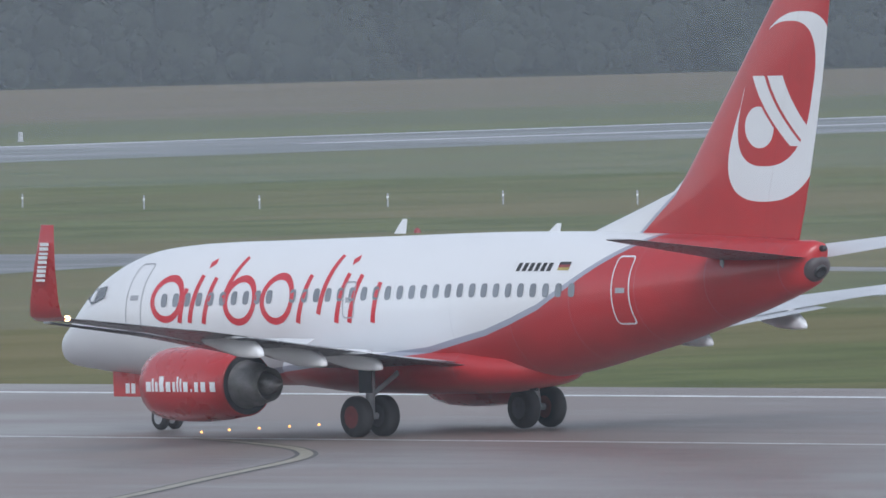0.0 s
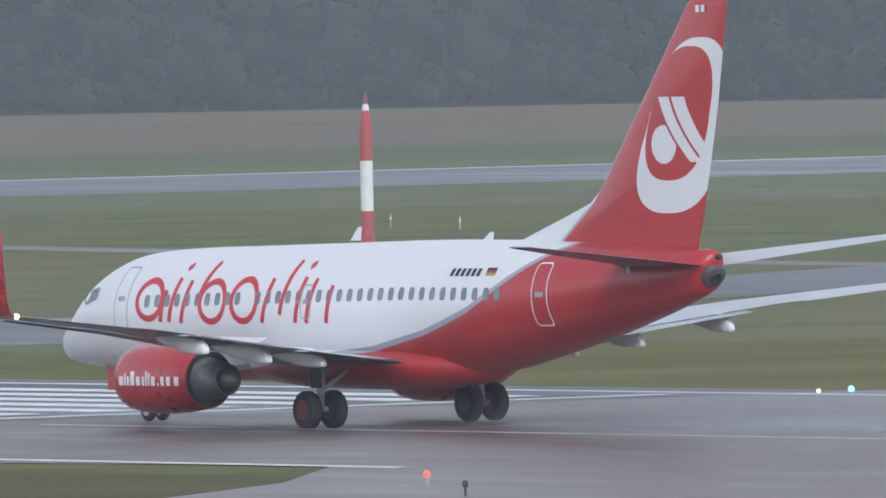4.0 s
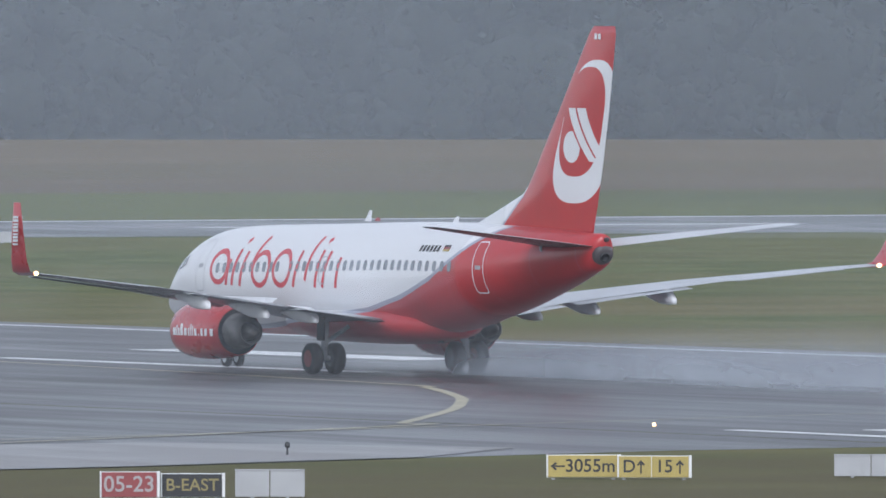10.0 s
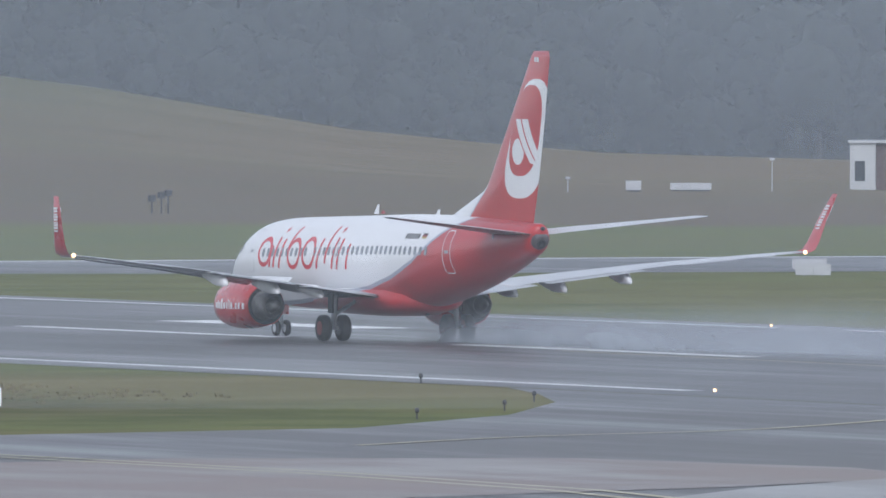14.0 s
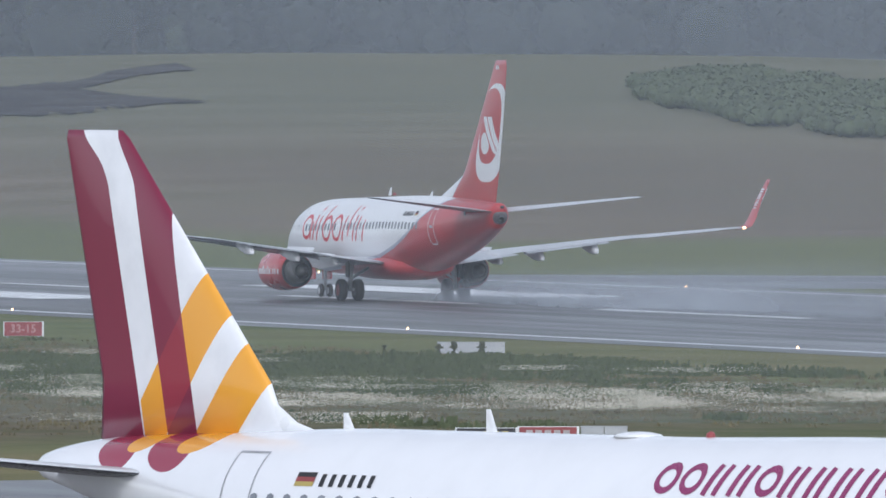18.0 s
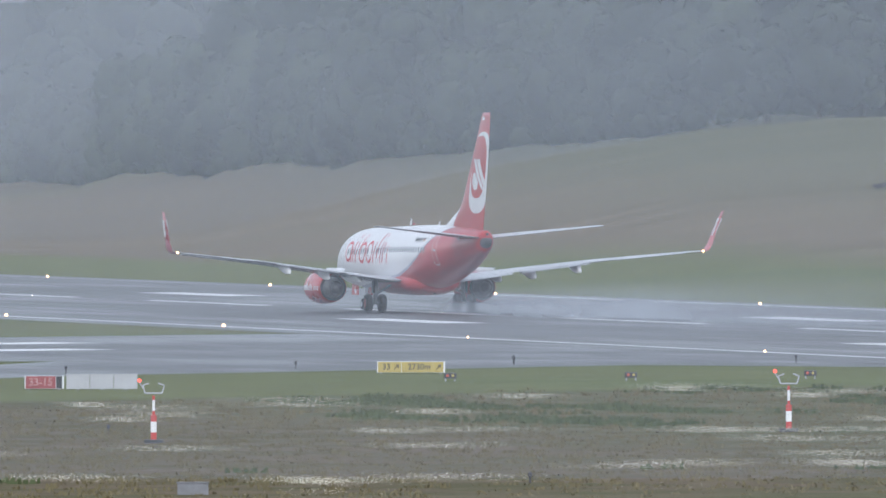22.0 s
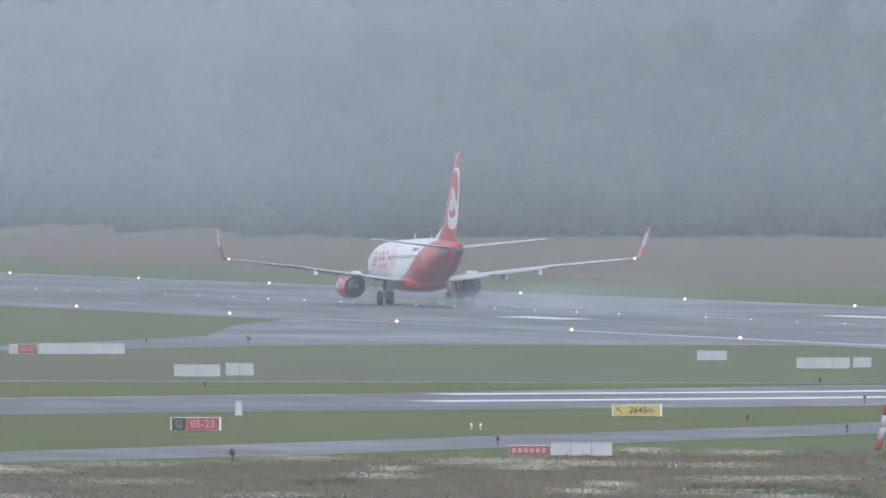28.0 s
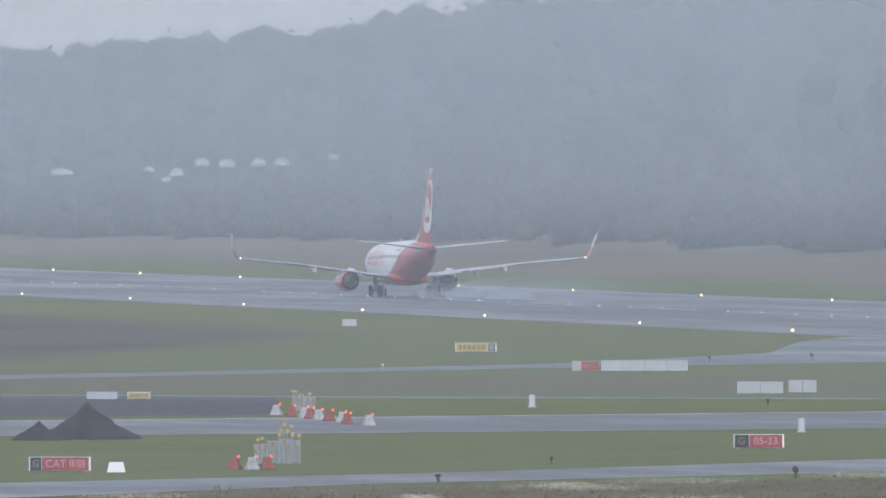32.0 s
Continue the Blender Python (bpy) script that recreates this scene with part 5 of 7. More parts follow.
# ---- meadow with tall grass and white flowers ----
def meadow():
    # a strip of uncut grass between runway and apron
    def inside(x, y):
        far = np.interp(x, (100, 118, 134, 154, 174, 194, 216, 235, 250), (690, 720, 733, 754, 764, 764, 784, 800, 772))
        near = 584 + 0.28 * (x - 156)
        return (y < far) & (y > near) & (x < 252) & (x > 100)

    # upright tufts of a few blades each; straw-brown, with greener, taller weeds in patches
    n = 15000
    x, y = RNG.uniform(100, 256, n), RNG.uniform(560, 810, n)
    k = inside(x, y + RNG.normal(0, 4, n))
    x, y = x[k], y[k]
    patch = np.array([noise.noise((a * 0.10, b * 0.028, 3.0)) + 0.5 * noise.noise((a * 0.34, b * 0.09, 8.0)) for a, b in zip(x, y)])
    band = np.exp(-((y - (706 + 0.7 * (x - 240))) / 20.0) ** 2) * np.clip((x - 206) / 18, 0, 1)
    green = patch - 0.30 * (x < 204) + 1.0 * band + RNG.normal(0, 0.10, len(x)) > 0.34
    tall = np.where(green, 0.17 + 0.12 * band, 0.12) * RNG.uniform(0.6, 1.4, len(x)) * np.clip(1.0 + 0.7 * patch, 0.5, 1.6)

    def tufts(x, y, tall, each, broad=1.0):
        x, y, tall = (np.repeat(v, each) for v in (x, y, tall))
        n = len(x)
        x, y = x + RNG.normal(0, 0.16 * broad, n), y + RNG.normal(0, 0.16 * broad, n)
        h, a, q = tall * RNG.uniform(0.5, 1.15, n), RNG.uniform(-0.9, 0.9, n) - 0.28, RNG.uniform(0.02, 0.055, n) * broad
        c, s, lx, ly, o = np.cos(a) * q, np.sin(a) * q, RNG.normal(0, 0.05, n), RNG.normal(0, 0.05, n), np.zeros(n)
        return np.stack([np.stack(v, 1) for v in ((x - c, y - s, o), (x + c, y + s, o), (x + lx + c * 0.5, y + ly + s * 0.5, h), (x + lx - c * 0.4, y + ly - s * 0.4, h * 0.92))], 1)

    straw, weeds = tufts(x[~green], y[~green], tall[~green], 6), tufts(x[green], y[green], tall[green], 18, 3.0)
    m = 170
    cx, cy = RNG.uniform(100, 252, m), RNG.uniform(575, 800, m)
    # thickest along the middle of the strip
    cx, cy = np.append(cx, RNG.uniform(204, 238, 60)), np.append(cy, RNG.uniform(618, 666, 60))
    k = inside(cx, cy + 4) & (cx + RNG.normal(0, 4, len(cx)) < 240)
    cx, cy = cx[k], cy[k]
    which = RNG.integers(0, len(cx), 82000)
    sx, sy = RNG.uniform(0.4, 1.8, len(cx)), RNG.uniform(0.7, 2.4, len(cx))
    x, y = cx[which] + RNG.normal(0, 1, len(which)) * sx[which], cy[which] + RNG.normal(0, 1, len(which)) * sy[which]
    k = inside(x, y)
    x, y = x[k], y[k]
    z, q = RNG.uniform(0.18, 0.38, len(x)), RNG.uniform(0.009, 0.019, len(x))
    heads = np.stack([np.stack(v, 1) for v in ((x - q, y - q, z), (x + q, y - q * 0.6, z + q * 0.4), (x + q * 0.8, y + q, z + q * 1.1), (x - q, y + q * 0.7, z + q * 0.8))], 1)
    field = thing("meadow", "uncut meadow with tall grass and white flowers", "meadow", kind="stuff")
    for nm, quads, mat in (("grass_blades", straw, foliage("tall_grass", (0.118, 0.104, 0.054), (0.184, 0.154, 0.088))), ("green_weeds", weeds, foliage("green_weeds", (0.066, 0.084, 0.038), (0.094, 0.112, 0.052))), ("flower_heads", heads, surf("white_petals", (0.58, 0.54, 0.43), 0.8))):
        ob = new(nm, leaf_mesh(nm, [(quads, ())], mat))
        ob.parent = field
        ob["kind"] = "stuff"


meadow()
for x, y, h in ((252.0, 733.6, 0.6), (251.2, 733.2, 0.5), (253.2, 733.4, 0.65), (147.5, 747, 0.55), (131, 740, 0.5), (250, 737, 0.4)):
    tree("bush", x, y, h, h * 0.6, 380, M_LEAF_BUSH, "low weedy bush in the uncut grass", "weeds in the grass", 0.04, 0.6)


# ---- parked airliner beside the apron ----
def paint_fin_stripes():
    """White fin with two burgundy upright bands and two orange slanting ones."""
    m, n, l, b = material("striped_fin_paint")
    g = Graph(m)
    vec, x, y, z = g.xyz()
    te = g.math("SUBTRACT", y, g.math("MULTIPLY_ADD", z, -0.236, -13.72))
    bend = g.math("MULTIPLY", g.step(z, 10.6, 11.8), 0.35)
    te = g.math("ADD", te, bend)
    w = g.math("SUBTRACT", z, g.math("MULTIPLY", y, 1.3))

    def between(v, a, c):
        return g.math("MULTIPLY", g.math("GREATER_THAN", v, a), g.math("LESS_THAN", v, c))

    white = g.mix(g.step(g.noise(vec, 1.1, 4), 0.35, 0.8), (0.80, 0.81, 0.84), (0.70, 0.71, 0.74))
    orange, burgundy = (0.80, 0.36, 0.03), (0.20, 0.016, 0.05)
    amber = g.math("MAXIMUM", between(w, 22.85, 24.65), between(w, 19.95, 21.65))
    amber = g.math("MULTIPLY", amber, g.math("GREATER_THAN", te, 1.2))
    col = g.mix(amber, white, orange)
    b1, b2 = g.math("LESS_THAN", g.math("MULTIPLY_ADD", g.step(z, 11.05, 11.8), 0.24, te), 1.15), between(te, 1.98, 2.95)
    col = g.mix(b1, col, burgundy)
    col = g.mix(b2, col, g.mix(g.math("MULTIPLY", amber, 0.35), burgundy, (0.45, 0.04, 0.05)))
    g.put(b.inputs["Base Color"], col)
    b.inputs["Roughness"].default_value = 0.3
    b.inputs["Coat Weight"].default_value = 0.4
    return m


def paint_tail_swirls():
    """White body; the fin's bands end in rounded burgundy and orange feet."""
    m, n, l, b = material("parked_airliner_paint")
    g = Graph(m)
    vec, x, y, z = g.xyz()
    col = g.mix(g.step(g.noise(vec, 1.0, 5), 0.35, 0.8, 0.0, 0.3), (0.82, 0.83, 0.86), (0.70, 0.71, 0.73))
    for cy, cz, ry, rz, lean, c in ((-13.92, 5.50, 0.66, 0.46, -0.3, (0.30, 0.022, 0.06)), (-12.08, 5.53, 0.72, 0.48, -0.3, (0.30, 0.022, 0.06)), (-13.20, 5.66, 0.44, 0.25, 0.6, (0.80, 0.36, 0.03)), (-11.38, 5.68, 0.54, 0.26, 0.6, (0.80, 0.36, 0.03))):
        q = g.math("DIVIDE", g.math("SUBTRACT", g.math("ADD", y, g.math("MULTIPLY", g.math("SUBTRACT", z, cz), -lean)), cy), ry)
        p = g.math("DIVIDE", g.math("SUBTRACT", z, cz), rz)
        hit = g.math("LESS_THAN", g.math("ADD", g.math("MULTIPLY", q, q), g.math("MULTIPLY", p, p)), 1.0)
        col = g.mix(hit, col, c)
    g.put(b.inputs["Base Color"], col)
    b.inputs["Roughness"].default_value = 0.25
    b.inputs["Coat Weight"].default_value = 0.5
    return m


M_LETTER_PLUM = surf("letter_plum", (0.26, 0.04, 0.13), 0.3, var=0.06)
HULL_A = [(16.95, 3.05, 3.15, 0.02), (16.65, 2.5, 3.70, 0.55), (15.95, 2.1, 4.3, 1.05), (15.05, 1.88, 4.95, 1.45), (13.95, 1.77, 5.52, 1.75), (12.75, 1.74, 5.85, 1.92), (11.25, 1.73, 5.97, 1.97), (2, 1.73, 5.98, 1.975), (-5.0, 1.75, 5.98, 1.97), (-7.5, 2.2, 5.97, 1.9),
          (-10.0, 2.85, 5.88, 1.68), (-12.5, 3.55, 5.80, 1.30), (-14.5, 4.15, 5.70, 0.95), (-16.2, 4.62, 5.50, 0.58), (-17.1, 4.85, 5.28, 0.28), (-17.35, 4.98, 5.15, 0.1)]


def striped_tail_airliner(at, turn):
    jet2 = thing("airliner", "parked white airliner with burgundy and orange striped fin", "airplane", at, turn)
    paint = paint_tail_swirls()
    body = part("fuselage", loft(bmesh.new(), hull(HULL_A)), paint, jet2, "plain white fuselage", smooth=True)
    fin = [((0, -9.4, 5.4), 6.0, 0.50), ((0, -10.1, 6.8), 5.25, 0.44), ((0, -12.4, 9.3), 3.55, 0.30), ((0, -14.52, 11.6), 1.98, 0.14), ((0, -14.75, 11.76), 1.7, 0.05)]
    part("fin", aerofoil_body(bmesh.new(), fin, (1, 0, 0)), paint_fin_stripes(), jet2, "white fin with burgundy and orange bands", smooth=True)
    fil = [((0, -8.3, 5.80), 3.4, 0.10), ((0, -9.3, 6.05), 2.4, 0.16), ((0, -10.1, 6.5), 1.5, 0.20), ((0, -10.5, 6.95), 0.8, 0.10)]
    part("dorsal_fillet", aerofoil_body(bmesh.new(), fil, (1, 0, 0)), M_AIR_WHITE, jet2, smooth=True)
    for s in (-1, 1):
        st = [((s * 0.5, -12.4, 4.95), 3.6, 0.24), ((s * 1.6, -12.9, 5.05), 3.15, 0.22), ((s * 6.0, -15.4, 5.50), 1.35, 0.09), ((s * 6.22, -15.7, 5.52), 0.9, 0.03)]
        two_sided(part("tailplane", aerofoil_body(bmesh.new(), st), [M_WING, M_WING_SHADED], jet2, "pale grey tailplane, its underside darkened for shade", smooth=True))
        sec = [((s * 1.5, 4.6, 2.35), 7.4, 0.45), ((s * 6.4, 1.2, 2.85), 3.9, 0.27), ((s * 16.6, -4.6, 3.95), 1.6, 0.09)]
        wing = part("wing", aerofoil_body(bmesh.new(), sec), M_WING, jet2, smooth=True)
        part("wingtip_fence", boxed(s * 16.6 - 0.04, s * 16.6 + 0.04, -6.3, -4.7, 3.3, 4.7, bevel=0.02), M_AIR_WHITE, wing)
        nac = part("engine_nacelle", lathe(bmesh.new(), [(6.2, 0.85), (6.5, 0.98), (6.3, 1.08), (5.2, 1.16), (4.0, 1.1), (2.8, 0.92), (2.75, 0.85), (3.4, 0.8)], "y", 32, (s * 5.75, 0, 1.65)), M_AIR_WHITE, jet2, "white engine cowling", smooth=True)
        part("core_nozzle", lathe(bmesh.new(), [(3.4, 0.66), (2.4, 0.56), (1.6, 0.40), (1.6, 0.36), (2.2, 0.3)], "y", 24, (s * 5.75, 0, 1.65)), M_NOZZLE, nac, smooth=True)
        part("pylon", boxed(s * 5.75 - 0.14, s * 5.75 + 0.14, -0.5, 4.6, 2.4, 2.95, bevel=0.05), M_AIR_WHITE, nac)
        part("main_gear", tube(bmesh.new(), (s * 3.79, -0.6, 0.55), (s * 3.6, -0.5, 2.5), 0.14), M_GREY, jet2)
        for x in (3.33, 4.25):
            wheel("wheel", jet2, s * x, -0.6, 0.585, 0.40, M_GREY, 20)
        wheel("nose_wheel", jet2, s * 0.25, 10.5, 0.38, 0.22, M_GREY, 20)
        flat = lambda y: 0.0
        for i in range(38):
            bm = bmesh.new()
            y = 11.2 - 0.533 * i
            vs = [bm.verts.new((s * (side_of(HULL_A, a, c) + 0.012), a, c)) for a, c in oval_window(y, 4.55, 0.25, 0.35, 8)]
            bm.faces.new(vs if s < 0 else vs[::-1])
            part("window", bm, M_WINDOW, body)
        for nm, y in (("front_door", 12.5), ("rear_door", -8.7)):
            bm = bmesh.new()
            z0, z1, w, e = 3.4, 5.52, 0.95, 0.04
            for q in (rect_quads(y, y + e, z0, z1, 1, 12), rect_quads(y - w, y - w + e, z0, z1, 1, 12), rect_quads(y - w, y, z1 - e, z1, 4, 1)):
                decal(bm, HULL_A, q, s, 0.012, flat)
            part(nm, bm, M_LINE_GREY, body, "door outlined in grey")
        fw = 1 if s > 0 else -1
        for i in range(11):
            y = 3.2 + 0.74 * i if s > 0 else 10.6 - 0.74 * i
            if i in (0, 1, 4, 9):
                shapes = [ring_quads((y + 0.3 * fw, 5.24), 0.33, 0.30, 0.13, 16)]
            else:
                shapes = [bar_quads((y + dy * fw, 4.94), (y + (dy + 0.14) * fw, 5.52), 0.15, 4) for dy in (0.05, 0.36)]
            for q in shapes:
                bm = bmesh.new()
                decal(bm, HULL_A, q, s, 0.012, flat)
                part("name_shape", bm, M_LETTER_PLUM, body, "plain plum livery shape")
        for i in range(6):
            bm = bmesh.new()
            decal(bm, HULL_A, rect_quads(-6.6 + 0.29 * i, -6.6 + 0.29 * i + 0.13, 4.88, 5.12), s, 0.012, flat)
            part("registration_bar", bm, M_BLACK, body)
        for i, mt in enumerate((M_BLACK, M_RED, M_YELLOW)):
            bm = bmesh.new()
            decal(bm, HULL_A, rect_quads(-7.35, -6.78, 5.06 - 0.09 * i, 5.15 - 0.09 * i), s, 0.012, flat)
            part("flag_stripe", bm, mt, body)
    part("nose_gear", tube(bmesh.new(), (0, 10.5, 0.36), (0, 10.6, 2.0), 0.1), M_GREY, jet2)
    for y, h in ((-7.55, 0.30), (-3.25, 0.44), (11.6, 0.44)):
        bm = loft(bmesh.new(), [[Vector((0.03 * b, y - dy - c * a, z)) for a, b in airfoil(6)] for c, dy, z in ((0.36, 0, 5.92), (0.14, 0.22, 5.97 + h))])
        part("antenna", bm, M_AIR_WHITE, jet2, "white blade antenna")
    for y in (0.9,):
        part("dome", lathe(bmesh.new(), [(5.95, 0.5), (6.01, 0.42), (6.05, 0.2), (6.06, 0.02)], "z", 16, (0, y, 0)), M_AIR_WHITE, jet2, smooth=True)
    part("beacon", lathe(bmesh.new(), [(5.96, 0.1), (6.06, 0.08), (6.10, 0.02)], "z", 10, (0, 3.0, 0)), M_RED, jet2)
    part("amber_lamp", lathe(bmesh.new(), [(5.94, 0.05), (6.0, 0.06), (6.05, 0.02)], "z", 10, (0, 12.15, 0)), M_LAMP_ORANGE, jet2, "lit amber lamp", smooth=True)
    return jet2


striped_tail_airliner((115.6, 327.4, 0.01), -158.65)


# ---- signs ----
def facing(x, y):
    return math.degrees(math.atan2(-x, y))


def legend(text, parent, x, y, z, size, mat):
    cu = bpy.data.curves.new("legend", "FONT")
    cu.body, cu.size, cu.extrude, cu.align_x, cu.align_y = text, size, 0.004, "CENTER", "CENTER"
    cu.materials.append(mat)
    cu.offset = 0.012 * size
    ob = new("legend", cu)
    ob.parent = parent
    ob.matrix_local = pose(x, y, z, 90, 0, 0)
    return ob


def arrow(parent, x, y, z, size, angle, mat):
    bm = box(bmesh.new(), -size * 0.5, size * 0.32, -0.004, 0.004, -size * 0.06, size * 0.06)
    for sg in (-1, 1):
        vs = [(size * 0.5, sg * 0.0), (size * 0.16, sg * size * 0.30), (size * 0.05, sg * size * 0.20), (size * 0.36, -sg * size * 0.04)]
        f = bm.faces.new([bm.verts.new((a, -0.005, b)) for a, b in vs])
    ob = part("arrow", bm, mat, parent)
    ob.matrix_local = pose(x, y, z, 0, -angle, 0)


def lettering_bars(parent, x0, x1, z0, z1, y, mat, n):
    w = (x1 - x0) / n
    for i in range(n):
        part("legend_bar", boxed(x0 + i * w + 0.15 * w, x0 + (i + 1) * w - 0.15 * w, y - 0.006, y, z0, z1), mat, parent)


def sign(x, y, h, panels, label, cap=True, bottom=0.06):
    """A lit guidance sign; panels: width, board material, what stands on it, its material."""
    w = sum(p[0] for p in panels)
    s = thing("airfield_sign", label, "sign", (x, y, 0), facing(x, y), "airfield signs")
    part("casing", boxed(-w / 2, w / 2, 0.012, 0.22, bottom, h, bevel=0.015), M_WHITE, s, "white sign casing")
    if cap:
        part("end_cap", boxed(w / 2 + 0.002, w / 2 + 0.075, -0.02, 0.23, bottom, h + 0.01, bevel=0.01), M_WHITE, s)
        part("end_cap", boxed(-w / 2 - 0.04, -w / 2 - 0.002, -0.02, 0.23, bottom, h + 0.01, bevel=0.01), M_WHITE, s)
    for fx in (-w / 2 + 0.15, w / 2 - 0.15):
        part("foot", boxed(fx - 0.05, fx + 0.05, 0.06, 0.16, 0, bottom + 0.01), M_GREY, s)
    x0 = -w / 2
    zc, hh = (h + bottom) / 2, h - bottom
    for pw, mat, what, ink in panels:
        board = part("board", boxed(x0 + 0.01, x0 + pw - 0.01, -0.012, 0.010, bottom + 0.015, h - 0.015, bevel=0.004), mat, s)
        for kind, v in what:
            if kind == "text":
                legend(v[0], board, x0 + pw * v[1], -0.014, zc, hh * v[2], ink)
            elif kind == "arrow":
                arrow(board, x0 + pw * v[0], -0.014, zc, hh * 0.62, v[1], ink)
            else:
                lettering_bars(board, x0 + pw * v[0], x0 + pw * v[1], zc - hh * 0.25, zc + hh * 0.25, -0.013, ink, v[2])
        x0 += pw
    return s


# white darkened in colour for the shaded panel backs, with some dirt
M_PANEL = surf("shade_dimmed_panel", (0.41, 0.42, 0.44), 0.6, var=0.08, scale=1.5, dirt=(0.32, 0.32, 0.32))


def white_panels(x, y, w, h, n, label="blank white sign panels seen from behind"):
    s = thing("blank_sign", label, "sign", (x, y, 0), facing(x, y), "blank sign panels")
    for i in range(n):
        a, b = -w / 2 + w * i / n, -w / 2 + w * (i + 1) / n
        p = part("panel", boxed(a + 0.012, b - 0.012, 0, 0.14, 0.05, h, bevel=0.015), M_PANEL, s)
        part("foot", boxed((a + b) / 2 - 0.05, (a + b) / 2 + 0.05, 0.03, 0.11, 0, 0.06), M_GREY, s)
    part("rim", boxed(-w / 2, w / 2, -0.02, 0.16, h + 0.002, h + 0.035), M_PANEL, s)


M_DULL_YELLOW = surf("dull_lettering", (0.20, 0.17, 0.08), 0.5, var=0.1)
# pale board greyed in colour for the haze over it
M_HAZED = surf("hazed_board", (0.25, 0.255, 0.26), 0.6, var=0.1)
M_INK_WHITE = surf("sign_white", (0.39, 0.36, 0.36), 0.4, var=0.04)
M_INK_AMBER = surf("sign_amber", (0.27, 0.225, 0.09), 0.4, var=0.04)
M_INK_PALE = surf("sign_pale_red", (0.43, 0.23, 0.22), 0.4, var=0.04)
M_INK_DULL = surf("sign_dull_yellow", (0.17, 0.17, 0.11), 0.5, var=0.04)
Y_, R_, K_, W_ = M_YELLOW, M_RED, M_BLACK, M_INK_WHITE
sign(240.4, 446.0, 0.70, [(1.98, Y_, [("text", ("3055m", 0.60, 0.80)), ("arrow", (0.14, 180))], K_)], "yellow sign with black distance and arrow in the grass")
sign(242.0, 444.8, 0.68, [(0.92, Y_, [("text", ("D", 0.32, 0.80)), ("arrow", (0.68, 90))], K_), (1.05, Y_, [("text", ("15", 0.34, 0.80)), ("arrow", (0.76, 90))], K_)], "yellow sign with black letters and upward arrows")
white_panels(248.9, 443.6, 3.14, 0.63, 3)
white_panels(251.4, 442.0, 2.70, 0.67, 2)
sign(220.0, 433.9, 0.76, [(1.50, R_, [("text", ("05-23", 0.5, 0.85))], W_)], "red sign with white runway numbers beside the taxiway")
sign(221.7, 433.5, 0.70, [(1.62, K_, [("text", ("B-EAST", 0.5, 0.72))], M_INK_AMBER)], "black sign with yellow lettering")
white_panels(223.9, 433.2, 1.9, 0.76, 2)
sign(235.7, 595.8, 0.70, [(1.20, Y_, [("text", ("15", 0.34, 0.75)), ("arrow", (0.78, 45))], K_), (1.20, Y_, [("text", ("D", 0.74, 0.75)), ("arrow", (0.28, 45))], K_)], "yellow sign with black letters and slanting arrows")
sign(198.6, 574.8, 0.50, [(2.0, K_, [("bars", (0.1, 0.9, 5))], Y_)], "black sign with yellow lettering")
sign(200.7, 574.5, 0.54, [(1.95, R_, [("bars", (0.1, 0.9, 5))], W_)], "red sign with white lettering")
white_panels(202.6, 574.2, 1.6, 0.52, 2)
white_panels(253.2, 734.8, 2.92, 0.52, 1, "blank white sign panel half hidden by weeds")
sign(248.0, 782.1, 0.72, [(1.72, R_, [("text", ("33-15", 0.5, 0.78))], M_INK_PALE)], "red sign with pale runway numbers by the runway", cap=True)
white_panels(352.6, 1142.6, 1.85, 0.60, 1)
sign(234.6, 848.5, 0.60, [(1.15, Y_, [("text", ("33", 0.36, 0.75)), ("arrow", (0.78, 45))], K_), (2.05, Y_, [("text", ("2730m", 0.42, 0.75)), ("arrow", (0.88, 45))], K_)], "yellow sign with black distance and arrows")
sign(205.6, 807.0, 0.66, [(1.40, R_, [("text", ("33-15", 0.5, 0.80))], M_INK_PALE), (0.30, K_, [], K_)], "faded red sign with a black end")
white_panels(208.2, 806.4, 3.30, 0.72, 3)
sign(190.4, 862.3, 0.62, [(2.32, Y_, [("text", ("2645m", 0.60, 0.78)), ("arrow", (0.13, 135))], K_)], "yellow sign with black distance and arrow")
sign(162.4, 756.9, 0.48, [(1.70, R_, [("bars", (0.05, 0.95, 6))], M_INK_PALE)], "faded red sign with pale lettering", cap=False)
white_panels(164.5, 756.0, 2.66, 0.58, 3)
white_panels(243.1, 1079.6, 1.85, 0.60, 2)
white_panels(240.7, 1039.1, 3.18, 0.66, 3)
white_panels(244.0, 1043.1, 1.12, 0.62, 1)
sign(208.4, 1123.8, 0.66, [(0.55, W_, [], W_), (1.15, R_, [("text", ("05-23", 0.5, 0.62))], M_INK_PALE)], "red sign with pale runway numbers", cap=False)
white_panels(212.0, 1122.8, 5.50, 0.70, 4)
white_panels(198.2, 1014.1, 2.66, 0.70, 2)
white_panels(201.5, 1018.3, 1.63, 0.72, 2)
sign(161.0, 824.2, 0.68, [(0.68, K_, [("text", ("G", 0.5, 0.75))], M_INK_DULL), (1.55, R_, [("text", ("05-23", 0.5, 0.78))], M_INK_PALE)], "black and red sign with runway numbers by the taxiway")
sign(119.9, 771.1, 0.66, [(0.50, K_, [("text", ("G", 0.5, 0.72))], M_INK_DULL), (2.05, R_, [("text", ("CAT II/III", 0.5, 0.76))], M_INK_PALE)], "black and red holding sign by the taxiway")
sign(146.2, 544.1, 0.72, [(1.62, K_, [("text", ("B-WEST", 0.5, 0.72))], M_INK_AMBER)], "black sign with yellow lettering")
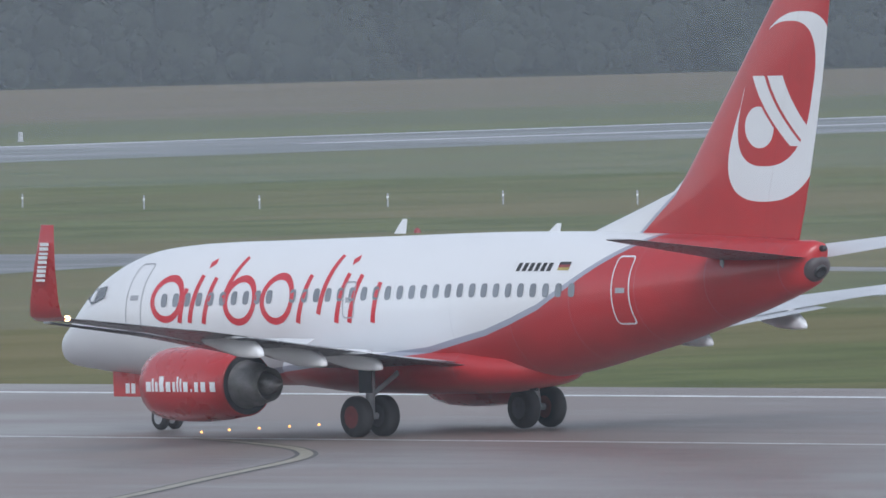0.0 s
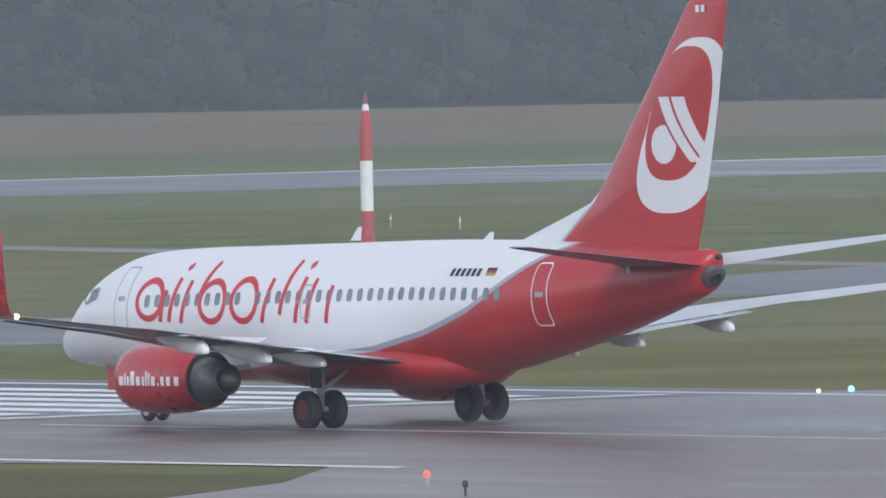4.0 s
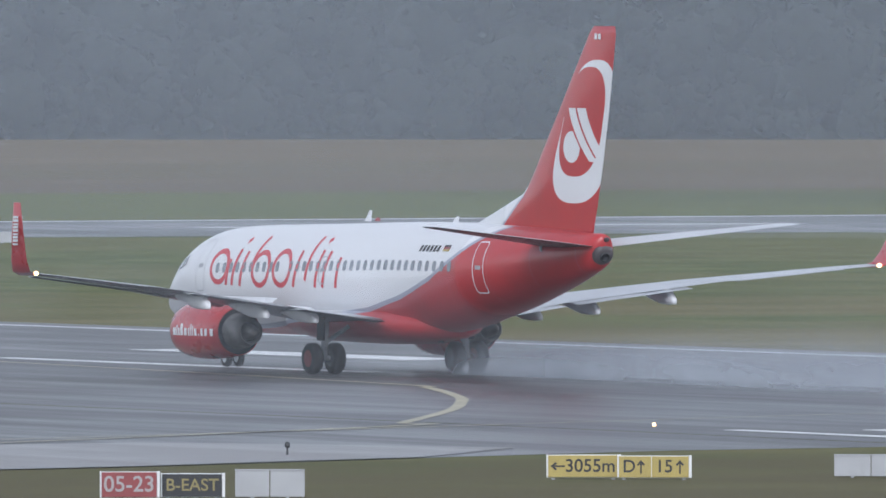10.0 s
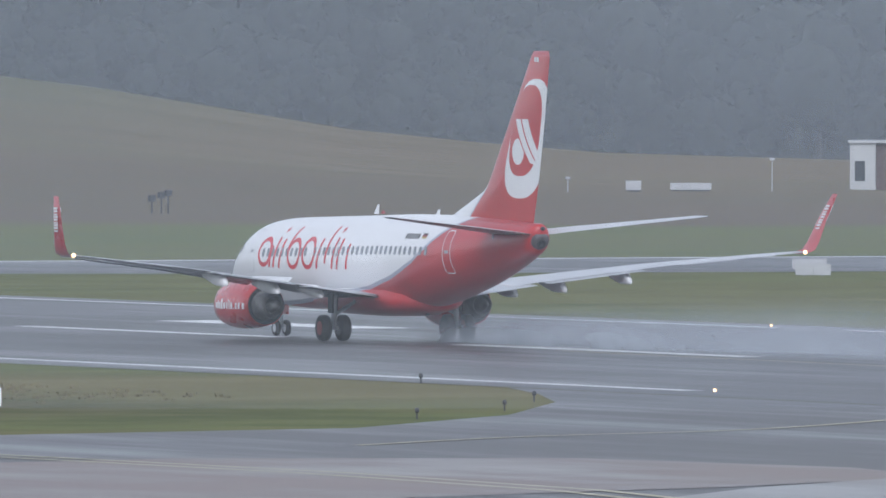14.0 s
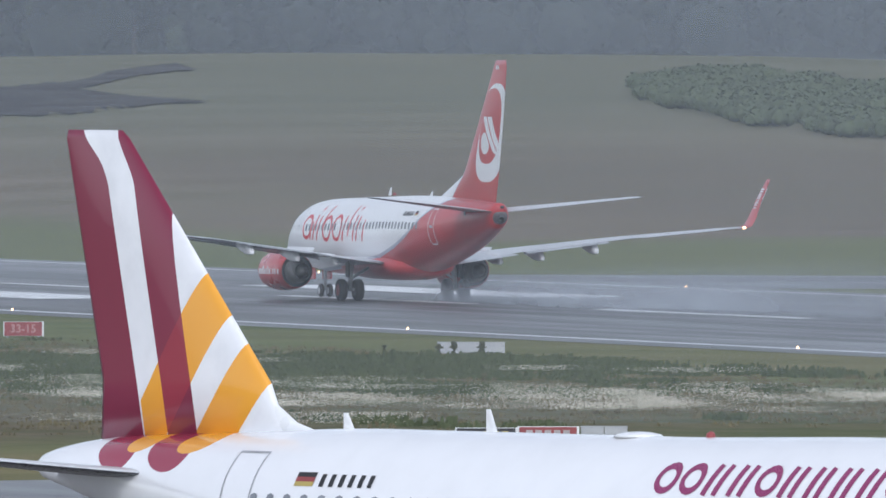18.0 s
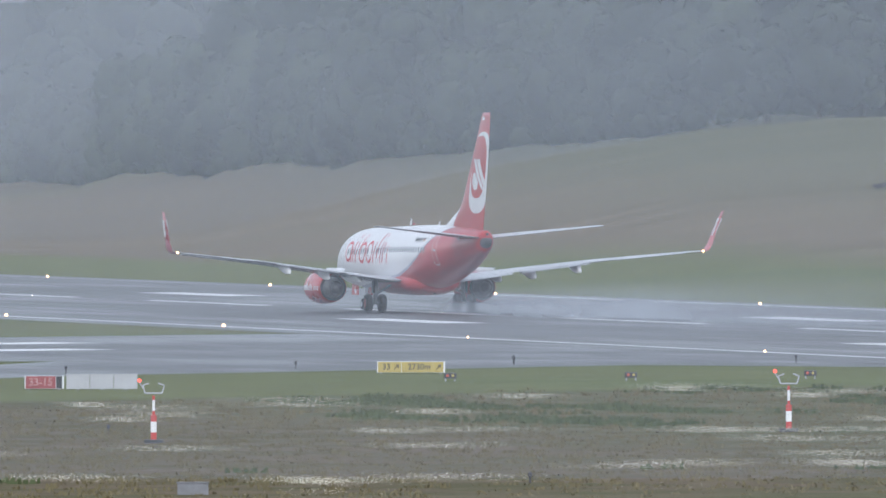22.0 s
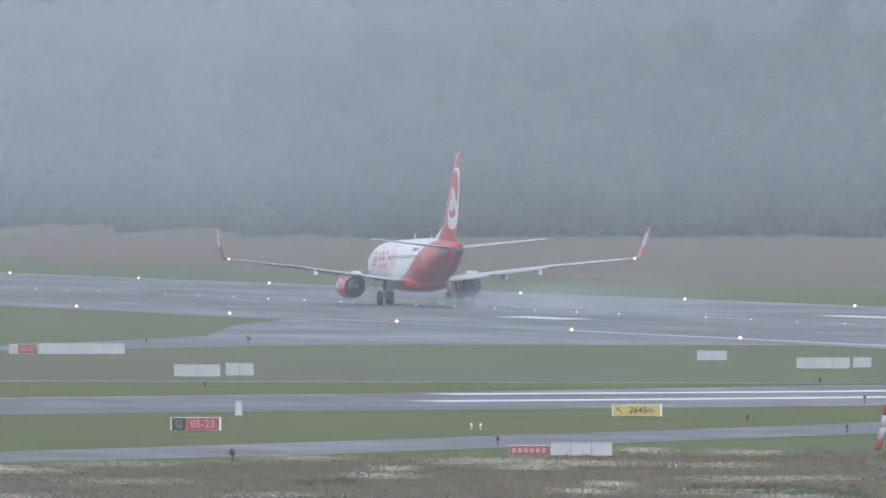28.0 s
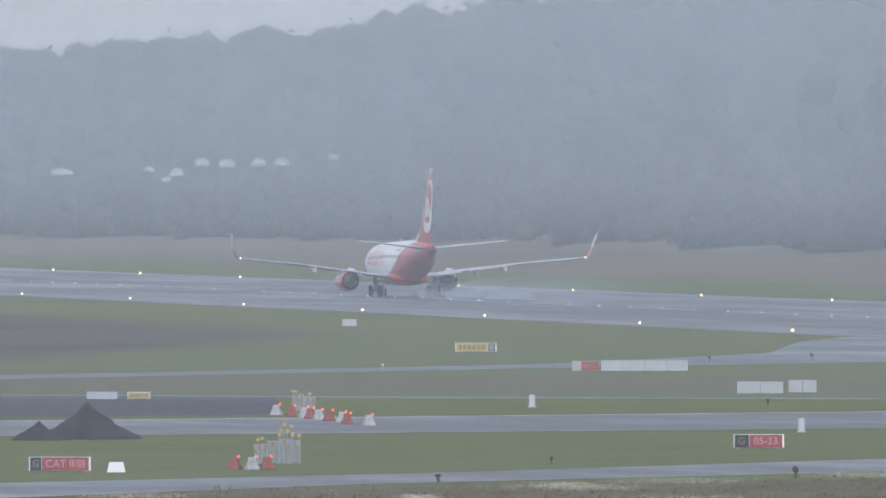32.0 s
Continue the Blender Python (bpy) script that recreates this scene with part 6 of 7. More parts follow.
sign(148.6, 543.4, 0.74, [(2.1, R_, [("text", ("CAT II/III", 0.5, 0.76))], W_)], "red holding sign with white lettering")
sign(221.5, 1236.3, 0.66, [(2.2, Y_, [("bars", (0.06, 0.94, 6))], M_DULL_YELLOW), (0.55, M_CABINET, [("bars", (0.2, 0.8, 1))], M_HAZED)], "yellow sign with a black end panel")
white_panels(245.7, 1428.8, 1.16, 0.54, 1)
white_panels(158.0, 1000.6, 1.75, 0.42, 1)
sign(160.0, 1000.0, 0.44, [(1.3, Y_, [("bars", (0.1, 0.9, 4))], M_DULL_YELLOW)], "low yellow sign beside the new asphalt", cap=False)
sign(398.6, 609.0, 0.80, [(0.95, Y_, [("bars", (0.1, 0.9, 3))], K_), (0.42, K_, [("bars", (0.25, 0.75, 1))], Y_), (1.05, Y_, [("bars", (0.1, 0.9, 3))], K_)], "yellow and black sign across the runway")
sign(369.6, 543.2, 0.72, [(0.58, M_HAZED, [("text", ("H", 0.5, 0.85))], M_CABINET)], "pale square board with a grey letter across the runway", cap=False)
white_panels(402.5, 892.7, 1.95, 0.62, 2)
white_panels(440.3, 885.0, 2.2, 0.62, 2)
white_panels(412.3, 914.9, 1.95, 0.60, 1)
white_panels(608.8, 971.1, 1.36, 0.36, 2)


# ---- lamps and small fittings ----
def edge_lamp(mat, label, group, r=0.13, h=0.12):
    t = thing("runway_lamp", label, "lamp", group=group)
    part("stem", tube(bmesh.new(), (0, 0, 0), (0, 0, h - r * 0.8), 0.05, 0.06, 8), M_GREY, t)
    part("lens", lathe(bmesh.new(), [(h - r, r * 0.5), (h - r * 0.5, r * 0.95), (h, r), (h + r * 0.5, r * 0.8), (h + r, r * 0.2)], "z", 12), mat, t, "lit lens", smooth=True)
    return t


def place(model, spots):
    for i, (x, y) in enumerate(spots):
        if i == 0:
            model.matrix_world = pose(x, y, 0.02)
        else:
            copy_thing(model, pose(x, y, 0.02))


EDGE_SPOTS = [(271.5, y) for y in (499, 555, 611, 685, 744, 797, 858, 912, 970, 1023, 1075, 1134, 1197, 1251, 1312, 1376, 1440, 1511, 1572, 1636, 1702, 1770, 1840)] + [(279.3, 454)] + [(332.5, y) for y in (451, 524, 628, 685, 742, 799, 870, 929, 992, 1055, 1118, 1181, 1240, 1304, 1362, 1424, 1487, 1553, 1614, 1666, 1731, 1800, 1866, 1936, 2006, 2077, 2143, 2236, 2320)]
place(edge_lamp(M_LAMP_WARM, "lit warm-white runway edge lamp", "runway edge lamps", 0.06, 0.07), [p for p in EDGE_SPOTS if p[1] < 1000])
place(edge_lamp(M_LAMP_WARM, "lit warm-white runway edge lamp far down the runway", "runway edge lamps", 0.105, 0.08), [p for p in EDGE_SPOTS if p[1] >= 1000])
place(edge_lamp(M_LAMP_WHITE, "small lit white lamp on the runway", "runway centre lamps", 0.045, 0.04), [(300.6, 1183 + 15.4 * k) for k in range(54)])
place(edge_lamp(M_LAMP_GREEN, "lit green threshold lamp", "threshold lamps", 0.10, 0.08), [(271.6, 454.5), (273.8, 454.5), (275.7, 454.4), (277.6, 454.4), (334.2, 451.6), (336.2, 451.6), (338.0, 451.4), (339.8, 451.2)])
place(edge_lamp(M_LAMP_ORANGE, "lit amber lamp set in the pavement", "turn pad lamps", 0.04, 0.03), [(304.8, 394.1), (306.4, 394.9), (307.6, 395.1), (308.9, 395.4), (310.1, 395.6)])
place(edge_lamp(M_LAMP_RED, "lit red lamp at the taxiway", "red lamps", 0.09, 0.3), [(270.2, 383.7)])
place(edge_lamp(M_LAMP_ORANGE, "lit amber guard lamp", "guard lamps", 0.045, 0.26), [(174.4, 825.6), (174.8, 825.4), (198.5, 1141.7)])
place(edge_lamp(M_LAMP_ORANGE, "low lit amber guard lamp at the taxiway edge", "guard lamps", 0.05, 0.08), [(217.2, 463.8), (217.6, 463.7)])


def stake():
    t = thing("taxiway_marker", "small dark taxiway edge marker in the grass", "marker", group="taxiway edge markers")
    part("stem", tube(bmesh.new(), (0, 0, 0), (0, 0, 0.24), 0.035, 0.03, 8), M_DARK, t)
    part("head", lathe(bmesh.new(), [(0.22, 0.05), (0.26, 0.08), (0.36, 0.075), (0.40, 0.03)], "z", 10), M_DARK, t, smooth=True)
    return t


place(stake(), [(267.3, 628.9), (243.1, 572.3), (251.2, 583.5), (258.3, 597.3), (245.1, 473.1), (224.4, 463.4), (202.1, 451.3), (248.5, 879.3), (262.6, 876.6), (267.3, 868.0), (161.3, 529.5), (172.2, 607.2), (213.7, 878.0), (218.3, 852.5), (232.9, 863.7),
                (247.4, 875.3), (181.1, 700.4), (166.8, 784.0), (191.5, 842.8), (225.1, 972.5), (189.5, 813.2), (211.8, 904.9), (203.1, 856.0), (211.6, 869.4), (226.2, 1174.9), (235.9, 1189.3), (189.3, 966.4), (143.7, 783.2), (234.5, 1181.6), (265.4, 375.2)])


def slim_post():
    t = thing("marker_post", "slim grey marker post in the grass", "post", group="marker posts")
    part("shaft", boxed(-0.035, 0.035, -0.03, 0.03, 0, 0.70, bevel=0.01), M_GREY, t)
    part("band", boxed(-0.041, 0.041, -0.036, 0.036, 0.42, 0.54), M_WHITE, t)
    return t


place(slim_post(), [(565.5, 745.8), (560.2, 728.6), (558.6, 717.0), (561.6, 710.4), (564.6, 704.9), (562.6, 691.8), (533.5, 760.4), (529.8, 749.0), (528.3, 736.0), (526.8, 724.8), (520.8, 696.8), (413.8, 783.0), (413.7, 773.4), (410.0, 775.8), (425.0, 705.6), (432.4, 664.2), (426, 675.2)])


def bollard(h, w):
    t = thing("marker_bollard", "stout white marker bollard", "post", group="white bollards")
    part("shaft", lathe(bmesh.new(), [(0, w * 0.5), (h * 0.12, w * 0.42), (h * 0.85, w * 0.42), (h * 0.97, w * 0.34), (h, w * 0.1)], "z", 14), M_PANEL, t, smooth=True)
    part("base", lathe(bmesh.new(), [(0, w * 0.6), (0.06, w * 0.6), (0.09, w * 0.45)], "z", 14), M_GREY, t)
    return t


place(bollard(0.70, 0.42), [(172.6, 872.5), (175.6, 962.8), (426.0, 992.1), (455.5, 988), (753.9, 994.3), (141.5, 1085)])
for x, y, w, h, lab in ((177.8, 724, 0.30, 0.80, "grey metal cabinet post in the uncut grass"), (156.5, 593.8, 1.06, 0.45, "low grey equipment cabinet")):
    t = thing("equipment_cabinet", lab, "cabinet", (x, y, 0), facing(x, y))
    part("body", boxed(-w / 2, w / 2, 0, 0.3, 0, h - 0.05, bevel=0.02), M_CABINET, t)
    part("lid", boxed(-w / 2 - 0.03, w / 2 + 0.03, -0.03, 0.33, h - 0.048, h, bevel=0.01), M_CABINET, t)
for x, y in ((230.1, 825.2), (238.9, 824.8), (248.6, 827.5), (257.3, 827.1)):
    t = thing("approach_light_unit", "low dark light unit with red and white lenses", "lamp", (x, y, 0), facing(x, y), "approach light units")
    part("housing", boxed(-0.30, 0.30, 0, 0.6, 0.14, 0.40, bevel=0.02), M_DARK, t)
    for fx in (-0.22, 0.22):
        part("leg", boxed(fx - 0.03, fx + 0.03, 0.1, 0.16, 0, 0.15), M_GREY, t)
    for fx, mt in ((-0.13, M_ORANGE), (0.13, M_YELLOW)):
        part("lens", lathe(bmesh.new(), [(0.0, 0.07), (-0.03, 0.065), (-0.04, 0.02)], "y", 12, (fx, 0, 0.28)), mt, t)

# ---- masts and windsock ----
M_BANDS = stripes("red_white_bands", (0.50, 0.05, 0.04), (0.75, 0.75, 0.74), 0.42)
M_BANDS_WIDE = stripes("wide_red_white_bands", (0.75, 0.75, 0.74), (0.42, 0.06, 0.05), 2.08)


def fork_mast(x, y):
    t = thing("sensor_mast", "short red and white mast with forked sensor arms", "mast", (x, y, 0), facing(x, y), "sensor masts")
    part("base_frame", boxed(-0.38, 0.38, -0.2, 0.2, 0, 0.14, bevel=0.02), M_DARK, t)
    part("leg_box", boxed(-0.115, 0.115, -0.11, 0.11, 0.14, 1.10, bevel=0.02), M_BANDS, t)
    part("shaft", tube(bmesh.new(), (0, 0, 1.10), (0, 0, 1.85), 0.055), M_BANDS, t)
    bm = tube(bmesh.new(), (-0.34, 0, 1.95), (0.34, 0, 1.95), 0.03)
    for s in (-1, 1):
        tube(bm, (s * 0.33, 0, 1.95), (s * 0.42, 0, 2.25), 0.03)
        tube(bm, (s * 0.42, 0, 2.25), (s * 0.18, 0, 2.34), 0.028)
    part("fork", bm, M_PANEL, t, "white forked sensor arms")
    part("lamp", lathe(bmesh.new(), [(2.38, 0.04), (2.42, 0.075), (2.48, 0.07), (2.52, 0.02)], "z", 12, (-0.55, 0, 0)), M_LAMP_RED, t, "lit red obstruction lamp", smooth=True)
    part("bracket", tube(bmesh.new(), (-0.55, 0, 2.36), (-0.38, 0, 2.1), 0.025), M_GREY, t)


fork_mast(208.7, 697.7)
fork_mast(178.4, 682.9)


M_SOCK_RED = surf("wet_red_cloth", (0.22, 0.045, 0.045), 0.9, var=0.2, scale=4)
M_SOCK_WHITE = surf("wet_white_cloth", (0.36, 0.36, 0.38), 0.9, var=0.15, scale=4)


def windsock():
    t = thing("windsock", "limp red and white windsock on a banded mast", "windsock", (171.6, 725.6, 0), facing(171.6, 725.6))
    part("mast", tube(bmesh.new(), (0, 0, 0), (0, 0, 4.1), 0.085, 0.06, 14), stripes("windsock_mast_bands", (0.70, 0.10, 0.05), (0.75, 0.75, 0.74), 0.52), t, "red and white banded mast")
    bm = tube(bmesh.new(), (-0.45, 0, 4.12), (0.45, 0, 4.12), 0.035)
    part("cross_arm", bm, M_DARK, t)
    for s in (-0.42, 0.0, 0.42):
        part("lamp_head", lathe(bmesh.new(), [(4.13, 0.05), (4.18, 0.10), (4.28, 0.08), (4.32, 0.02)], "z", 10, (s, 0, 0)), M_DARK, t)
    part("hoop", lathe(bmesh.new(), [(-0.06, 0.36), (0.06, 0.36), (0.06, 0.33), (-0.06, 0.33)], "z", 20, (-0.42, 0, 3.65)), M_GREY, t)
    path = [(-0.42, 3.66, 0.36), (-0.50, 3.25, 0.34), (-0.62, 2.95, 0.22), (-0.72, 2.6, 0.20), (-0.80, 2.2, 0.17), (-0.92, 1.7, 0.15), (-1.08, 1.2, 0.13), (-1.18, 0.75, 0.12)]
    for i, (a, b) in enumerate(zip(path[:-1:1], path[1:])):
        bm = bmesh.new()
        rings = []
        for x, z, r in (a, b):
            rings.append([Vector((x + r * math.cos(q) * (1 + 0.18 * math.sin(3 * q + i)), r * 0.8 * math.sin(q), z + 0.10 * r * math.cos(2 * q))) for q in np.linspace(0, 2 * math.pi, 14, endpoint=False)])
        part("sock_band", loft(bm, rings), M_SOCK_RED if i in (0, 1, 3, 6) else M_SOCK_WHITE, t, "red cloth band" if i in (0, 1, 3, 6) else "white cloth band", smooth=True)
    part("lamp", lathe(bmesh.new(), [(1.62, 0.04), (1.66, 0.08), (1.72, 0.08), (1.76, 0.03)], "z", 10, (0.12, -0.05, 0)), M_LAMP_WARM, t)


windsock()


def banded_mast(x, y, r, h, arms, label, mat, cone=False):
    t = thing("banded_mast", label, "mast", (x, y, 0), facing(x, y), "banded masts")
    prof = [(0, r * (1.7 if cone else 1.0)), (h * 0.12, r * (1.2 if cone else 1.0)), (h * 0.2, r), (h * 0.86, r * 0.94), (h, r * 0.42)]
    part("column", lathe(bmesh.new(), prof, "z", 22), mat, t, "banded round column", smooth=True)
    for z in arms:
        part("arm", boxed(0.15, r + 1.0, -0.1, 0.1, z - 0.12, z + 0.14, bevel=0.02), M_GREY, t, "grey side arm")
        part("collar", lathe(bmesh.new(), [(z - 0.3, r * 1.02), (z - 0.3, r * 1.05), (z - 0.24, r * 1.05), (z - 0.24, r * 1.02)], "z", 22), M_DARK, t)
    part("tip", lathe(bmesh.new(), [(h, r * 0.3), (h + 0.3, r * 0.28), (h + 0.5, r * 0.05)], "z", 12), M_RED, t)
    return t


banded_mast(490.9, 792.3, 0.66, 12.3, (4.45, 9.0), "thick red and white banded mast with two arms", M_BANDS_WIDE)
banded_mast(473.7, 677.0, 0.30, 7.2, (), "red and white banded pole with a flared foot", stripes("pole_bands", (0.42, 0.06, 0.05), (0.75, 0.75, 0.74), 2.3), True)
banded_mast(492.0, 807.3, 0.13, 8.6, (), "slim red and white banded pole", stripes("slim_bands", (0.75, 0.75, 0.74), (0.45, 0.06, 0.05), 1.05))
banded_mast(702.0, 1301.0, 0.22, 2.1, (), "short red and white banded pole in the meadow", stripes("short_bands", (0.45, 0.06, 0.05), (0.75, 0.75, 0.74), 0.8))


def checkered_hut():
    t = thing("equipment_hut", "low hut painted in red and white checks", "hut", (497.5, 808.0, 0), facing(497.5, 808.0))
    part("body", boxed(-2.7, 1.9, 0.02, 2.6, 0, 2.36, bevel=0.02), M_WHITE, t)
    part("roof", boxed(-2.8, 2.0, -0.06, 2.7, 2.365, 2.44, bevel=0.02), M_GREY, t)
    for i in range(6):
        for j in range(3):
            if (i + j) % 2:
                part("check", boxed(-2.7 + i * 0.767 + 0.004, -2.7 + (i + 1) * 0.767 - 0.004, -0.006, 0.018, j * 0.786 + 0.004, (j + 1) * 0.786 - 0.004), M_RED, t)
    part("dish", lathe(bmesh.new(), [(2.44, 0.05), (2.5, 0.25), (2.56, 0.3)], "z", 12, (-0.4, 0.8, 0)), M_GREY, t)


checkered_hut()


# ---- vehicles on the crossing runway ----
M_TRUCK_RED = surf("truck_red", (0.15, 0.018, 0.030), 0.4, var=0.1, coat=0.2)
M_VAN_WHITE = surf("van_silver", (0.38, 0.40, 0.43), 0.35, var=0.05, coat=0.3)
# glass paled in colour for the sky mirrored in it
M_SCREEN = surf("sky_paled_windscreen", (0.22, 0.26, 0.27), 0.08, var=0.1, spec=0.8)
M_DULL_PINK = surf("dull_lettering", (0.34, 0.20, 0.21), 0.5, var=0.1)


def side_profile(pts, half, taper=0.0):
    """A body drawn from its side outline (y along, z up), rounded in at the top."""
    zs = [p[1] for p in pts]
    lo, hi = min(zs), max(zs)
    bm = bmesh.new()
    rows = []
    for s in (-1, 1):
        rows.append([bm.verts.new((s * (half - taper * max(0, (z - lo) / (hi - lo) - 0.5) * 2), y, z)) for y, z in pts])
    n = len(pts)
    bm.faces.new(rows[0])
    bm.faces.new(rows[1][::-1])
    for i in range(n):
        bm.faces.new((rows[0][i], rows[1][i], rows[1][(i + 1) % n], rows[0][(i + 1) % n]))
    bmesh.ops.recalc_face_normals(bm, faces=bm.faces)
    bmesh.ops.bevel(bm, geom=list(bm.edges), offset=0.05, segments=2, affect="EDGES", profile=0.6)
    return bm


def road_wheel(parent, x, y, r, w):
    ob = wheel("wheel", parent, x, y, r, w, M_DARK, 20)
    return ob


def truck(x, y, turn):
    t = thing("box_truck", "dark red box truck parked on the crossing runway", "truck", (x, y, 0.02), turn, "red trucks")
    part("chassis", boxed(-0.5, 0.5, -4.2, 4.0, 0.55, 0.85), M_DARK, t)
    cab = part("cab", side_profile([(4.25, 0.55), (4.28, 1.25), (4.12, 2.45), (3.95, 2.62), (2.60, 2.66), (2.55, 0.55)], 1.18, 0.08), M_TRUCK_RED, t, "red driver's cab")
    part("windscreen", side_profile([(4.29, 1.42), (4.16, 2.42), (4.08, 2.42), (4.19, 1.42)], 1.06), M_SCREEN, cab, "windscreen with the sky's reflection in its colour")
    part("bumper", boxed(-1.16, 1.16, 4.15, 4.36, 0.42, 0.74, bevel=0.04), M_DARK, cab)
    for s in (-1, 1):
        part("side_window", boxed(s * 1.17 - 0.02, s * 1.17 + 0.02, 3.05, 3.95, 1.52, 2.32), M_GLASS_DARK, cab)
        part("mirror", boxed(s * 1.34 - 0.08, s * 1.34 + 0.08, 4.10, 4.22, 1.55, 2.25), M_BLACK, cab)
        part("headlight", boxed(s * 0.85 - 0.16, s * 0.85 + 0.16, 4.24, 4.30, 0.78, 0.96), M_WHITE, cab)
        part("side_guard", boxed(s * 1.12 - 0.05, s * 1.12 + 0.05, -1.65, 2.3, 0.50, 1.05), M_DARK, t)
        part("rear_skirt", boxed(s * 1.12 - 0.05, s * 1.12 + 0.05, -4.2, -2.95, 0.62, 1.05), M_DARK, t)
    part("spoiler", side_profile([(3.55, 2.66), (2.75, 3.48), (2.55, 3.48), (2.55, 2.66)], 1.1), M_TRUCK_RED, t, "red roof deflector")
    bx = part("cargo_box", boxed(-1.22, 1.22, -4.25, 2.4, 1.08, 3.5, bevel=0.04), M_TRUCK_RED, t, "dark red cargo box")
    part("roof_rail", boxed(-1.23, 1.23, -4.26, 2.2, 3.503, 3.55), M_WHITE, bx)
    for s in (-1, 1):
        for y0, y1, z0, z1 in ((-1.62, -1.30, 2.86, 3.06), (-1.78, -1.38, 2.52, 2.86), (-1.62, -1.22, 2.26, 2.50)):
            part("emblem", boxed(s * 1.222 - 0.006, s * 1.222 + 0.006, y0, y1, z0, z1, bevel=0.003), M_WHITE, bx, "plain white emblem")
        for i in range(8):
            part("name_bar", boxed(s * 1.222 - 0.006, s * 1.222 + 0.006, -2.05 - 0.2 * i, -1.90 - 0.2 * i, 2.50, 2.70), M_DULL_PINK, bx)
        part("box_post", boxed(s * 1.222 - 0.012, s * 1.222 + 0.012, -4.25, -4.12, 1.08, 3.5), M_TRUCK_RED, bx)
    for s in (-1, 1):
        for yy in (3.25, -2.3):
            road_wheel(t, s * 0.98, yy, 0.48, 0.3)
    part("tail_lift", boxed(-1.1, -0.35, -4.55, -4.3, 0.45, 0.95), M_WHITE, t, "white board at the tail")
    part("tail_rack", boxed(-0.3, 1.1, -4.75, -4.3, 0.45, 1.25, bevel=0.03), M_DARK, t)


def van(x, y, turn):
    t = thing("van", "silver-white passenger van parked behind a truck", "van", (x, y, 0.02), turn)
    body = part("body", side_profile([(2.38, 0.35), (2.44, 0.80), (2.30, 1.00), (1.75, 1.16), (1.55, 1.22), (0.85, 1.78), (0.45, 1.90), (-0.6, 1.94), (-2.20, 1.90), (-2.40, 1.55), (-2.44, 0.40)], 0.95, 0.12), M_VAN_WHITE, t, "silver-white van body")
    part("windscreen", side_profile([(1.60, 1.26), (0.90, 1.80), (0.84, 1.76), (1.50, 1.24)], 0.80), M_SCREEN, body)
    part("bonnet_line", boxed(-0.85, 0.85, 1.72, 1.75, 1.165, 1.185), M_LINE_GREY, body)
    for s in (-1, 1):
        for pts in ([(1.28, 1.26), (0.72, 1.70), (0.30, 1.74), (0.26, 1.26)], [(0.16, 1.26), (0.14, 1.75), (-0.95, 1.77), (-0.97, 1.26)], [(-1.02, 1.26), (-1.0, 1.77), (-2.10, 1.72), (-2.25, 1.28)]):
            part("side_window", side_profile(pts, 0.030), M_GLASS_DARK, body).location = (s * 0.905, 0, 0)
        part("sill", boxed(s * 0.95 - 0.03, s * 0.95 + 0.03, -2.40, 2.36, 0.34, 0.60), M_DARK, body)
        part("rub_strip", boxed(s * 0.955 - 0.012, s * 0.955 + 0.012, -2.3, 2.0, 0.74, 0.79), M_DARK, body)
        part("mirror", boxed(s * 1.05 - 0.09, s * 1.05 + 0.09, 1.02, 1.14, 1.24, 1.44, bevel=0.03), M_VAN_WHITE, body)
        for yy in (1.55, -1.5):
            road_wheel(t, s * 0.82, yy, 0.34, 0.24)
        part("headlight", boxed(s * 0.68 - 0.17, s * 0.68 + 0.17, 2.22, 2.42, 0.80, 1.0, bevel=0.03), M_WHITE, body)
    part("bumper", boxed(-0.93, 0.93, 2.30, 2.50, 0.34, 0.66, bevel=0.05), M_DARK, body)
    for y in (0.2, -1.6):
        part("roof_bar", boxed(-0.7, 0.7, y - 0.03, y + 0.03, 1.95, 2.0), M_DARK, body)


truck(625.3, 976.0, facing(624.5, 975) + 82)
truck(596.5, 973.5, facing(596, 973) + 42)
van(635.3, 978.4, facing(635, 977) + 84)


# ---- low operations building with a glazed cab ----
# white render greyed in colour for the haze before the building
M_WALL = surf("hazed_white_render", (0.42, 0.43, 0.44), 0.7, var=0.08, scale=0.6, dirt=(0.4, 0.4, 0.4))
M_BRICK = surf("dark_brick", (0.085, 0.060, 0.055), 0.8, var=0.2, scale=1.5)


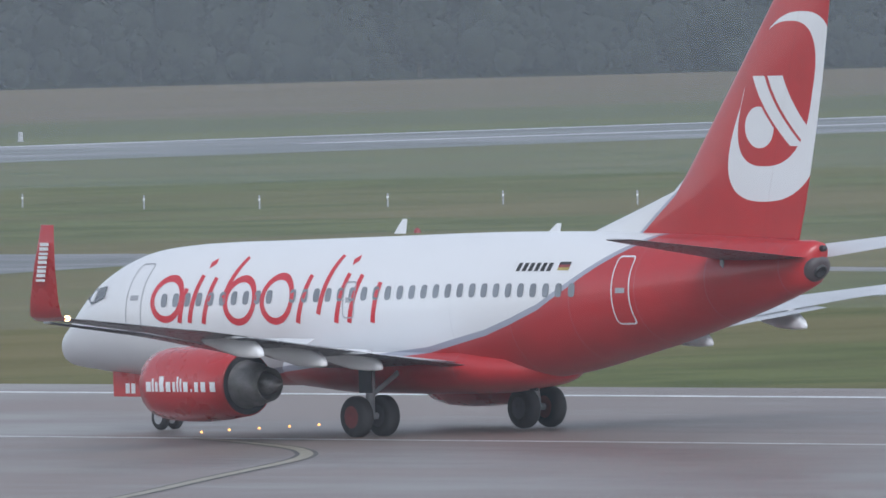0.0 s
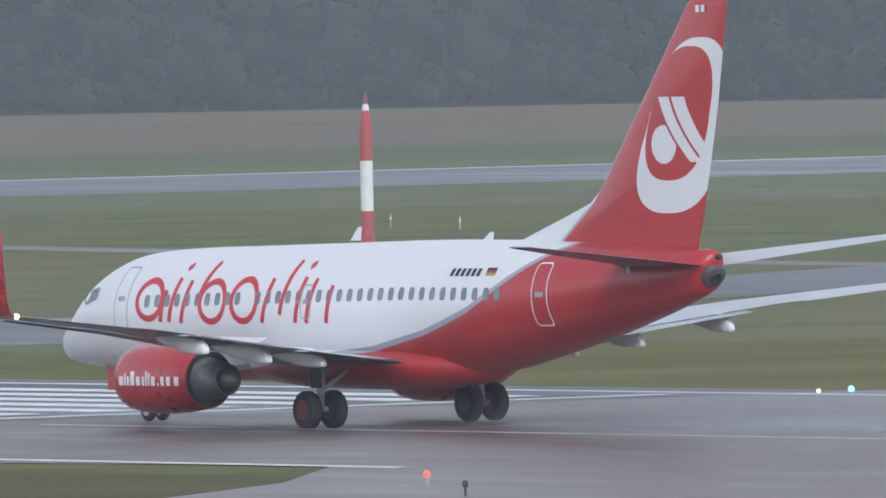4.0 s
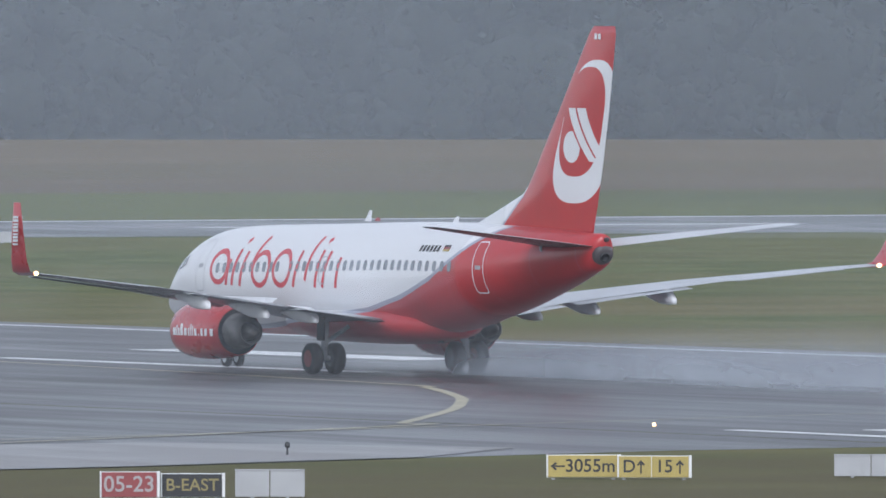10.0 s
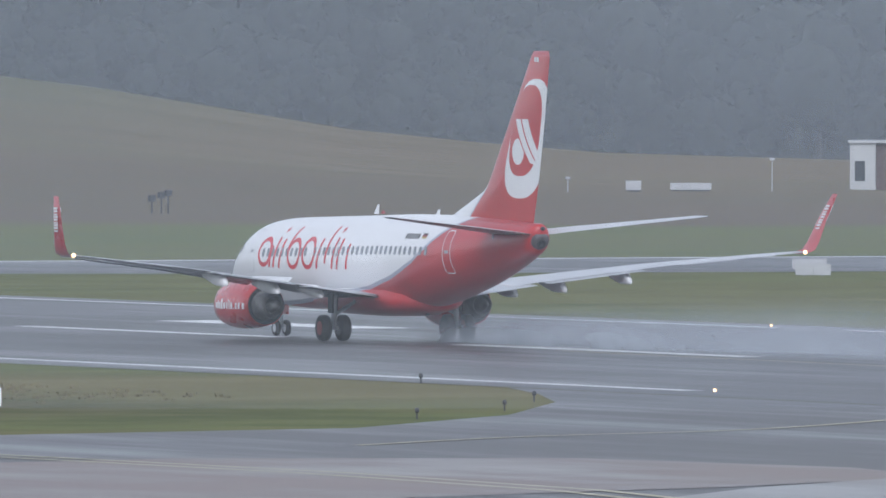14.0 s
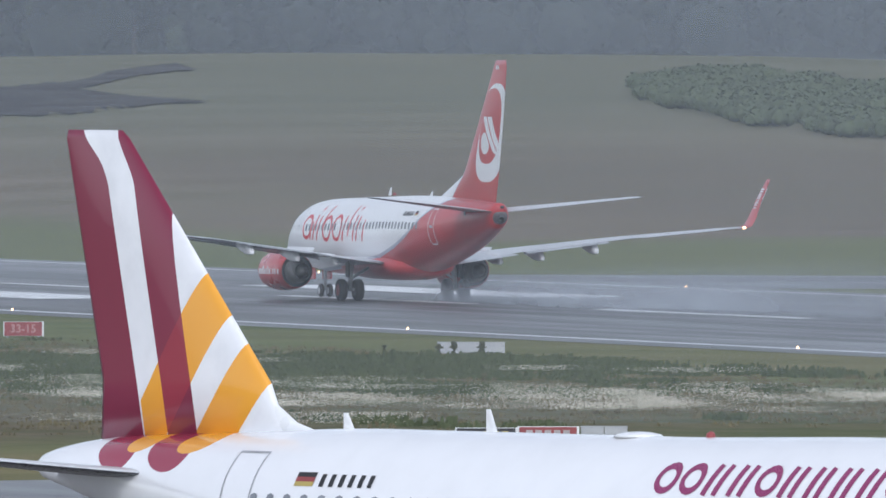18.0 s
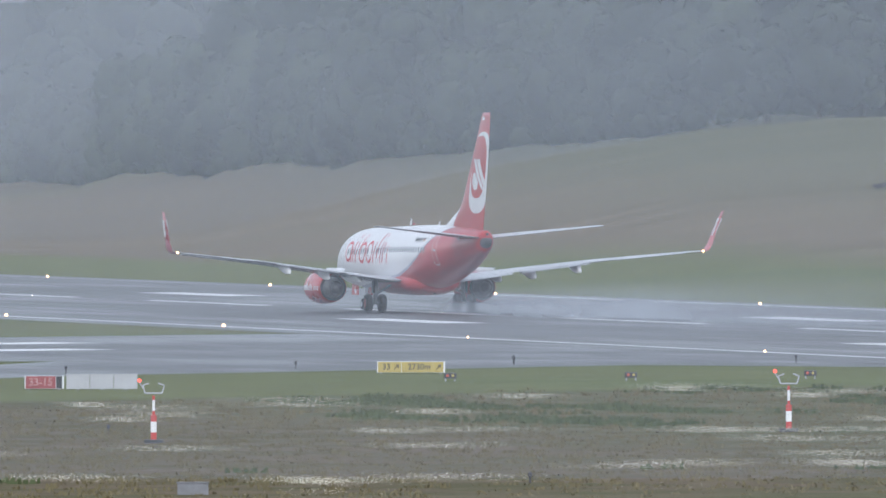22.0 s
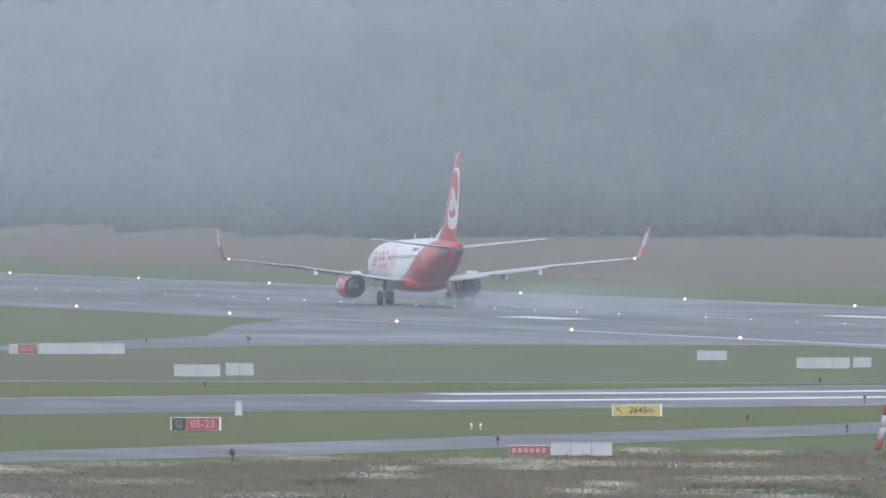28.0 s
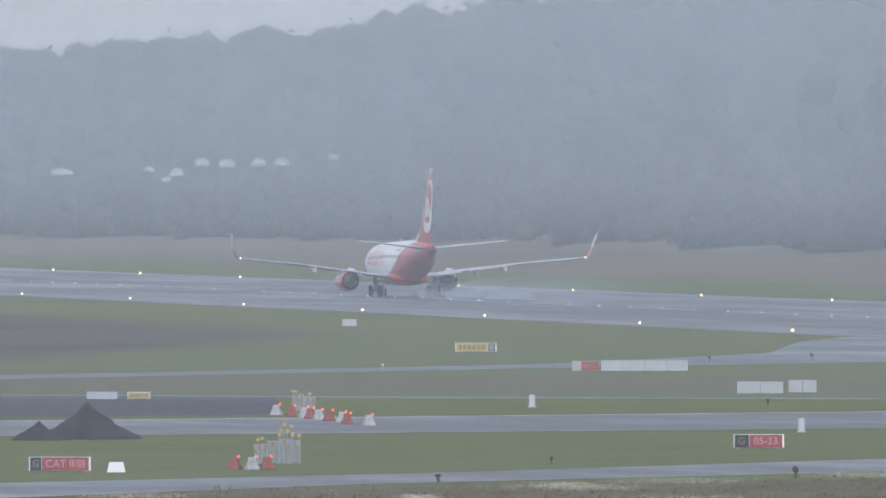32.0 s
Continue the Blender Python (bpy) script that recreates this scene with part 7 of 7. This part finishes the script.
def ops_building():
    o = (602.5, 1305.0)
    t = thing("operations_building", "low white and brick building with a glazed lookout", "building", (*o, land(*o) - 0.05), facing(*o))

    def wall(nm, x0, x1, mat, z1=3.9, y0=0.0, y1=8.0):
        return part(nm, boxed(x0, x1, y0, y1, 0, z1, bevel=0.03), mat, t)

    wall("wing_white", -9.95, -7.9, M_WALL)
    wall("brick_bay", -7.88, -4.45, M_BRICK, 3.85, 0.25)
    wall("entrance_bay", -4.43, -0.4, M_WALL)
    wall("brick_bay", -0.38, 3.1, M_BRICK, 3.85, 0.25)
    wall("wing_white", 3.12, 5.35, M_WALL)
    wall("side_hall", 5.37, 9.0, M_BRICK, 3.85, 0.6)
    part("fascia", boxed(-10.1, 9.1, -0.25, 8.2, 3.91, 4.12, bevel=0.03), M_WALL, t, "white roof edge")
    for x0, x1, z0, z1 in ((-9.55, -8.75, 0.9, 2.5), (-4.2, -3.3, 1.75, 2.45), (-1.15, -0.5, 1.75, 2.45), (3.3, 4.05, 0.7, 2.4), (4.25, 5.0, 0.7, 2.4), (-2.7, -1.75, 0.35, 1.75), (-2.7, -1.75, 1.95, 2.3)):
        w = part("window", boxed(x0, x1, -0.03, 0.02, z0, z1), M_GLASS_DARK, t)
        for a, b, c, d in ((x0 - 0.07, x0, z0 - 0.07, z1 + 0.07), (x1, x1 + 0.07, z0 - 0.07, z1 + 0.07), (x0, x1, z1, z1 + 0.07), (x0, x1, z0 - 0.07, z0)):
            part("window_frame", boxed(a, b, -0.06, 0.0, c, d), M_WALL, w)
    part("notice_board", boxed(0.4, 1.2, 0.20, 0.24, 1.0, 1.7), M_PANEL, t)
    # lookout cab with outward-leaning glass
    part("lookout_floor", boxed(-5.2, 3.4, 0.4, 7.0, 4.125, 4.35), M_WALL, t)
    bm = loft(bmesh.new(), [[Vector(p) for p in ((-5.0, 0.6, 4.36), (3.2, 0.6, 4.36), (3.2, 6.8, 4.36), (-5.0, 6.8, 4.36))], [Vector(p) for p in ((-5.35, 0.2, 6.0), (3.6, 0.2, 6.0), (3.6, 7.2, 6.0), (-5.35, 7.2, 6.0))]])
    part("lookout_glass", bm, M_GLASS_DARK, t, "dark leaning window band")
    for x in (-5.0, -3.35, -1.65, 0.0, 1.6, 2.55, 3.2):
        dx = 0.35 if x > 2.9 else (-0.35 if x < -4.9 else 0.35 * x / 5)
        part("mullion", tube(bmesh.new(), (x, 0.53, 4.36), (x + dx, 0.13, 6.0), 0.10, 0.10, 6), M_WALL, t)
    part("lookout_roof", boxed(-5.6, 3.8, -0.1, 7.5, 6.002, 6.75, bevel=0.04), M_WALL, t, "white flat roof")
    part("name_board", boxed(0.7, 2.0, -0.14, -0.104, 6.2, 6.5), M_YELLOW, t, "small yellow board")
    part("roof_mast", tube(bmesh.new(), (-0.65, 2, 6.75), (-0.65, 2, 10.6), 0.11, 0.08), stripes("roof_mast_bands", (0.45, 0.45, 0.46), (0.28, 0.07, 0.07), 0.9), t)
    part("mast_lamp", lathe(bmesh.new(), [(10.6, 0.2), (10.75, 0.32), (11.1, 0.30), (11.3, 0.1)], "z", 14, (-0.65, 2, 0)), M_PANEL, t, smooth=True)
    rail = part("gallery", boxed(2.6, 4.4, 0.0, 2.4, 6.76, 6.84), M_GREY, t, "railed roof gallery")
    for x in np.arange(2.6, 4.45, 0.22):
        part("baluster", boxed(x - 0.015, x + 0.015, -0.02, 0.01, 6.84, 7.9), M_PANEL, rail)
    for z in (7.9, 7.4):
        part("handrail", boxed(2.58, 4.42, -0.03, 0.02, z, z + 0.05), M_PANEL, rail)
    part("canopy_roof", boxed(9.02, 14.6, 0.5, 6, 2.62, 2.78), M_GREY, t, "flat open canopy")
    for x in (9.4, 11.0, 12.7, 14.2):
        part("canopy_post", boxed(x - 0.09, x + 0.09, 0.6, 0.78, 0, 2.61), M_DARK, t)


ops_building()


def crate(name, x, y, w, d, h, mat, label, cat):
    t = thing(name, label, cat, (x, y, land(x, y)), facing(x, y), "meadow equipment")
    part("body", boxed(-w / 2, w / 2, 0, d, 0.12, h, bevel=0.03), mat, t)
    part("base", boxed(-w / 2 + 0.1, w / 2 - 0.1, 0.1, d - 0.1, 0, 0.118), M_DARK, t)


for x, y, w, h in ((561, 1278, 1.2, 0.85), (568.5, 1284, 3.2, 0.65), (571, 1225, 1.2, 1.0), (587, 1236, 3.6, 0.5), (389, 1257, 0.5, 0.45), (395, 1264, 0.5, 0.4), (391.5, 1266, 0.9, 0.6), (610, 1262, 1.0, 0.4), (640, 1300, 0.6, 0.35)):
    crate("equipment_box", x, y, w, 1.0, h, M_PANEL, "pale equipment box standing in the hay meadow", "equipment")
for x, y, h in ((579, 1292, 2.4), (600, 1275, 1.2), (552, 1270, 1.0)):
    t = thing("instrument_pole", "thin pale instrument pole in the hay meadow", "pole", (x, y, land(x, y)), 0, "instrument poles")
    part("shaft", tube(bmesh.new(), (0, 0, 0), (0, 0, h), 0.05, 0.035, 8), M_PANEL, t)
    part("head", boxed(-0.18, 0.18, -0.10, 0.10, h, h + 0.2, bevel=0.03), M_PANEL, t)
for dx in (-0.6, 0.1, 0.6):
    t = thing("dark_sensor", "dark sensor stand in the hay meadow", "equipment", (464 + dx, 1137, land(464, 1137)), 20, "sensor stands")
    part("post", tube(bmesh.new(), (0, 0, 0), (0, 0, 1.0 + 0.3 * dx), 0.06), M_DARK, t)
    part("head", boxed(-0.25, 0.25, -0.15, 0.15, 1.0 + 0.3 * dx, 1.45 + 0.3 * dx, bevel=0.03), M_DARK, t)


# ---- works site at the taxiway ----
def barrier(mat, label):
    t = thing("barrier_block", label, "barrier", group="barrier blocks")
    bm = loft(bmesh.new(), [[Vector((x, y, z)) for x, y in ((-w, -d), (w, -d), (w, d), (-w, d))] for z, w, d in ((0, 0.28, 0.20), (0.09, 0.28, 0.20), (0.34, 0.17, 0.10), (0.54, 0.15, 0.08))])
    part("body", bm, mat, t)
    part("lamp_stem", tube(bmesh.new(), (0.2, 0, 0.40), (0.2, 0, 0.52), 0.02), M_DARK, t)
    part("lamp", lathe(bmesh.new(), [(0.50, 0.03), (0.53, 0.05), (0.59, 0.05), (0.62, 0.02)], "z", 10, (0.2, 0, 0)), M_LAMP_RED, t, "lit red warning lamp", smooth=True)
    return t


red_b, white_b = barrier(surf("dull_orange_plastic", (0.22, 0.062, 0.05), 0.6, var=0.25, scale=4), "orange-red plastic barrier block with a lit lamp"), barrier(surf("dull_white_plastic", (0.34, 0.34, 0.34), 0.6, var=0.25, scale=4), "white plastic barrier block with a lit lamp")
spots = [(157.4, 938.0), (157.3, 932.6), (157.2, 928), (156.9, 924.4), (156.6, 920), (156.5, 916.2), (156.3, 911), (155.5, 905), (155.7, 899.6), (128.2, 775), (128.9, 774.6), (129.6, 774.8), (429, 559.5), (442.3, 909.3), (443.6, 909.0)]
spots += [(460.9, 968.2), (458.0, 957.9), (459.4, 957.5), (460.1, 956.8), (461.6, 956.4), (455.6, 941.8), (454.9, 936.4), (456.3, 936), (457.8, 935), (463, 968)]
first = {}
for i, (x, y) in enumerate(spots):
    src = red_b if i % 2 else white_b
    m = pose(x, y, 0.02, 0, 0, facing(x, y) + (20 if i % 3 else -25))
    if src not in first:
        src.matrix_world = m
        first[src] = 1
    else:
        copy_thing(src, m)


M_FENCE = surf("galvanised_mesh", (0.30, 0.31, 0.33), 0.55, 0.2, var=0.15)


def mesh_field(bm, x0, x1, z0, z1, gap=0.05, wire=0.009):
    """Crossed wires of one fence field."""
    for k in range(1, int((x1 - x0) / gap)):
        x = x0 + gap * k
        box(bm, x - wire, x + wire, -0.006, 0.006, z0, z1)
    for k in range(int((z1 - z0) / gap) + 1):
        z = z0 + gap * k
        box(bm, x0, x1, -0.012, -0.0065, z - wire, z + wire)
    return bm


def site_fence(x, y, fields, lamps):
    """Mesh fence fields between posts, with warning boards and yellow lamps on stems."""
    t = thing("site_fence", "grey mesh site fence hung with yellow lamps", "fence", (x, y, 0), facing(x, y), "site fences")
    for x0, x1, h in fields:
        for px in (x0, x1 - 0.03):
            part("post", tube(bmesh.new(), (px, 0, 0), (px, 0, h + 0.04), 0.025, 0.025, 8), M_FENCE, t)
        part("mesh", mesh_field(bmesh.new(), x0 + 0.03, x1 - 0.06, 0.08, h), M_FENCE, t, "galvanised wire mesh")
        for z in (0.06, h):
            part("rail", tube(bmesh.new(), (x0, 0.02, z), (x1 - 0.03, 0.02, z), 0.02, 0.02, 6), M_FENCE, t)
        n = int((x1 - x0) / 0.14)
        for i in range(n):
            part("warning_board", boxed(x0 + 0.14 * i + 0.03, x0 + 0.14 * i + 0.12, -0.04, -0.02, h - 0.20, h - 0.02), M_BOARD_RED if i % 2 else M_FENCE, t)
    for lx, z in lamps:
        part("yellow_lamp", lathe(bmesh.new(), [(z - 0.09, 0.04), (z - 0.04, 0.10), (z + 0.06, 0.09), (z + 0.1, 0.03)], "z", 10, (lx, 0.05, 0)), M_LAMP_CASE, t, "yellow hazard lamp")
        part("lamp_post", tube(bmesh.new(), (lx, 0.05, 0.0), (lx, 0.05, z - 0.09), 0.018, 0.018, 6), M_FENCE, t)


M_BOARD_RED = surf("dull_board_red", (0.34, 0.17, 0.14), 0.6, var=0.15)
M_LAMP_CASE = surf("lamp_case_yellow", (0.42, 0.32, 0.14), 0.5, var=0.1)
site_fence(132.4, 788.7, ((-1.02, -0.46, 0.88), (-0.44, 0.06, 1.02), (0.08, 0.54, 1.10), (0.56, 1.02, 1.04)), ((-0.88, 1.06), (-0.70, 1.12), (0.15, 1.50), (0.30, 1.75), (0.44, 1.48), (0.60, 1.66), (0.66, 1.32), (0.95, 1.26), (0.25, 1.96), (0.10, 1.30)))
site_fence(160.9, 951.1, ((-0.42, 0.18, 0.92), (0.20, 0.80, 0.78)), ((-0.40, 1.08), (-0.26, 1.04), (0.5, 0.95)))


def heap(x, y, w, h, seed):
    bm = bmesh.new()
    rows = []
    rg = np.random.default_rng(seed)
    for j in range(9):
        f = j / 8
        rows.append([Vector((math.cos(a) * w * 0.5 * (1 - f) ** 1.15 * (1.1 + 0.12 * math.sin(3 * a + seed) + rg.normal(0, 0.045)), math.sin(a) * w * 0.44 * (1 - f) ** 1.15, h * f * (1 - 0.08 * math.sin(a * 2)) + rg.normal(0, 0.02))) for a in np.linspace(0, 2 * math.pi, 28, endpoint=False)])
    part_ob = part("soil_heap", loft(bm, rows), surf("wet_dark_soil", (0.030, 0.029, 0.031), 0.85, var=0.4, scale=1.2, bump=0.6), smooth=True)
    part_ob.location = (x, y, -0.03)
    tagged(part_ob, "conical heap of dark wet soil", "heap", "soil heaps")


heap(135.3, 861.5, 4.6, 1.72, 3)
heap(132.5, 858.5, 2.6, 0.9, 5)
t = thing("site_marker", "white trapezoid marker block beside the holding sign", "marker", (122.3, 770.6, 0), facing(122.1, 770.6))
part("body", loft(bmesh.new(), [[Vector((sx * w, sy * 0.2, z)) for sx, sy in ((-1, -1), (1, -1), (1, 1), (-1, 1))] for z, w in ((0, 0.40), (0.44, 0.30))]), M_WHITE, t)
t = thing("landing_light_hub", "low yellow-cased round light unit at the runway edge", "lamp", (270.2, 456.2, 0), facing(270, 456))
part("casing", boxed(-0.22, 0.22, 0, 0.4, 0, 0.42, bevel=0.08), M_YELLOW, t)
part("lens", lathe(bmesh.new(), [(0.0, 0.17), (-0.03, 0.16), (-0.04, 0.04)], "y", 14, (0, 0, 0.22)), M_GREY, t)

# ---- houses on the far wooded slope ----
M_FAR_WALL = surf("far_house_wall", (0.50, 0.50, 0.51), 0.8, var=0.1)
# added columns carry the houses, coloured dark to blend into the woods
M_FOOTING = surf("woods_dark_footing", (0.034, 0.042, 0.030), 0.9, var=0.3, scale=0.4)
# pale wall greyed in colour for haze, for houses before the last sheet
M_DIMMED_WALL = surf("dimmed_house_wall", (0.21, 0.215, 0.225), 0.8, var=0.15)
for az, el, w, h in FAR_HOUSES:
    r = ridge(az)[0] + house_back(el)
    x, y = -math.sin(radians(az)) * r, math.cos(radians(az)) * r
    z = EYE[2] + r * math.tan(radians(el))
    t = thing("far_house", "pale house front glimpsed among distant trees", "house", (x, y, z - h), az, "far houses")
    w, h = w * 0.8, h * 0.8
    paint = M_DIMMED_WALL if el > 0.1 or az < -10 else M_FAR_WALL
    part("wall", boxed(-w / 2, w / 2, 0, 4, 0, h * 0.62), paint, t)
    part("footing", boxed(-w / 2 + 0.2, w / 2 - 0.2, 0.3, 3.7, -(z - h) + land(x, y), -0.003), M_FOOTING, t)
    bm = side_profile([(-w / 2, h * 0.63), (w / 2, h * 0.63), (0, h)], 2.0)
    ob = part("roof", bm, paint, t)
    ob.matrix_local = pose(0, 2, 0, 0, 0, 90)


# ---- what moves ----
ROLL_OUT = [  # seconds, x, y of the aircraft on the runway
    (0.0, 306.54, 385.26),
    (0.5, 306.23, 389.29),
    (1.0, 306.02, 394.07),
    (1.5, 306.05, 399.65),
    (2.0, 306.37, 406.25),
    (2.5, 306.07, 412.65),
    (3.0, 305.85, 419.71),
    (3.5, 305.21, 426.73),
    (5.5, 305.08, 463.70),
    (6.0, 304.71, 473.95),
    (6.5, 304.27, 484.64),
    (7.0, 303.82, 495.92),
    (7.5, 303.57, 508.14),
    (8.0, 303.38, 520.95),
    (9.0, 302.71, 546.70),
    (10.5, 301.20, 588.76),
    (11.0, 301.52, 605.48),
    (12.0, 302.59, 641.14),
    (13.0, 302.39, 676.30),
    (13.5, 302.49, 695.01),
    (15.5, 301.94, 775.76),
    (17.0, 301.27, 839.06),
    (19.0, 301.98, 935.66),
    (20.5, 301.07, 1008.74),
    (23.0, 301.40, 1142.73),
    (26.0, 301.63, 1320.41),
    (26.5, 302.16, 1353.80),
    (28.5, 302.12, 1483.24),
    (31.0, 302.59, 1655.99),
    (32.0, 302.61, 1728.30),
]


def heading(t):
    return float(np.interp(t, (0.0, 6.0, 10.0, 13.0, 19.0, 26.0, 32.0), (-0.7, -0.35, -0.52, -0.4, -0.62, -0.5, -0.6)))


def lean(t):
    return float(np.interp(t, (0.0, 6.0, 11.0), (-0.4, -0.4, 0.0)))


def motions():
    walk(jet, [(t, pose(x, y, 0.03, 0, lean(t), heading(t))) for t, x, y in ROLL_OUT])
    # the spray grows out of the wet surface as the speed rises
    walk(spray, [(t, pose(x, y, 0.03 - 1.5 * max(0.0, 1 - t / 9.0))) for t, x, y in ROLL_OUT])


motions()
